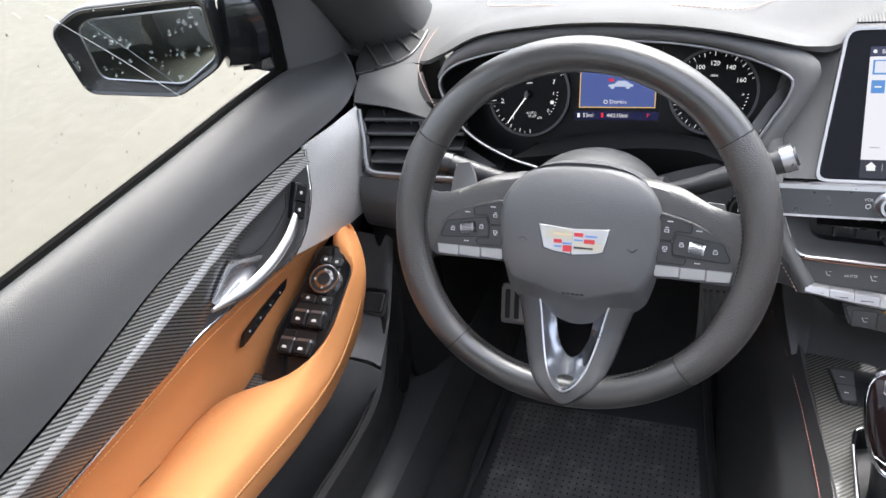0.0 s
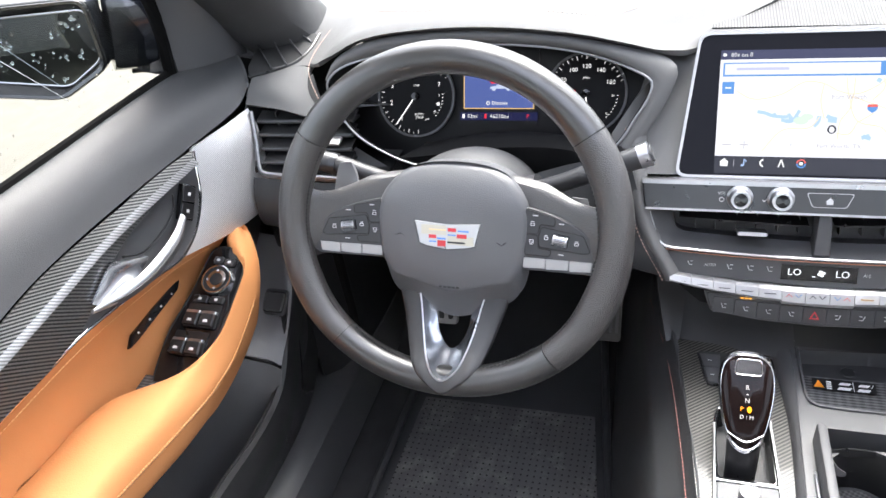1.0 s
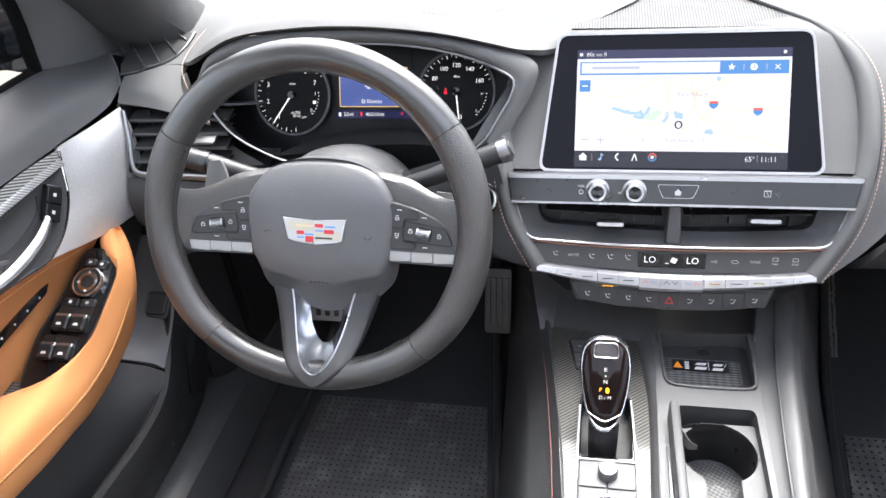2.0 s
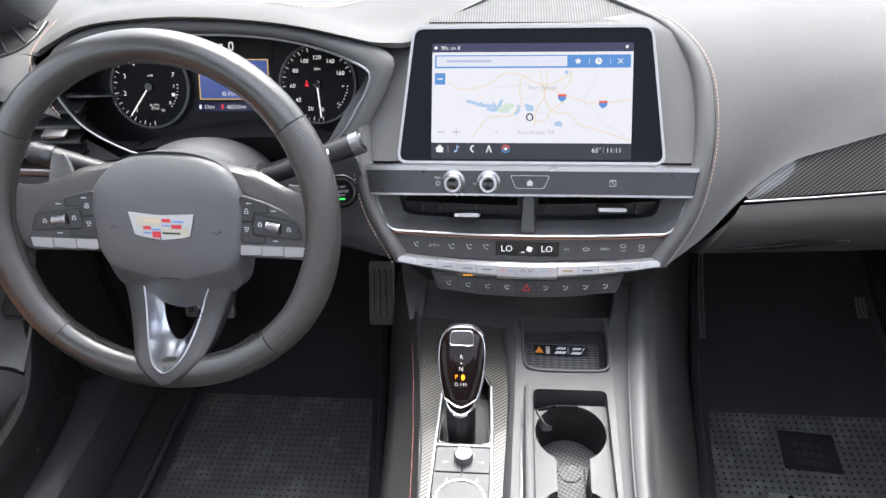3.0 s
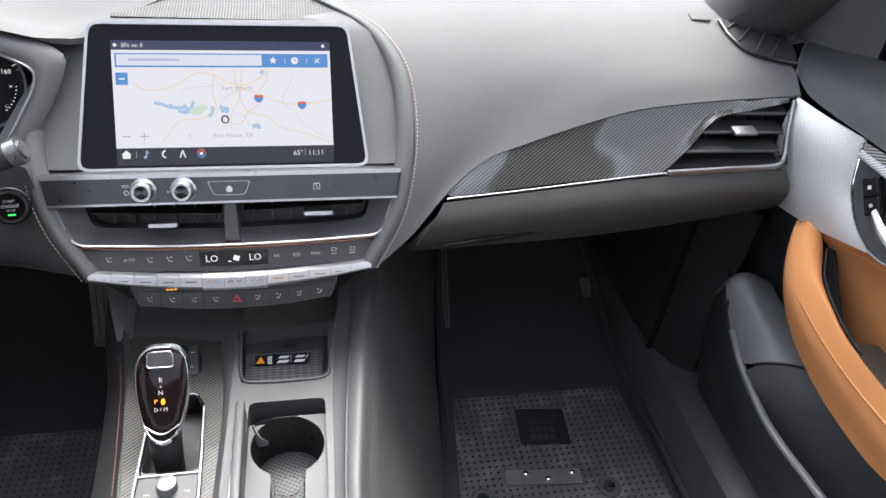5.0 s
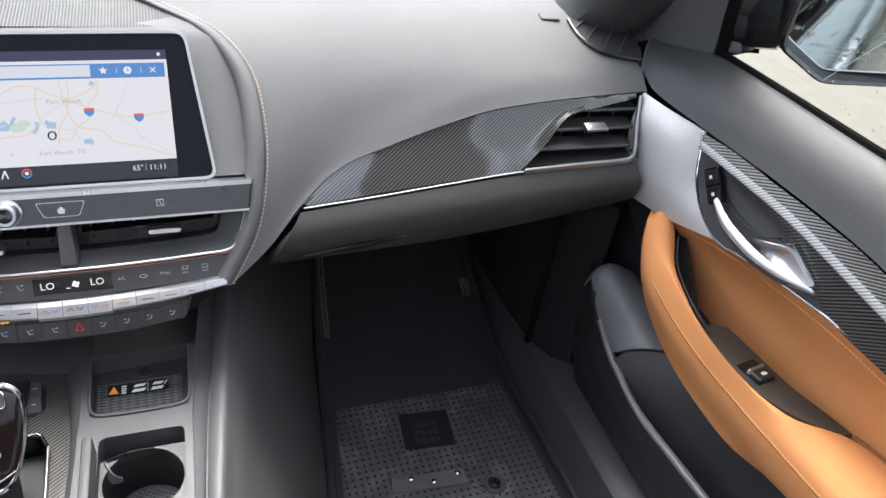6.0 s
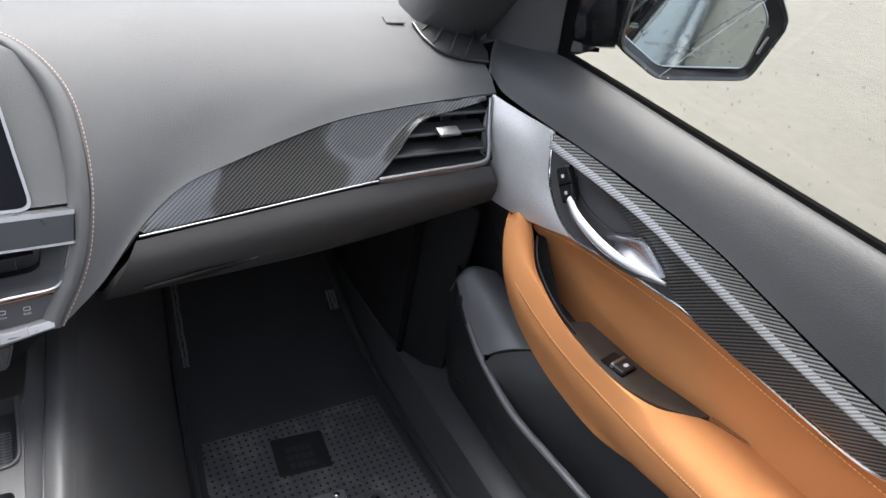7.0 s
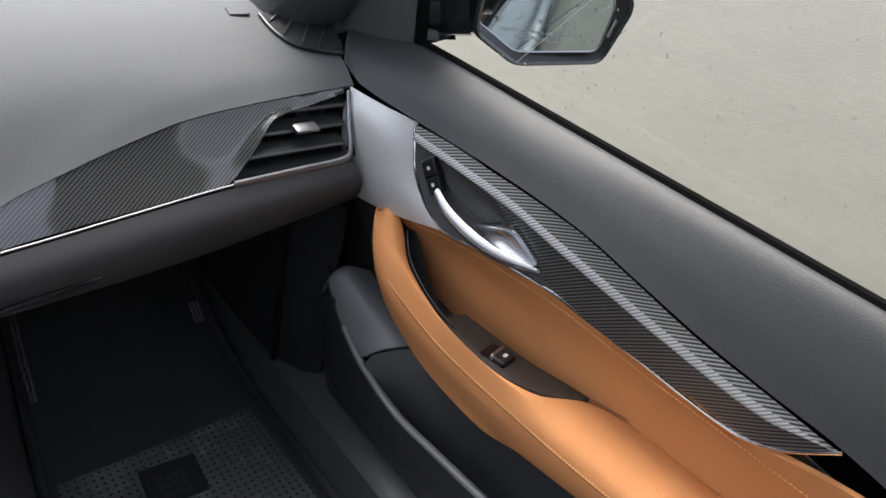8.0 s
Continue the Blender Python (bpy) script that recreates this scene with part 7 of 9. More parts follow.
# lower spoke: a leather-wrapped V with a bright inner channel round an opening
both = lambda pts: [(-x, y, z) for x, y, z in pts] + list(reversed(pts[:-1]))
VO = both([(0.0640, -0.058, -0.034), (0.0560, -0.085, -0.028), (0.0490, -0.108, -0.019), (0.0410, -0.132, -0.004), (0.0330, -0.146, 0.010), (0.0190, -0.1585, 0.0165), (0.0, -0.1690, 0.0185)])
VM = both([(0.0390, -0.062, -0.030), (0.0330, -0.084, -0.022), (0.0290, -0.103, -0.014), (0.0240, -0.122, -0.003), (0.0180, -0.138, 0.008), (0.0100, -0.1485, 0.0165), (0.0, -0.1535, 0.0195)])
VI = both([(0.0240, -0.062, -0.042), (0.0215, -0.084, -0.037), (0.0185, -0.100, -0.032), (0.0150, -0.115, -0.028), (0.0095, -0.126, -0.025), (0.0045, -0.1310, -0.023), (0.0, -0.1325, -0.022)])
SPOKE_PLASTIC = material("spoke_plastic", (0.034, 0.034, 0.035), 0.46, grain=0.3, gscale=1200)
CHANNEL_METAL = material("polished_channel_metal", (0.58, 0.61, 0.66), 0.20, metal=0.95, var=0.03)
VB = [(x, y, z - 0.022) for x, y, z in VO]
part("lower_spoke", loft([VB, VO, [(x * 0.88, y * 0.985, z + 0.0030) for x, y, z in VO], VM], 48, 14), SPOKE_PLASTIC, wheel, "grey lower spoke", local=True, solid=0.002)
part("bright_channel", loft([VM, [(0.55 * a[0] + 0.45 * b[0], 0.55 * a[1] + 0.45 * b[1], 0.45 * a[2] + 0.55 * b[2]) for a, b in zip(VM, VI)], VI], 48, 10), CHANNEL_METAL, wheel, "polished metal channel", local=True, solid=0.0015)
part("channel_edge", tube(VM, 0.0010, 8, 60), SATIN_METAL, wheel, local=True)
# hub, spokes and thumb controls sit a little below the rim's plane
for ob in wheel.children:
    if ob.name.split(".")[0] in ("airbag_cover", "emblem", "spoke", "control_pod"):
        ob.location, ob.rotation_euler = (0.003, 0.0, 0.0), (0, 0, radians(-1.2))

# ---- footwells ----
def dotted(name, base, pitch, r):
    """Rubber with a grid of small dark holes."""
    ma = material(name, base, 0.55, grain=0.25, gscale=900, var=0.35, vscale=10)
    n, l = ma.node_tree.nodes, ma.node_tree.links
    b = n["Principled BSDF"]
    co = n.new("ShaderNodeTexCoord")
    sc = n.new("ShaderNodeVectorMath")
    sc.operation = "SCALE"
    sc.inputs["Scale"].default_value = 1 / pitch
    fr = n.new("ShaderNodeVectorMath")
    fr.operation = "FRACTION"
    sb = n.new("ShaderNodeVectorMath")
    sb.operation = "SUBTRACT"
    sb.inputs[1].default_value = (0.5, 0.5, 0)
    fl = n.new("ShaderNodeVectorMath")
    fl.operation = "MULTIPLY"
    fl.inputs[1].default_value = (1, 1, 0)
    ln = n.new("ShaderNodeVectorMath")
    ln.operation = "LENGTH"
    l.new(co.outputs["Object"], sc.inputs[0])
    l.new(sc.outputs[0], fr.inputs[0])
    l.new(fr.outputs[0], sb.inputs[0])
    l.new(sb.outputs[0], fl.inputs[0])
    l.new(fl.outputs[0], ln.inputs[0])
    lt = n.new("ShaderNodeMapRange")
    lt.inputs["From Min"].default_value, lt.inputs["From Max"].default_value = r * 0.8, r * 1.2
    l.new(ln.outputs["Value"], lt.inputs["Value"])
    old = b.inputs["Base Color"].links[0].from_socket
    dust = n.new("ShaderNodeTexNoise")
    dust.inputs["Scale"].default_value, dust.inputs["Detail"].default_value, dust.inputs["Roughness"].default_value = 16.0, 12.0, 0.75
    l.new(co.outputs["Object"], dust.inputs["Vector"])
    dr = n.new("ShaderNodeMapRange")
    dr.inputs["From Min"].default_value, dr.inputs["From Max"].default_value, dr.inputs["To Max"].default_value = 0.50, 0.68, 0.9
    l.new(dust.outputs["Fac"], dr.inputs["Value"])
    dm = n.new("ShaderNodeMix")
    dm.data_type = "RGBA"
    dm.inputs["B"].default_value = (0.20, 0.198, 0.19, 1)
    l.new(dr.outputs["Result"], dm.inputs["Factor"])
    l.new(old, dm.inputs["A"])
    old = dm.outputs["Result"]
    mix = n.new("ShaderNodeMix")
    mix.data_type = "RGBA"
    mix.inputs["A"].default_value = (0.002, 0.002, 0.002, 1)
    l.new(lt.outputs["Result"], mix.inputs["Factor"])
    l.new(old, mix.inputs["B"])
    l.new(mix.outputs["Result"], b.inputs["Base Color"])
    bp = n.new("ShaderNodeBump")
    bp.inputs["Strength"].default_value, bp.inputs["Distance"].default_value = 0.8, 0.001
    l.new(lt.outputs["Result"], bp.inputs["Height"])
    l.new(bp.outputs["Normal"], b.inputs["Normal"])
    return ma


# darker than the dotted field: the deep footwell's shade is in the colour
MAT_RUBBER = material("shaded_mat_rubber", (0.038, 0.039, 0.042), 0.45, grain=0.25, gscale=1200, var=0.3, vscale=14)
DOTS = dotted("dotted_mat_rubber", (0.082, 0.084, 0.089), 0.0112, 0.19)
DOTS_FINE = dotted("fine_dotted_mat_rubber", (0.084, 0.084, 0.087), 0.0105, 0.16)


def floor_mat(s, name_label, dots, shift=0.0):
    f = lambda pts: [(s * (x - shift), y, z) for x, y, z in pts]
    m = thing("floor_mat", (s * 0.44, -0.1, 0.315), name_label, "floor mat", "floor mats")
    part("tray", loft([f([(0.335, 0.42, 0.445), (0.62, 0.42, 0.445)]), f([(0.315, 0.26, 0.365), (0.625, 0.26, 0.365)]), f([(0.300, 0.13, 0.328), (0.628, 0.13, 0.328)]), f([(0.285, 0.0, 0.322), (0.632, 0.0, 0.322)]), f([(0.25, -0.25, 0.322), (0.635, -0.25, 0.322)]), f([(0.23, -0.5, 0.322), (0.635, -0.5, 0.322)])], 8, 30), MAT_RUBBER, m, "rubber tray darkened for the footwell's shade", solid=0.004)
    part("ribbed_field", loft([f([(0.312, 0.090, 0.3288), (0.608, 0.090, 0.3288)]), f([(0.303, 0.02, 0.3262), (0.612, 0.02, 0.3262)]), f([(0.283, -0.15, 0.3258), (0.615, -0.15, 0.3258)]), f([(0.248, -0.5, 0.3258), (0.618, -0.5, 0.3258)])], 8, 14), dots, m, "dotted rubber field", solid=0.004)
    for path in ([(0.334, 0.43, 0.452), (0.313, 0.26, 0.372), (0.298, 0.13, 0.336), (0.283, 0.0, 0.332), (0.248, -0.25, 0.332), (0.23, -0.5, 0.332)], [(0.622, 0.43, 0.452), (0.627, 0.26, 0.372), (0.630, 0.13, 0.336), (0.634, 0.0, 0.332), (0.637, -0.5, 0.332)], [(0.334, 0.43, 0.452), (0.48, 0.435, 0.454), (0.622, 0.43, 0.452)]):
        part("raised_edge", tube(f(path), 0.007, 8, 30), MAT_RUBBER, m)
    return m


pm = floor_mat(1, "black rubber passenger floor mat with dotted field and metal plate", DOTS)
PAD = plane_at((0.4500, 0.0190, 0.3266), (1, -0.10, 0), (0, 1, 0))
logo = part("logo_pad", slab(rounded(rect(-0.042, -0.037, 0.042, 0.037), 0.004), 0.0012, PAD, 0.0005), KICK_PLASTIC, pm, "square dark rubber pad")
for i in range(4):
    for j in range(3):
        part("pad_mark", slab(rect(-0.022 + 0.011 * i, -0.028 + 0.016 * j, -0.014 + 0.011 * i, -0.017 + 0.016 * j), 0.0006, PAD @ pose(0, 0, 0.0012)), MAT_RUBBER, logo)
PL = plane_at((0.4245, -0.079, 0.3266), (1, -0.085, 0), (0, 1, 0))
metal = part("metal_plate", slab(rounded(rect(-0.060, -0.0135, 0.060, 0.0135), 0.003), 0.003, PL, 0.0008), material("grey_metal_plate", (0.30, 0.30, 0.31), 0.35, metal=0.7, var=0.1), pm, "grey metal badge plate")
for x, y in ((-0.028, 0.006), (0.006, -0.004), (0.046, 0.006)):
    part("rivet", lathe([(0.0050, 0), (0.0042, 0.0028), (0.0020, 0.0040), (0.0002, 0.0042)], (0, 0, 0), sides=16), CHROME, metal, "domed rivet", local=True).matrix_basis = pm.matrix_world.inverted() @ PL @ pose(x, y, 0.003)
for x in (0.322, 0.5225):
    part("clip_ring", lathe([(0.0190, 0), (0.0185, 0.003), (0.0150, 0.0045), (0.0110, 0.0035), (0.0105, -0.002)], (x, -0.107, 0.3262), sides=32), RUBBER, pm, "round mat fastener")
    part("clip_knob", lathe([(0.0085, 0), (0.0080, 0.005), (0.0050, 0.0058), (0.0045, 0.004), (0.0002, 0.004)], (x, -0.107, 0.3245), sides=20), SATIN_BLACK, pm)
for path in ([(0.322, 0.235, 0.358), (0.327, 0.30, 0.388), (0.334, 0.37, 0.420), (0.340, 0.43, 0.452)], [(0.607, 0.275, 0.378), (0.608, 0.31, 0.393)]):
    rng = random.Random(3)
    bumps = []
    for q in curve(path, 46 if len(path) > 2 else 12):
        for k in range(3):
            bumps.append(box(q[0] + (k - 1) * 0.0065 + rng.uniform(-0.001, 0.001), q[1], q[2] + 0.002, 0.0045, 0.0032, 0.005, 0.0012, seg=1))
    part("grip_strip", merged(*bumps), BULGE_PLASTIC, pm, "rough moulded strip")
dm = floor_mat(-1, "worn black rubber driver's floor mat with dotted field", DOTS_FINE, 0.062)


def pedal(name, label, at, w, h, ma, slots):
    p = thing(name, at, label, "pedal")
    m = Matrix.Translation(at) @ pose(0, 0, 0, 62, 0, 0)
    part("pedal_plate", slab(rounded(rect(-w / 2, -h / 2, w / 2, h / 2), 0.008), 0.008, m, 0.002), ma, p)
    k = w / (2 * slots + 1)
    for i in range(slots):
        x = -w / 2 + k * (2 * i + 1.5)
        part("rubber_rib", slab(rounded(rect(x - k * 0.5, -h * 0.36, x + k * 0.5, h * 0.36), k * 0.3), 0.0035, m @ pose(0, 0, 0.0075), 0.001), RUBBER, p)
    part("arm", tube([m @ Vector((0, h * 0.3, -0.004)), m @ Vector((0, h * 0.7, -0.02)), m @ Vector((0, h * 0.7 + 0.14, -0.03))], 0.008, 8, 10), HARD_PLASTIC, p)
    return p


pedal("brake_pedal", "metal brake pedal with rubber ribs", (-0.545, 0.200, 0.456), 0.092, 0.072, SATIN_METAL, 5)
pedal("accelerator_pedal", "black accelerator pedal with upright ribs", (-0.240, 0.220, 0.460), 0.046, 0.116, SATIN_BLACK, 4)

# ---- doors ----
# darker than the bulge above: the wall's shade is in the colour
POCKET_PLASTIC = material("shaded_pocket_plastic", (0.026, 0.026, 0.027), 0.36, grain=0.25, gscale=1100)
ROOT_METAL = material("bright_root_metal", (0.62, 0.63, 0.66), 0.20, metal=0.9, rvar=0.03)
HANDLE_METAL = material("satin_handle_metal", (0.42, 0.42, 0.43), 0.36, metal=0.85, var=0.05)


def door(s):
    """A front door from inside; s = 1 right, -1 left."""
    f = lambda pts: [(s * x, y, z) for x, y, z in pts]
    d = thing("car_door", (s * 0.74, -0.4, 0.42), "closed passenger door with tan leather armrest, carbon trim and aluminium inlay" if s > 0 else "closed driver's door with tan leather armrest, carbon trim and window switches", "car door", "front doors")
    UP3 = [(0.693, 0.048, 0.938), (0.693, 0.020, 0.926), (0.704, -0.084, 0.921), (0.710, -0.205, 0.9225), (0.716, -0.340, 0.9175), (0.718, -0.412, 0.906), (0.722, -0.485, 0.893), (0.726, -0.554, 0.8855), (0.731, -0.62, 0.879), (0.738, -0.80, 0.84), (0.745, -0.92, 0.81)]
    part("upper_pad", loft([
        f([(0.776, 0.12, 0.966), (0.774, -0.02, 0.972), (0.780, -0.25, 0.972), (0.788, -0.58, 0.972), (0.795, -0.92, 0.972)]),
        f([(0.757, 0.12, 0.968), (0.757, -0.02, 0.979), (0.764, -0.25, 0.979), (0.774, -0.58, 0.979), (0.782, -0.92, 0.979)]),
        f([(0.737, 0.105, 0.964), (0.740, -0.03, 0.972), (0.748, -0.25, 0.973), (0.760, -0.58, 0.970), (0.77, -0.92, 0.965)]),
        f([(0.710, 0.075, 0.954), (0.716, -0.05, 0.950), (0.728, -0.25, 0.955), (0.740, -0.50, 0.940), (0.752, -0.92, 0.89)]),
        f(UP3)], 60, 30), BLACK_LEATHER, d, "black grained leather upper door", solid=0.005)
    part("front_cap", loft([f([(0.693, 0.048, 0.938), (0.710, 0.075, 0.954), (0.737, 0.105, 0.964), (0.757, 0.12, 0.968)]), f([(0.70, 0.06, 0.90), (0.72, 0.085, 0.90), (0.745, 0.11, 0.90), (0.765, 0.13, 0.90)])], 10, 0), SOFT_PLASTIC, d, solid=0.003)
    part("window_seal", tube(f([(0.764, 0.02, 0.978), (0.766, -0.02, 0.979), (0.772, -0.25, 0.979), (0.781, -0.58, 0.979), (0.788, -0.92, 0.979)]), 0.0058, 8, 30), SEAL, d, "black rubber window seal")
    part("outer_seal", tube(f([(0.794, 0.05, 0.964), (0.796, -0.02, 0.965), (0.800, -0.25, 0.965), (0.806, -0.58, 0.965), (0.81, -0.92, 0.965)]), 0.0045, 8, 30), SEAL, d, "black outer window strip")
    part("belt_strip", tube(f([(0.806, 0.05, 0.962), (0.808, -0.25, 0.962), (0.814, -0.58, 0.962), (0.818, -0.92, 0.963), (0.812, -2.2, 0.972)]), 0.0036, 8, 40), SOFT_PLASTIC, d, "thin grey strip under the window")
    part("window_post", tube(f([(0.765, 0.000, 0.975), (0.750, -0.010, 1.06), (0.735, -0.05, 1.13), (0.69, -0.19, 1.29)]), 0.008, 8, 20), SEAL, d, "black window frame")
    part("mirror_cover", loft([f([(0.756, 0.004, 0.974), (0.748, -0.004, 1.04), (0.735, -0.03, 1.11)]), f([(0.746, 0.030, 0.972), (0.736, 0.022, 1.03), (0.725, -0.01, 1.11)]), f([(0.733, 0.085, 0.962), (0.726, 0.065, 1.01), (0.715, 0.02, 1.10)]), f([(0.728, 0.125, 0.955), (0.724, 0.105, 1.0), (0.708, 0.04, 1.10)])], 12, 12), SOFT_PLASTIC, d, "black mirror corner cover", solid=0.004)
    part("inlay", loft([f([(0.684, 0.022, 0.9205), (0.690, -0.03, 0.9205), (0.7015, -0.087, 0.9195)]), f([(0.672, 0.014, 0.900), (0.682, -0.04, 0.897), (0.700, -0.095, 0.892)]), f([(0.668, 0.004, 0.85), (0.678, -0.05, 0.850), (0.699, -0.113, 0.852)]),
                        f([(0.671, -0.006, 0.812), (0.681, -0.065, 0.818), (0.698, -0.142, 0.831)]), f([(0.677, -0.014, 0.790), (0.686, -0.078, 0.797), (0.698, -0.172, 0.821)])], 24, 20), ALUMINIUM, d, "etched aluminium inlay", solid=0.005)
    CT = [(0.7015, -0.088, 0.918), (0.704, -0.139, 0.9215), (0.7075, -0.205, 0.9205), (0.711, -0.270, 0.9195), (0.714, -0.340, 0.9155), (0.716, -0.412, 0.904), (0.720, -0.485, 0.891), (0.724, -0.554, 0.884), (0.7285, -0.618, 0.877)]
    CREASE = [(0.6965, -0.096, 0.912), (0.699, -0.159, 0.9115), (0.704, -0.252, 0.908), (0.708, -0.339, 0.8965), (0.710, -0.405, 0.889), (0.713, -0.470, 0.882), (0.718, -0.544, 0.876), (0.7275, -0.617, 0.876)]
    CB = [(0.6995, -0.094, 0.899), (0.703, -0.159, 0.8975), (0.706, -0.216, 0.891), (0.708, -0.254, 0.880), (0.709, -0.283, 0.865), (0.711, -0.313, 0.848), (0.712, -0.338, 0.8375), (0.715, -0.436, 0.835), (0.719, -0.503, 0.8355), (0.722, -0.550, 0.834), (0.7235, -0.576, 0.842), (0.7275, -0.619, 0.875)]
    def at_y(pts, n=90):
        # samples of a rail at even steps along the car, so that the columns stand upright
        c = curve(pts, 300)
        y = np.linspace(c[0, 1], c[-1, 1], n)
        return np.array([np.interp(-y, -c[:, 1], c[:, k]) for k in range(3)]).T

    crease = at_y(CREASE)
    near = lambda dx, dz: crease + np.array((dx, 0, dz)) * np.clip((CREASE[-1][1] - crease[:, 1:2]) / -0.05, 0, 1)
    low_edge, bevel_edge = at_y(CB), near(-0.0038, -0.0080)
    rows = [at_y(CT), near(0.0010, 0.0020), near(-0.0002, 0.0), near(-0.0006, -0.0008), near(-0.0034, -0.0060), bevel_edge, bevel_edge * 0.6 + low_edge * 0.4, low_edge]
    carbon = part("carbon_trim", grid_bm(np.array(rows[5:]) * np.array((s, 1, 1))), CARBON_DOOR, d, "gloss carbon fibre door trim", solid=0.004, angle=60)
    part("bevel", grid_bm(np.array(rows[2:6]) * np.array((s, 1, 1))), CARBON_BEVEL, carbon, "bevel along the crease with a painted sheen", solid=0.004, angle=60)
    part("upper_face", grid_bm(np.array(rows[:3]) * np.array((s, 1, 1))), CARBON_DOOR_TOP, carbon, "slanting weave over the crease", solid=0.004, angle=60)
    LINE = [(0.7000, -0.088, 0.917), (0.6985, -0.096, 0.895), (0.6975, -0.105, 0.868), (0.6975, -0.122, 0.846), (0.6975, -0.142, 0.831), (0.6985, -0.170, 0.8215), (0.702, -0.215, 0.827), (0.707, -0.275, 0.8345), (0.712, -0.336, 0.8385), (0.717, -0.42, 0.834), (0.722, -0.550, 0.8325), (0.7245, -0.582, 0.845), (0.7285, -0.621, 0.878)]
    part("bright_line", tube(f(LINE), 0.0017, 8, 110), CHROME, d, "thin bright trim line")
    # handle bowl between inlay and carbon
    BZ = [f([(0.6995, -0.094, 0.900), (0.703, -0.159, 0.8985), (0.706, -0.216, 0.892), (0.708, -0.254, 0.881), (0.713, -0.313, 0.848), (0.716, -0.338, 0.8380)]),
          f([(0.6985, -0.099, 0.884), (0.707, -0.155, 0.886), (0.719, -0.205, 0.880), (0.718, -0.250, 0.869), (0.714, -0.308, 0.846), (0.7160, -0.3385, 0.8375)]),
          f([(0.6985, -0.112, 0.860), (0.705, -0.155, 0.862), (0.716, -0.200, 0.857), (0.714, -0.250, 0.850), (0.713, -0.300, 0.8425), (0.7160, -0.3385, 0.8375)]),
          f([(0.6985, -0.135, 0.835), (0.7000, -0.165, 0.8225), (0.7030, -0.215, 0.8275), (0.7060, -0.260, 0.833), (0.711, -0.300, 0.8370), (0.7160, -0.338, 0.8375)])]
    part("handle_bowl", loft(BZ, 40, 16), GREY_PLASTIC, d, "charcoal handle bowl", solid=0.003)
    part("bowl_edge", tube(f([(0.7045, -0.143, 0.890), (0.7050, -0.148, 0.876), (0.7060, -0.160, 0.867), (0.7085, -0.188, 0.858), (0.7090, -0.220, 0.860), (0.7075, -0.243, 0.874)]), 0.0013, 6, 30), SATIN_BLACK, d)
    part("handle", loft([f([(0.694, -0.153, 0.8705), (0.689, -0.178, 0.8640), (0.687, -0.206, 0.8600), (0.688, -0.236, 0.8570), (0.693, -0.272, 0.8560), (0.703, -0.309, 0.8575)]), f([(0.689, -0.153, 0.8665), (0.683, -0.179, 0.8580), (0.681, -0.207, 0.8535), (0.682, -0.238, 0.8510), (0.689, -0.274, 0.8510), (0.702, -0.311, 0.8555)]),
                         f([(0.690, -0.155, 0.8610), (0.685, -0.182, 0.8490), (0.684, -0.212, 0.8440), (0.686, -0.243, 0.8425), (0.693, -0.279, 0.8450), (0.703, -0.312, 0.8535)]), f([(0.696, -0.154, 0.8640), (0.693, -0.181, 0.8545), (0.693, -0.210, 0.8500), (0.695, -0.241, 0.8480), (0.700, -0.277, 0.8490), (0.706, -0.311, 0.8550)])], 40, 20, closed=True, caps=True), HANDLE_METAL, d, "satin chrome door handle")
    part("grip_face", loft([f([(0.6882, -0.1545, 0.8655), (0.6820, -0.180, 0.8565), (0.6800, -0.208, 0.8518), (0.6812, -0.239, 0.8492), (0.6885, -0.275, 0.8500), (0.6995, -0.304, 0.8545)]), f([(0.6892, -0.1555, 0.8600), (0.6840, -0.182, 0.8480), (0.6830, -0.212, 0.8430), (0.6850, -0.243, 0.8415), (0.6922, -0.279, 0.8440), (0.7005, -0.305, 0.8530)])], 30, 6), GREY_PLASTIC, d, "charcoal underside of the handle", solid=0.0008)
    part("handle_root", loft([f([(0.7150, -0.217, 0.8550), (0.7130, -0.241, 0.8685), (0.7060, -0.264, 0.8835)]), f([(0.7040, -0.214, 0.8540), (0.7035, -0.240, 0.8680), (0.7015, -0.264, 0.8830)]), f([(0.7030, -0.230, 0.8480), (0.7060, -0.253, 0.8615), (0.7015, -0.277, 0.8780)]),
                             f([(0.7010, -0.258, 0.8470), (0.7060, -0.271, 0.8565), (0.7030, -0.291, 0.8700)]), f([(0.7045, -0.300, 0.8525), (0.7055, -0.302, 0.8560), (0.7050, -0.306, 0.8610)])], 16, 24), ROOT_METAL, d, "polished handle root", solid=0.002)
    pl = plane_at((s * 0.6975, -0.1360, 0.8760), (0, -0.77 * s, 0.64 * s), (0, 0.64, 0.77))
    lock = part("lock_keys", slab(rounded(rect(-0.0100, -0.0215, 0.0150, 0.0205), 0.003), 0.006, pl @ pose(0, 0, -0.003), 0.0008), PIANO_BLACK, d, "black lock keys")
    for k in (-1, 1):
        part("lock_key", slab(rounded(rect(-0.0085, -0.0005 + k * 0.010 - 0.0088, 0.0130, -0.0005 + k * 0.010 + 0.0088), 0.002), 0.0012, pl @ pose(0, 0, 0.003), 0.0004), SATIN_BLACK, lock)
        part("lock_mark", slab(rect(-0.0005, k * 0.010 - 0.0025, 0.0045, k * 0.010 + 0.0015), 0.0002, pl @ pose(0, 0, 0.0042)), WHITE_PRINT, lock)
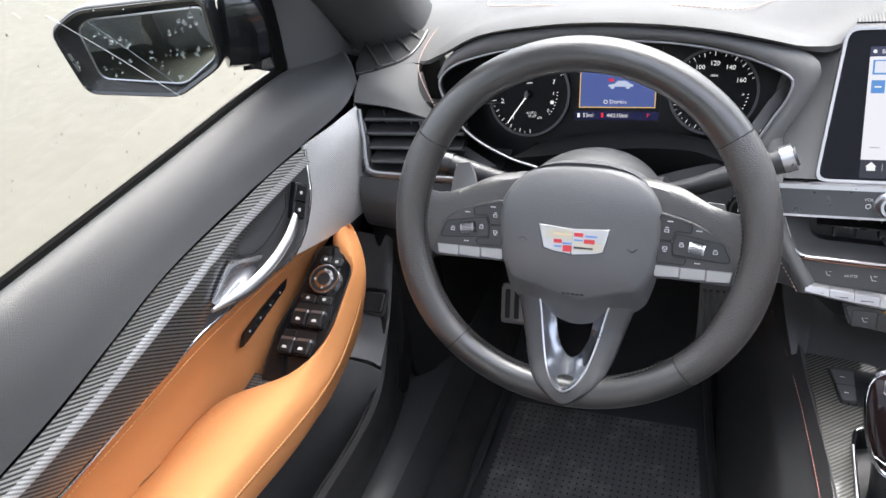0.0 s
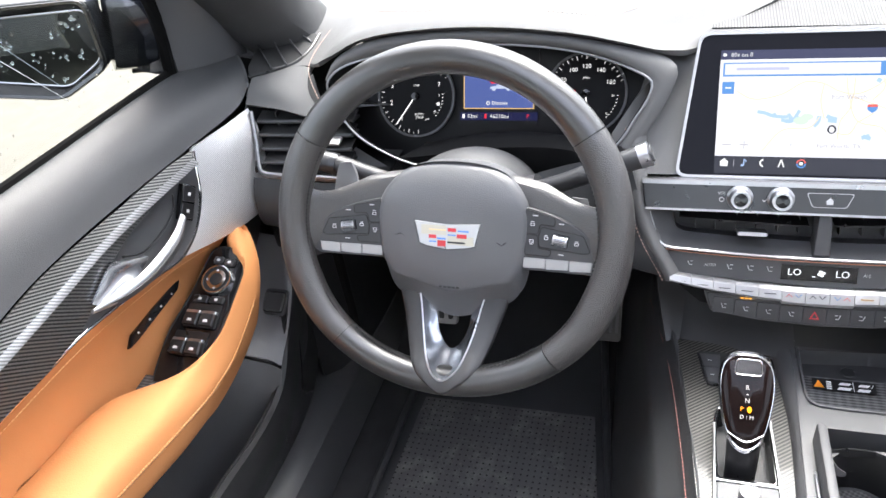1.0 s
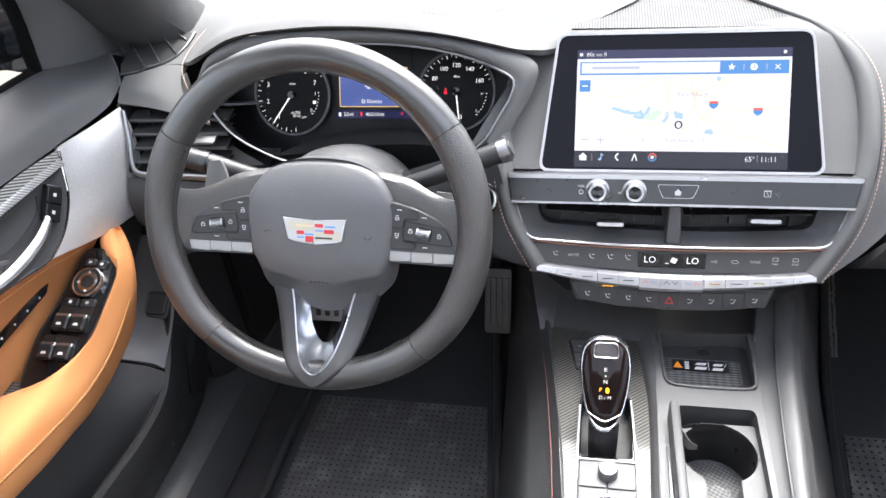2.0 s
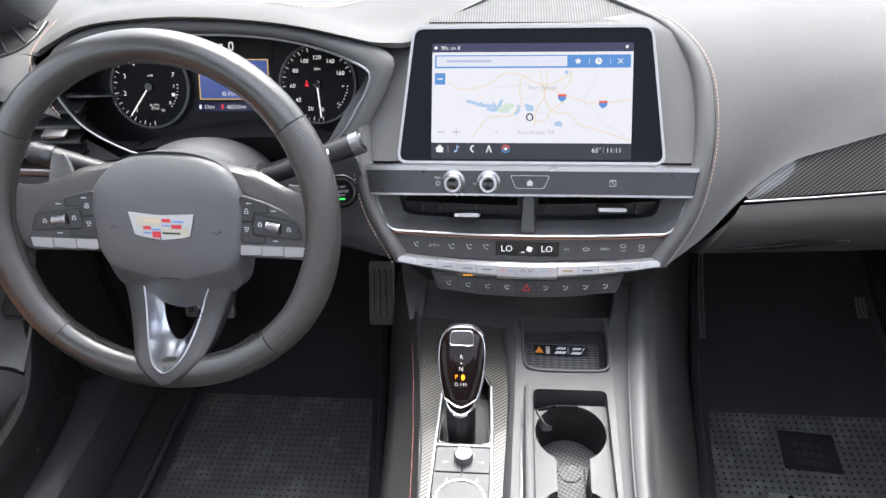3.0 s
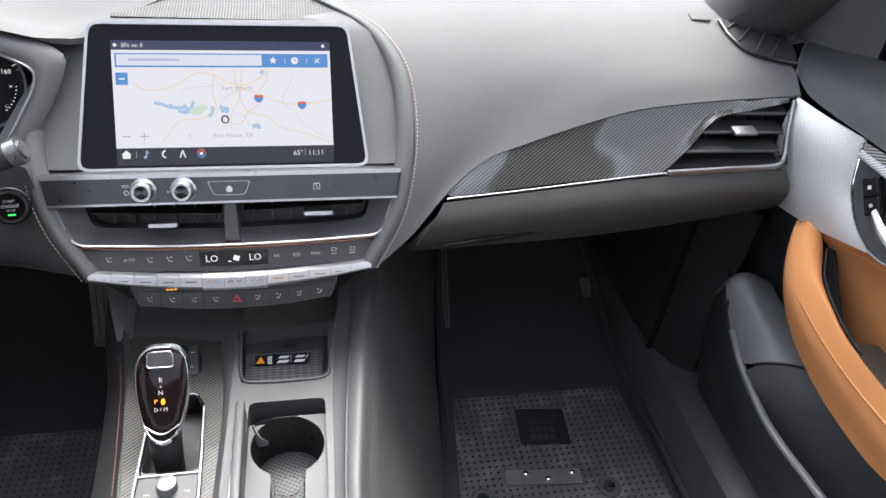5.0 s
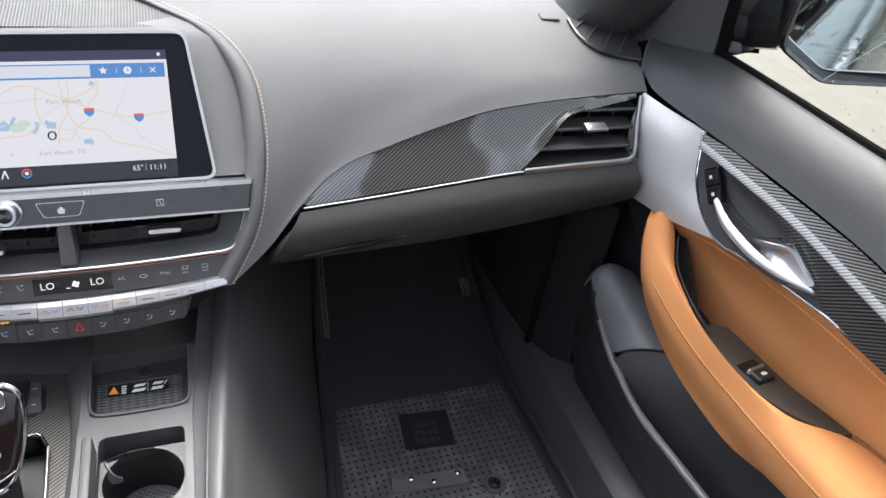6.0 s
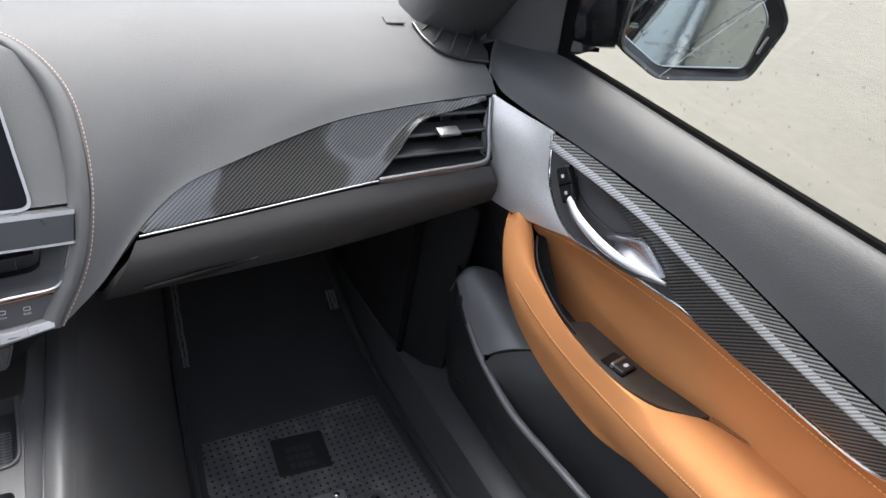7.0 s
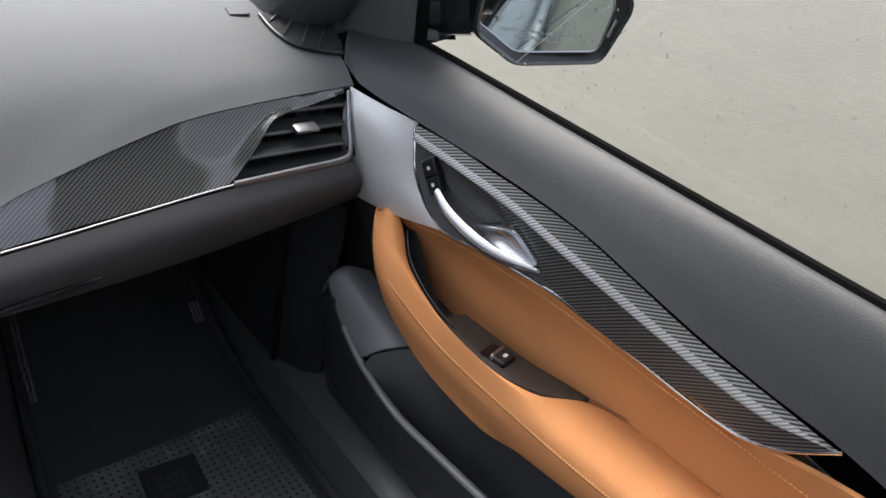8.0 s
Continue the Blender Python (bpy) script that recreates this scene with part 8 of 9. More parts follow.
    # tan leather: recessed panel with a seam
    TP = [(0.6985, -0.085, 0.795), (0.700, -0.130, 0.808), (0.700, -0.172, 0.8195), (0.703, -0.215, 0.825), (0.708, -0.275, 0.8325), (0.713, -0.336, 0.8365), (0.718, -0.42, 0.832), (0.723, -0.550, 0.8305), (0.727, -0.60, 0.842), (0.733, -0.66, 0.850), (0.737, -0.74, 0.845), (0.745, -0.92, 0.80)]
    part("tan_panel", loft([f(TP),
                            f([(0.705, -0.090, 0.785), (0.709, -0.150, 0.803), (0.713, -0.23, 0.814), (0.720, -0.336, 0.820), (0.727, -0.45, 0.816), (0.733, -0.60, 0.815), (0.745, -0.92, 0.78)]),
                            f([(0.722, -0.095, 0.765), (0.727, -0.150, 0.775), (0.731, -0.25, 0.782), (0.735, -0.42, 0.785), (0.740, -0.60, 0.785), (0.75, -0.92, 0.76)]),
                            f([(0.738, -0.10, 0.72), (0.738, -0.25, 0.725), (0.738, -0.42, 0.735), (0.742, -0.60, 0.74), (0.75, -0.92, 0.73)]),
                            f([(0.745, -0.10, 0.65), (0.742, -0.25, 0.65), (0.740, -0.42, 0.68), (0.742, -0.60, 0.70), (0.75, -0.92, 0.70)])], 44, 24), TAN_LEATHER, d, "tan leather door panel", solid=0.006)
    part("stitching", stitches(f([(0.7035, -0.120, 0.797), (0.7075, -0.172, 0.8080), (0.7100, -0.23, 0.8165), (0.7170, -0.336, 0.8235), (0.7235, -0.45, 0.8195), (0.7285, -0.58, 0.8205), (0.737, -0.75, 0.82)]), 0.0048, 0.0008, 0.0032, lift=(-0.0012 * s, 0, 0.0004)), TAN_THREAD, d, "tan thread stitching")
    # armrest: closed sections along the door
    A = []
    for y, x0, xi, zt, zb in ((-0.058, 0.690, 0.697, 0.792, 0.787), (-0.063, 0.683, 0.699, 0.796, 0.780), (-0.072, 0.674, 0.701, 0.801, 0.768), (-0.083, 0.665, 0.702, 0.803, 0.752), (-0.105, 0.653, 0.697, 0.794, 0.720), (-0.135, 0.646, 0.682, 0.779, 0.697), (-0.155, 0.645, 0.674, 0.772, 0.687), (-0.175, 0.645, 0.670, 0.767, 0.679), (-0.22, 0.645, 0.663, 0.758, 0.668), (-0.27, 0.646, 0.660, 0.753, 0.661), (-0.33, 0.648, 0.665, 0.749, 0.660),
                              (-0.375, 0.650, 0.683, 0.748, 0.664), (-0.405, 0.652, 0.722, 0.747, 0.667), (-0.45, 0.655, 0.741, 0.747, 0.672), (-0.55, 0.661, 0.744, 0.750, 0.680), (-0.92, 0.67, 0.752, 0.765, 0.69)):
        if s < 0:   # the driver's rest falls away beside the switch panel
            k = -y
            x0 -= float(np.interp(k, (0.07, 0.11, 0.25, 0.40), (0.002, 0.006, 0.006, 0.0)))
            xi = float(np.interp(k, (0.06, 0.095, 0.108, 0.117, 0.14, 0.182, 0.222, 0.255, 0.278, 0.300, 0.33, 0.375, 0.45, 0.92), (0.700, 0.700, 0.684, 0.662, 0.651, 0.652, 0.654, 0.659, 0.678, 0.706, 0.728, 0.738, 0.741, 0.752)))
            zt = float(np.interp(k, (0.058, 0.064, 0.075, 0.105, 0.135, 0.155, 0.175, 0.22, 0.27, 0.33, 0.375, 0.405, 0.55, 0.92), (0.792, 0.796, 0.800, 0.796, 0.783, 0.774, 0.765, 0.747, 0.740, 0.744, 0.747, 0.747, 0.750, 0.765)))
        zm = (zt + zb) / 2 + 0.008
        a, w = min(0.009, (xi - x0) * 0.35), max(xi, 0.664)
        A.append([(x0 + a, y, zt - 0.008), ((x0 + xi) / 2, y, zt), (xi - min(0.004, a), y, zt - 0.003), (xi, y, zt - 0.014), (w, y, zb + 0.012), ((x0 + w) / 2 + 0.005, y, zb), (x0 + 0.012, y, zb + 0.010), (x0 + 0.001, y, zm)])
    A = np.array(A).transpose(1, 0, 2)
    arm = part("armrest", loft([f(r) for r in A], 70, 44, closed=True, caps=True), TAN_LEATHER, d, "padded tan leather armrest")
    seam = [(0.6555, -0.105, 0.770), (0.6500, -0.135, 0.757), (0.6470, -0.175, 0.747), (0.6460, -0.22, 0.739), (0.6460, -0.27, 0.734), (0.6475, -0.33, 0.733), (0.6515, -0.405, 0.732), (0.6545, -0.45, 0.732), (0.6605, -0.55, 0.736), (0.665, -0.75, 0.743)]
    if s < 0:
        seam = [(0.6515, -0.105, 0.762), (0.6430, -0.135, 0.751), (0.6400, -0.155, 0.743), (0.6392, -0.175, 0.734), (0.6392, -0.22, 0.717), (0.6408, -0.27, 0.711), (0.6445, -0.33, 0.715), (0.6515, -0.405, 0.722), (0.6545, -0.45, 0.727), (0.6605, -0.55, 0.736), (0.665, -0.75, 0.743)]
    part("stitching", stitches(f(seam), 0.0040, 0.0008, 0.0029, lift=(-0.0006 * s, 0, -0.0035)), TAN_THREAD, arm, "tan thread stitching")
    part("piping_seam", tube([(s * x - 0.0002 * s, y, z - 0.0065) for x, y, z in seam], 0.0007, 5, 60), material("seam_shadow_leather", (0.22, 0.085, 0.02), 0.6), arm)
    part("rest_seam", tube(f([(0.7285, -0.408, 0.7445), (0.7405, -0.46, 0.7455), (0.744, -0.56, 0.749), (0.748, -0.75, 0.757)]), 0.0010, 5, 30), material("rest_seam_leather", (0.20, 0.08, 0.02), 0.6), arm)
    # lower door: bulge, map pocket, grille
    LIP = [(0.690, 0.03, 0.70), (0.676, -0.015, 0.672), (0.667, -0.070, 0.628), (0.664, -0.105, 0.585), (0.663, -0.135, 0.563), (0.663, -0.19, 0.552), (0.664, -0.28, 0.558), (0.666, -0.40, 0.568), (0.672, -0.60, 0.58), (0.68, -0.92, 0.58)]
    if s > 0:
        LIP = [(0.676, 0.012, 0.610), (0.666, -0.010, 0.640), (0.664, -0.055, 0.600), (0.663, -0.098, 0.576)] + LIP[4:]
    low_ = lambda dx, z: [(x + dx, y, z) for x, y, _ in LIP]
    part("pocket_wall", loft([f([(x + 0.010, y, z - 0.005) for x, y, z in LIP]), f([(x + 0.004, y, z) for x, y, z in LIP]), f([(x - 0.002, y, z - 0.006) for x, y, z in LIP]), f([(x - 0.001, y, 0.55 * z + 0.45 * 0.43) for x, y, z in LIP]), f(low_(0.022, 0.425))], 48, 20), POCKET_PLASTIC, d, "map pocket wall, darkened as its shaded side", solid=0.003)
    part("pocket_inside", loft([f([(x + 0.010, y, z - 0.005) for x, y, z in LIP]), f(low_(0.016, 0.48)), f(low_(0.03, 0.46)), f([(0.735, y, 0.46) for x, y, z in LIP])], 40, 0), HARD_PLASTIC, d, solid=0.002)
    BULGE = [[(0.672, 0.016, 0.605), (0.680, 0.018, 0.615), (0.698, 0.018, 0.618), (0.730, 0.016, 0.610)], [(0.6655, -0.006, 0.640), (0.674, -0.006, 0.655), (0.690, -0.007, 0.663), (0.730, -0.012, 0.648)], [(0.6635, -0.030, 0.620), (0.672, -0.032, 0.638), (0.690, -0.036, 0.652), (0.730, -0.040, 0.642)],
             [(0.6635, -0.060, 0.595), (0.672, -0.064, 0.613), (0.690, -0.072, 0.632), (0.730, -0.080, 0.635)], [(0.6640, -0.100, 0.578), (0.668, -0.112, 0.589), (0.687, -0.128, 0.607), (0.730, -0.160, 0.618)]]
    if s > 0:
        part("pocket_rim", tube(f([(x + 0.0015, y, z - 0.001) for x, y, z in LIP[2:]]), 0.0052, 10, 60), BULGE_PLASTIC, d, "rounded map pocket lip, lightened where it catches light")
        part("front_bulge", loft([f(r) for r in BULGE], 24, 24), BULGE_PLASTIC, d, "bulged door plastic with the light in its colour", solid=0.003)
        part("pocket_panel", loft([f([(0.662, -0.112, 0.574), (0.668, -0.1145, 0.588), (0.676, -0.1215, 0.5965), (0.692, -0.1360, 0.608), (0.718, -0.157, 0.616), (0.735, -0.25, 0.62), (0.735, -0.92, 0.64)]), f([(0.663, -0.128, 0.556), (0.671, -0.135, 0.562), (0.682, -0.145, 0.568), (0.698, -0.168, 0.575), (0.712, -0.20, 0.575), (0.728, -0.30, 0.575), (0.73, -0.92, 0.60)]),
                                   f([(0.667, -0.150, 0.47), (0.678, -0.155, 0.47), (0.690, -0.170, 0.47), (0.705, -0.20, 0.465), (0.716, -0.24, 0.46), (0.728, -0.32, 0.46), (0.73, -0.92, 0.46)])], 40, 14), GREY_PLASTIC, d, "black panel behind the pocket", solid=0.003)
        part("panel_gap", tube(f([(0.6670, -0.1135, 0.5895), (0.675, -0.1200, 0.5985), (0.691, -0.1345, 0.6105), (0.718, -0.155, 0.619)]), 0.0012, 6, 24), BLACK_THREAD, d)
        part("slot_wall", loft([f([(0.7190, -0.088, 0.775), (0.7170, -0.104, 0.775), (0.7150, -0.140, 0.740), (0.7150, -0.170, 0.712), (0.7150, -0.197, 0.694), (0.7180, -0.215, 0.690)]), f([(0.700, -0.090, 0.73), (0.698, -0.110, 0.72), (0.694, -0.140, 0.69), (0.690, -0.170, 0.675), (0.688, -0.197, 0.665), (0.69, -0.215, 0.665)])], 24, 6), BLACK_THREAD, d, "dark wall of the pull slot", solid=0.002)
    else:
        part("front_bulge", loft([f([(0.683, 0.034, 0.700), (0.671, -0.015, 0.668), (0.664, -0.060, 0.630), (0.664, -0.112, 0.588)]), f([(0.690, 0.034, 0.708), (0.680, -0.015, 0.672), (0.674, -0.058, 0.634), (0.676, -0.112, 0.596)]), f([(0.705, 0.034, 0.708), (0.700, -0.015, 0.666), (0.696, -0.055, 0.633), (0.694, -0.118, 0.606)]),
                              f([(0.742, 0.034, 0.712), (0.738, -0.015, 0.668), (0.734, -0.060, 0.638), (0.728, -0.130, 0.622)])], 24, 16), BULGE_PLASTIC, d, "bulged door plastic with the light in its colour", solid=0.003)
    part("inner_wall", loft([f([(0.700, 0.036, 0.80), (0.702, -0.03, 0.785), (0.708, -0.07, 0.770), (0.742, -0.12, 0.74)]), f([(0.738, 0.036, 0.71), (0.738, -0.02, 0.672), (0.738, -0.07, 0.640), (0.742, -0.12, 0.62)])], 16, 6), HARD_PLASTIC, d, "dark recess under the inlay", solid=0.003)
    if s < 0:
        part("pocket_panel", loft([f([(0.662, -0.1155, 0.584), (0.676, -0.1160, 0.593), (0.694, -0.1220, 0.603), (0.718, -0.1310, 0.615), (0.735, -0.20, 0.62), (0.735, -0.92, 0.64)]), f([(0.663, -0.130, 0.560), (0.676, -0.135, 0.562), (0.690, -0.145, 0.568), (0.705, -0.168, 0.575), (0.72, -0.22, 0.575), (0.73, -0.92, 0.60)]), f([(0.667, -0.150, 0.47), (0.678, -0.155, 0.47), (0.69, -0.17, 0.47), (0.705, -0.20, 0.465), (0.728, -0.32, 0.46), (0.73, -0.92, 0.46)])], 40, 14), GREY_PLASTIC, d, "black panel behind the pocket", solid=0.003)
    if s < 0:
        part("panel_gap", tube(f([(0.6655, -0.1140, 0.590), (0.676, -0.1145, 0.5955), (0.694, -0.1205, 0.6065), (0.716, -0.1275, 0.617)]), 0.0011, 6, 20), BLACK_THREAD, d)
    part("upper_backing", loft([f([(0.748, 0.14, 0.93), (0.748, -0.92, 0.80)]), f([(0.748, 0.14, 0.36), (0.748, -0.92, 0.36)])], 4), HARD_PLASTIC, d, solid=0.003)
    GR = stripes(material("perforated_grille", (0.02, 0.02, 0.02), 0.5), (0, 1, 0.3), 0.0035, (0.004, 0.004, 0.004), (0.03, 0.03, 0.03), 0.8, ((0, -0.3, 1), 0.0035, 0.9))
    part("speaker_grille", loft([f([(0.6865, 0.028, 0.640), (0.676, -0.02, 0.632)]), f([(0.684, 0.020, 0.56), (0.668, -0.055, 0.560)]), f([(0.684, 0.010, 0.49), (0.667, -0.075, 0.500)]), f([(0.690, 0.0, 0.455), (0.676, -0.04, 0.462)])], 12, 12), GR, d, "perforated black speaker grille", solid=0.004)
    part("grille_edge", tube(f([(0.675, -0.022, 0.634), (0.666, -0.058, 0.560), (0.665, -0.078, 0.502), (0.673, -0.045, 0.462)]), 0.0012, 6, 24), SATIN_BLACK, d)
    if s > 0:
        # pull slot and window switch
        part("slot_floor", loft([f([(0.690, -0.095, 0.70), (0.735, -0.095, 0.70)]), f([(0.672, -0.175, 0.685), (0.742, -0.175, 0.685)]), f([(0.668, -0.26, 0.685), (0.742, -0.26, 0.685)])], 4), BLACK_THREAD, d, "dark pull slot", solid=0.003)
        part("slot_lining", loft([f([(0.6975, -0.110, 0.785), (0.6815, -0.140, 0.769), (0.6715, -0.178, 0.759), (0.6670, -0.22, 0.750), (0.6675, -0.25, 0.746)]), f([(0.699, -0.110, 0.74), (0.683, -0.140, 0.70), (0.673, -0.178, 0.69), (0.669, -0.22, 0.69), (0.669, -0.25, 0.69)])], 14), HARD_PLASTIC, d, solid=0.002)
        sw = part("switch_plate", loft([f([(0.655, -0.232, 0.744), (0.680, -0.228, 0.742), (0.702, -0.233, 0.740)]), f([(0.657, -0.27, 0.745), (0.682, -0.27, 0.743), (0.706, -0.27, 0.740)]), f([(0.660, -0.32, 0.745), (0.688, -0.33, 0.743), (0.713, -0.33, 0.740)]), f([(0.682, -0.372, 0.7455), (0.700, -0.375, 0.743), (0.723, -0.378, 0.7425)]), f([(0.712, -0.402, 0.7455), (0.720, -0.404, 0.745), (0.727, -0.406, 0.745)])], 12, 20), material("matt_brown_black", (0.030, 0.026, 0.023), 0.5, grain=0.3, gscale=1500), d, "dark switch plate", solid=0.02)
        wp = plane_at((0.6835, -0.3075, 0.7438), (0.97, 0.20, -0.05), (-0.2, 1, 0))
        part("switch_well", slab(rounded(rect(-0.0138, -0.0160, 0.0138, 0.0160), 0.002), 0.0012, wp @ pose(0, 0, -0.0005)), PIANO_BLACK, sw)
        part("window_switch", slab(rounded(rect(-0.0125, -0.0150, 0.0125, 0.0005), 0.003), 0.006, wp @ pose(0, 0, 0.0), 0.0018), SATIN_BLACK, sw, "window switch")
        part("switch_lip", slab(rounded(rect(-0.0123, 0.0002, 0.0123, 0.0034), 0.001), 0.0062, wp @ pose(0, 0, 0.0), 0.001), SATIN_METAL, sw)
        part("switch_mark", slab(rounded(rect(-0.0036, -0.0105, 0.0036, -0.0062), 0.0015), 0.0003, wp @ pose(0, 0, 0.0060)), WHITE_PRINT, sw)
    else:
        # switch panel with mirror knob and four window switches
        n30 = plane_at((-0.6865, -0.149, 0.7735), (1, 0, 0), (0, 0.894, 0.447))
        PO = [(-0.0165, 0.042), (0.008, 0.0445), (0.0305, 0.036), (0.0365, 0.010), (0.0345, -0.037), (0.0295, -0.081), (0.0165, -0.115), (-0.0175, -0.146), (-0.034, -0.1405), (-0.0365, -0.12), (-0.0375, -0.073), (-0.0245, -0.021)]
        sw = part("switch_panel", slab(rounded(PO, 0.010), 0.014, n30 @ pose(0, 0, -0.016), 0.0015), PIANO_BLACK, d, "gloss dark switch panel")
        part("panel_edge", tube([n30 @ Vector((*q, -0.003)) for q in rounded(PO, 0.010)], 0.0016, 6, 90, closed=True), SATIN_BLACK, sw)
        for x0, x1, y0, y1 in ((-0.008, 0.006, 0.019, 0.029), (0.008, 0.022, 0.017, 0.027), (-0.018, 0.002, -0.034, -0.024), (0.005, 0.024, -0.034, -0.024)):
            part("mirror_key", slab(rounded(rect(x0, y0, x1, y1), 0.003), 0.0045, n30 @ pose(0, 0, -0.003), 0.001), SATIN_BLACK, sw)
            part("key_mark", slab(rounded(rect((x0 + x1) / 2 - 0.0022, (y0 + y1) / 2 - 0.0016, (x0 + x1) / 2 + 0.0022, (y0 + y1) / 2 + 0.0016), 0.001), 0.0003, n30 @ pose(0, 0, 0.0016)), GREY_PRINT, sw)
        ring = lathe([(0.0194, -0.002), (0.0196, 0.004), (0.0188, 0.0055), (0.0172, 0.0055), (0.0166, 0.004)], (0, 0, 0), sides=40)
        bmesh.ops.transform(ring, matrix=n30 @ pose(0.0065, -0.003, 0), verts=ring.verts)
        part("mirror_ring", ring, CHROME, sw, "bright ring of the mirror knob")
        face = lathe([(0.0168, -0.002), (0.0166, 0.0045), (0.0085, 0.0035), (0.0080, 0.0050), (0.0003, 0.0042)], (0, 0, 0), sides=40)
        bmesh.ops.transform(face, matrix=n30 @ pose(0.0065, -0.003, 0), verts=face.verts)
        part("mirror_knob", face, SATIN_BLACK, sw, "black mirror knob")
        part("knob_arrows", merged(*[slab([(0.0120 * math.cos(q) + 0.0018 * math.cos(q + w), 0.0120 * math.sin(q) + 0.0018 * math.sin(q + w)) for w in (0, 2.1, 4.2)], 0.0003, n30 @ pose(0.0065, -0.003, 0.0045)) for q in (0.1, 1.67, 3.24, 4.81)]), WHITE_PRINT, sw)
        for i, y in enumerate((-0.049, -0.085)):
            xs = 0.0035 - 0.0055 * i
            part("switch_well", slab(rounded(rect(-0.0240 + xs, y - 0.0165, 0.0210 + xs, y + 0.0145), 0.002), 0.0010, n30 @ pose(0, 0, -0.0015)), SATIN_BLACK, sw)
            for x in (-0.0125 + xs, 0.0095 + xs):
                k = part("window_switch", slab(rounded(rect(x - 0.0098, y - 0.0160, x + 0.0098, y + 0.001), 0.002), 0.0075, n30 @ pose(0, 0, -0.001, 0, 0, 0), 0.002), SATIN_BLACK, sw, "window switch")
                part("switch_lip", slab(rounded(rect(x - 0.0095, y + 0.000, x + 0.0095, y + 0.004), 0.001), 0.006, n30 @ pose(0, 0, -0.001), 0.001), SATIN_METAL, k, "bright switch lip")
                part("switch_mark", slab([(x - 0.0035, y - 0.011), (x + 0.0035, y - 0.011), (x + 0.0024, y - 0.0078), (x - 0.0024, y - 0.0078)], 0.0003, n30 @ pose(0, 0, 0.0065)), WHITE_PRINT, k)
        part("coin_tray", loft([f([(0.660, -0.262, 0.712), (0.735, -0.262, 0.712)]), f([(0.665, -0.34, 0.705), (0.738, -0.34, 0.705)]), f([(0.675, -0.40, 0.735), (0.738, -0.40, 0.735)])], 6, 8), MAT_RIB, d, "ribbed coin tray", solid=0.003)
        mp = plane_at((-0.7305, -0.2180, 0.7740), (0, 1, 0.01), (-0.25, 0, 1))
        mem = part("memory_keys", slab(rounded([(-0.058, -0.0085), (-0.044, 0.0010), (0.054, 0.0045), (0.057, 0.0015), (0.047, -0.0055), (-0.045, -0.0095)], 0.003), 0.004, mp, 0.001), PIANO_BLACK, d, "black strip of seat memory keys")
        for x in (-0.035, -0.012, 0.011, 0.034):
            part("memory_mark", slab(rect(x - 0.0013, -0.0040, x + 0.0013, -0.0018), 0.0003, mp @ pose(0, 0, 0.0041)), GREY_PRINT, mem)
        rp = plane_at((-0.6910, -0.0430, 0.6450), (1, -0.15, 0.10), (0, 0.78, 0.63))
        rb = part("release_frame", slab(rounded(rect(-0.0215, -0.0195, 0.0215, 0.0195), 0.008), 0.003, rp @ pose(0, 0, -0.001), 0.001), SOFT_PLASTIC, d, "boot release surround")
        part("release_edge", tube([rp @ Vector((x, y, 0.0052)) for x, y in rounded(rect(-0.0160, -0.0130, 0.0160, 0.0130), 0.005)], 0.0009, 6, closed=True), SOFT_PLASTIC, rb)
        part("release_key", slab(rounded(rect(-0.017, -0.014, 0.017, 0.014), 0.005), 0.004, rp @ pose(0, 0, 0.001), 0.0015), SOFT_PLASTIC, rb, "boot release key")
        part("release_gap", slab(rounded(rect(-0.0185, -0.0155, 0.0185, 0.0155), 0.006), 0.0002, rp @ pose(0, 0, 0.0021), hole=rounded(rect(-0.0168, -0.0138, 0.0168, 0.0138), 0.005)), BLACK_THREAD, rb)
    return d


door(1)
door(-1)

# ---- outside: mirrors, rain, parked cars ----
MIRROR_GLASS = material("mirror_silver", (0.55, 0.63, 0.66), 0.02, metal=1.0, var=0.0, rvar=0.01)


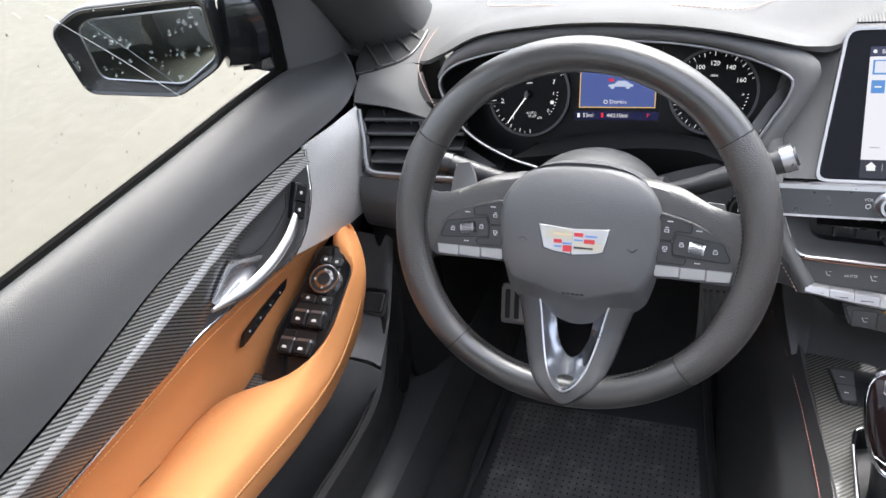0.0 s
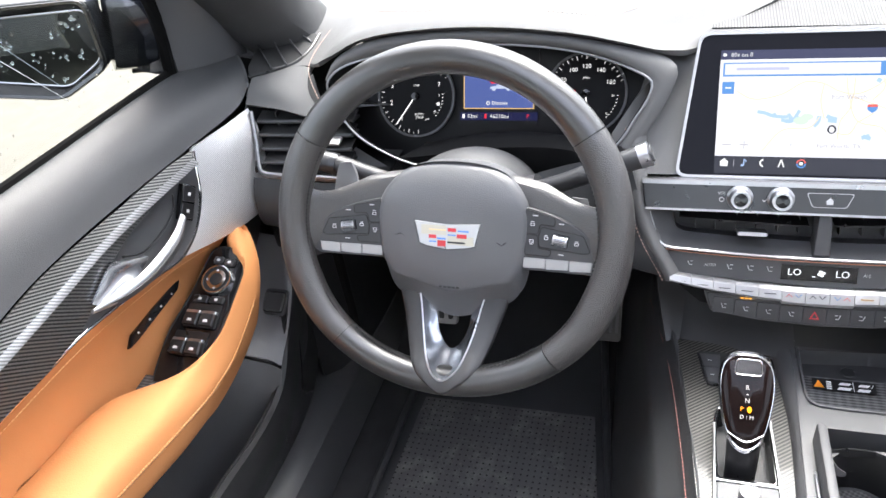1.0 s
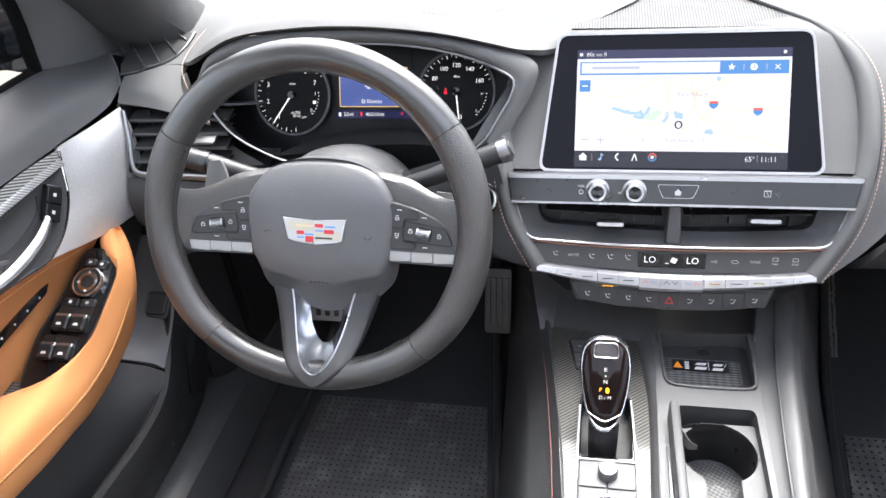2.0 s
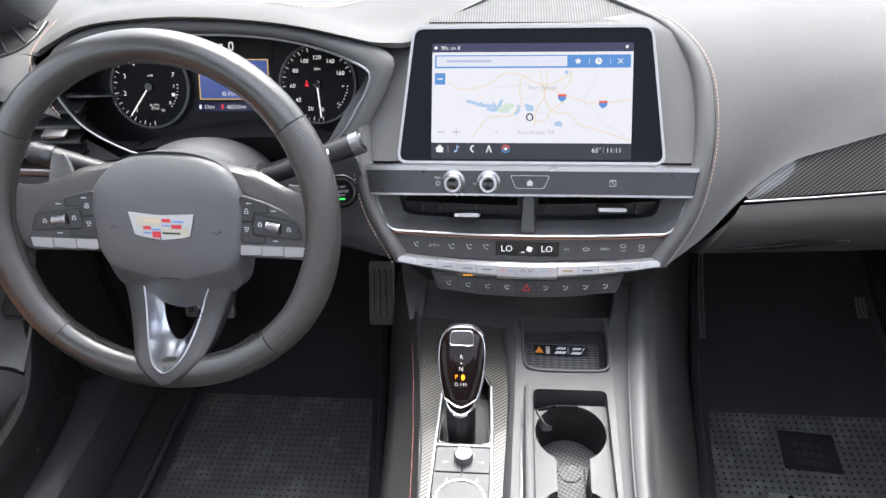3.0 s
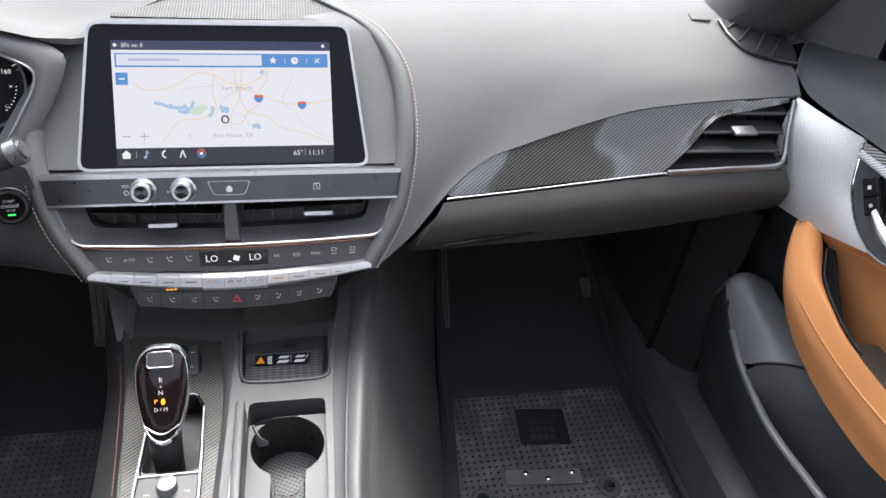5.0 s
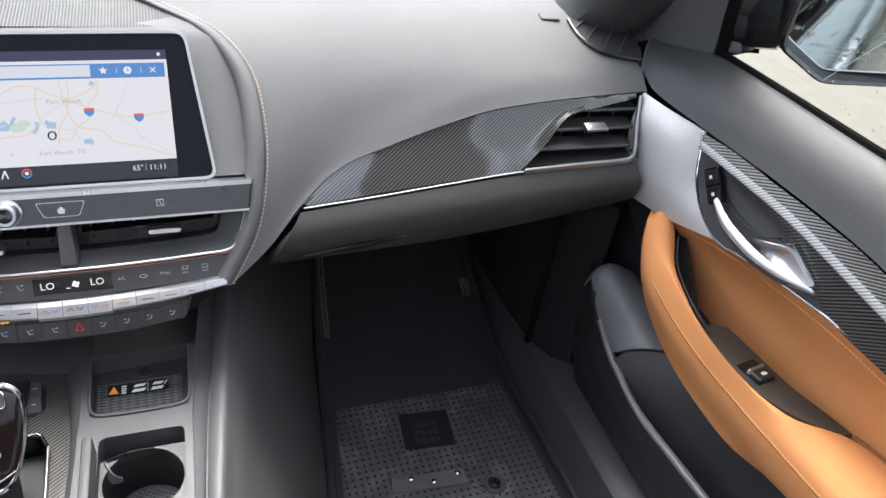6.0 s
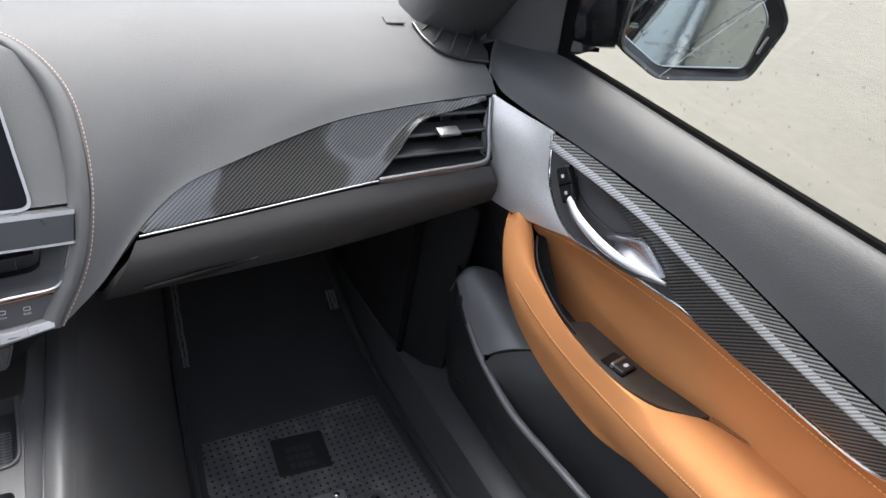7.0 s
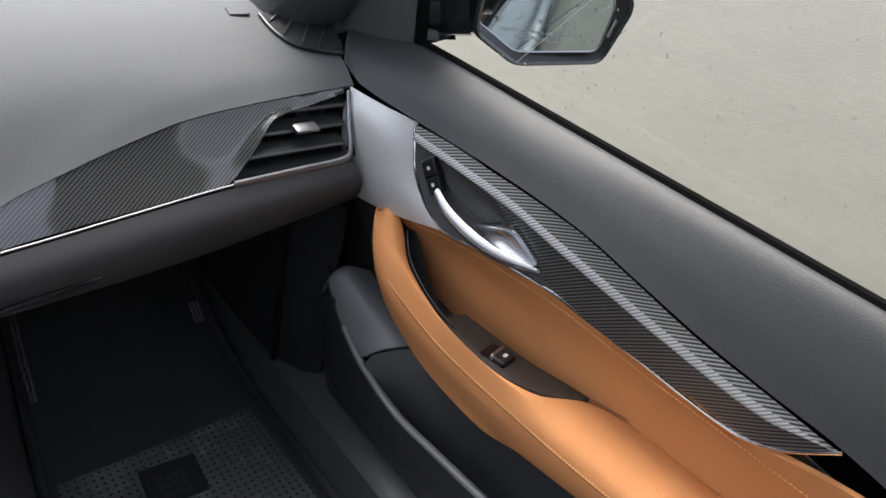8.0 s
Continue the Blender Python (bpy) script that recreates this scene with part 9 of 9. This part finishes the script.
def side_mirror(s, aim):
    """A door mirror; aim is the way its glass faces."""
    mr = thing("door_mirror", (s * 0.90, -0.06, 0.97), "dark wet door mirror with rain drops on its glass", "door mirror", "door mirrors")
    # outline on the shell's own plane: u outwards, h height
    O = [(0.0049, 0.9812), (-0.0600, 1.0124), (-0.064, 1.092), (0.085, 1.099), (0.1240, 1.080), (0.113, 1.0020)]
    G = [(-0.0060, 0.9930), (-0.0582, 1.0225), (-0.0610, 1.080), (0.083, 1.083), (0.1005, 1.074), (0.097, 1.0120)]
    if s > 0:
        O = [(-0.0014, 0.9736), (-0.0667, 1.0109), (-0.066, 1.092), (0.118, 1.097), (0.149, 1.0575), (0.1237, 0.9828)]
        G = [(0.0010, 0.9855), (-0.0585, 1.0204), (-0.062, 1.083), (0.100, 1.085), (0.1205, 1.0588), (0.1141, 0.9975)]
    o, inner = rounded(O, 0.014, 7), rounded(G, 0.012, 7)
    mid = np.array((0.035, 1.036))
    co, si = math.cos(radians(20)), math.sin(radians(20))
    P = lambda u, h, d: (s * (0.857 + u * co - d * si), -0.078 - u * si - d * co, h)   # d: towards the driver
    rows = [[P(mid[0] + (u - mid[0]) * k, mid[1] + (h - mid[1]) * k, d) for u, h in o] for k, d in ((0.30, -0.115), (0.66, -0.098), (0.92, -0.055), (1.0, -0.020), (1.0, 0.0), (0.982, 0.0030), (0.955, 0.0015))]
    part("surround", grid_bm([rows[-1], [P(u, h, -0.012) for u, h in inner]], closed_u=True), HARD_PLASTIC, mr, "black plastic round the glass", solid=0.001)
    part("housing", grid_bm(rows, closed_u=True), PAINT, mr, "dark painted mirror shell", solid=0.002)
    part("shell_edge", tube([P(mid[0] + (u - mid[0]) * 0.985, mid[1] + (h - mid[1]) * 0.985, 0.001) for u, h in o], 0.0030, 8, closed=True), SATIN_BLACK, mr, "black shell edge")
    z = Vector(aim).normalized()
    cen = Vector(P(mid[0] - 0.004, mid[1] + 0.002, -0.009))
    g = plane_at(cen, Vector((0, 0, 1)).cross(z), (0, 0, 1))
    gi = g.inverted()
    pts = []
    for u, h in inner:
        q = Vector(P(u, h, -0.009))
        e = gi @ q
        pts.append(Vector((e.x, e.y, 0)))
    back = slab([(q.x, q.y) for q in pts], 0.002, g)
    glass = part("mirror_glass", back, MIRROR_GLASS, mr, "mirror glass")
    part("glass_edge", tube([g @ Vector((q.x, q.y, 0.002)) for q in pts], 0.0013, 6, closed=True), SATIN_METAL, glass, "bright glass edge")
    rng = random.Random(5 + s)
    drops = []
    for _ in range(110):
        q = rng.choice(pts) * math.sqrt(rng.random()) * 0.95
        r = 0.0006 + 0.0022 * rng.random() ** 2.5
        bm = bmesh.new()
        bmesh.ops.create_icosphere(bm, subdivisions=1, radius=r, matrix=g @ Matrix.Translation((q.x, q.y, 0.002)))
        drops.append(bm)
    part("rain_drops", merged(*drops), WATER, glass, "rain drops", angle=80)
    part("mirror_foot", loft([[P(-0.055, 1.015, -0.05), P(-0.062, 1.05, -0.06), P(-0.055, 1.085, -0.055)], [P(-0.085, 0.990, -0.03), P(-0.09, 1.04, -0.035), P(-0.085, 1.085, -0.04)], [P(-0.12, 0.975, -0.04), P(-0.12, 1.02, -0.05), P(-0.12, 1.09, -0.06)]], 12, 8), PAINT, mr, "dark mirror foot", solid=0.006)
    part("foot_plate", loft([[(s * 0.772, 0.015, 0.978), (s * 0.765, 0.0, 1.05), (s * 0.755, -0.02, 1.11)], [P(-0.066, 0.984, -0.045), P(-0.075, 1.04, -0.05), P(-0.07, 1.09, -0.06)]], 10, 4), PAINT, mr, "dark plate between mirror and window", solid=0.004)
    part("foot_arm", tube([(s * 0.766, 0.012, 1.045), (s * 0.786, -0.012, 1.045), (s * 0.803, -0.032, 1.050)], 0.020, 16, 8, squash=2.6), PAINT, mr, "dark mirror arm")
    part("turn_lamp", tube([P(0.1210, 1.018, 0.003), P(0.1265, 1.040, 0.003)] if s > 0 else [P(0.1105, 1.030, 0.003), P(0.1140, 1.052, 0.003)], 0.0018, 6, 4), SATIN_METAL, mr, "small bright lamp slit")
    if s > 0:
        part("mirror_letters", merged(words("OBJECTS IN MIRROR ARE CLOSER", 0.0066, g @ pose(-0.008, -0.025, 0.0024)), words("THAN THEY APPEAR", 0.0066, g @ pose(-0.006, -0.033, 0.0024))), GREY_PRINT, glass, "etched mirror words")
    # a thin pale line across the mirror
    part("pale_streak", tube([P(0.118, 1.098, 0.004), P(0.06, 1.041, 0.004), P(0.0, 0.978, 0.004)], 0.0006, 5), WHITE_PRINT, mr, "thin pale streak")
    return mr


WATER = bpy.data.materials.new("rain_water")
WATER.use_nodes = True
wb = WATER.node_tree.nodes["Principled BSDF"]
wb.inputs["Transmission Weight"].default_value, wb.inputs["IOR"].default_value, wb.inputs["Roughness"].default_value = 1.0, 1.33, 0.0
side_mirror(1, (-0.490, -1, 0.109))
side_mirror(-1, (0.27, -1, 0.195))


def window_rain(s):
    """Fine drops on the outside of a side window."""
    rng = random.Random(11 + s)
    verts, faces = [], []
    for _ in range(150):
        u, v = rng.random(), rng.random() ** 1.6
        y = -0.03 - 0.62 * u
        z = 0.985 + 0.24 * v
        x = 0.796 - (z - 0.97) * 0.33 + 0.004 * u
        r = rng.uniform(0.0005, 0.0016)
        i = len(verts)
        verts += [(s * (x + 0.0008 * (k == 6)), y + r * math.cos(k * math.pi / 3) * (k < 6), z + 1.15 * r * math.sin(k * math.pi / 3) * (k < 6)) for k in range(7)]
        faces += [(i + k, i + (k + 1) % 6, i + 6) for k in range(6)]
    me = bpy.data.meshes.new("window_rain")
    me.from_pydata(verts, [], faces)
    finish(me, 80)
    me.materials.append(WATER)
    ob = new("window_rain", me)
    return tagged(ob, "fine rain drops on the side window", "rain drops", kind="stuff")


window_rain(1)
window_rain(-1)


def parked_car(at, turn, paint, label):
    """A plain saloon, seen only in the mirrors."""
    c = thing("parked_car", at, label, "car", "parked cars", turn=(0, 0, turn))
    P = lambda pts: [tuple(q) for q in pts]
    prof = [(-2.25, 0.35), (-2.3, 0.62), (-2.1, 0.90), (-1.2, 1.0), (0.9, 1.02), (1.9, 0.98), (2.25, 0.85), (2.3, 0.5), (2.25, 0.32)]
    part("body", loft([[(w, y, 0.3 + (z - 0.3) * k) for y, z in prof] for w, k in ((-0.90, 0.35), (-0.93, 0.75), (-0.78, 1.0), (0.0, 1.03), (0.78, 1.0), (0.93, 0.75), (0.90, 0.35))], 40, 20), paint, c, "painted body", local=True, solid=0.02)
    cab = [(-1.35, 0.98), (-0.55, 1.38), (0.35, 1.43), (1.1, 1.30), (1.75, 1.0)]
    part("cabin_glass", loft([[(w, y, 0.98 + (z - 0.98) * k) for y, z in cab] for w, k in ((-0.76, 0.02), (-0.66, 0.75), (-0.52, 0.97), (0.52, 0.97), (0.66, 0.75), (0.76, 0.02))], 30, 16), PIANO_BLACK, c, "dark cabin glass", local=True)
    part("roof", loft([[(w, y, z) for y, z in ((-0.55, 1.385), (0.35, 1.44), (1.05, 1.32))] for w in (-0.5, 0.0, 0.5)], 12, 8), paint, c, "painted roof", local=True, solid=0.02)
    for x in (-0.84, 0.84):
        for y in (-1.42, 1.38):
            t = lathe([(0.33, -0.11), (0.335, 0.10), (0.22, 0.115), (0.20, 0.09), (0.05, 0.10)], (x, y, 0.33), (0, 90 if x > 0 else -90, 0), 24)
            w = part("wheel", t, RUBBER, c, local=True)
            part("rim", lathe([(0.205, 0.07), (0.19, 0.112), (0.06, 0.10), (0.002, 0.11)], (x, y, 0.33), (0, 90 if x > 0 else -90, 0), 10), SATIN_METAL, w, local=True)
    return c


parked_car((-2.15, -5.2, 0), 8, PAINT, "dark parked saloon behind the driver's side")
parked_car((-4.6, -5.6, 0), 5, material("black_car_paint", (0.012, 0.012, 0.013), 0.2, coat=1.0), "black parked saloon further off")
parked_car((2.7, -7.2, 0), -6, material("silver_car_paint", (0.45, 0.46, 0.47), 0.3, metal=0.5, coat=1.0), "silver parked saloon behind the passenger's side")
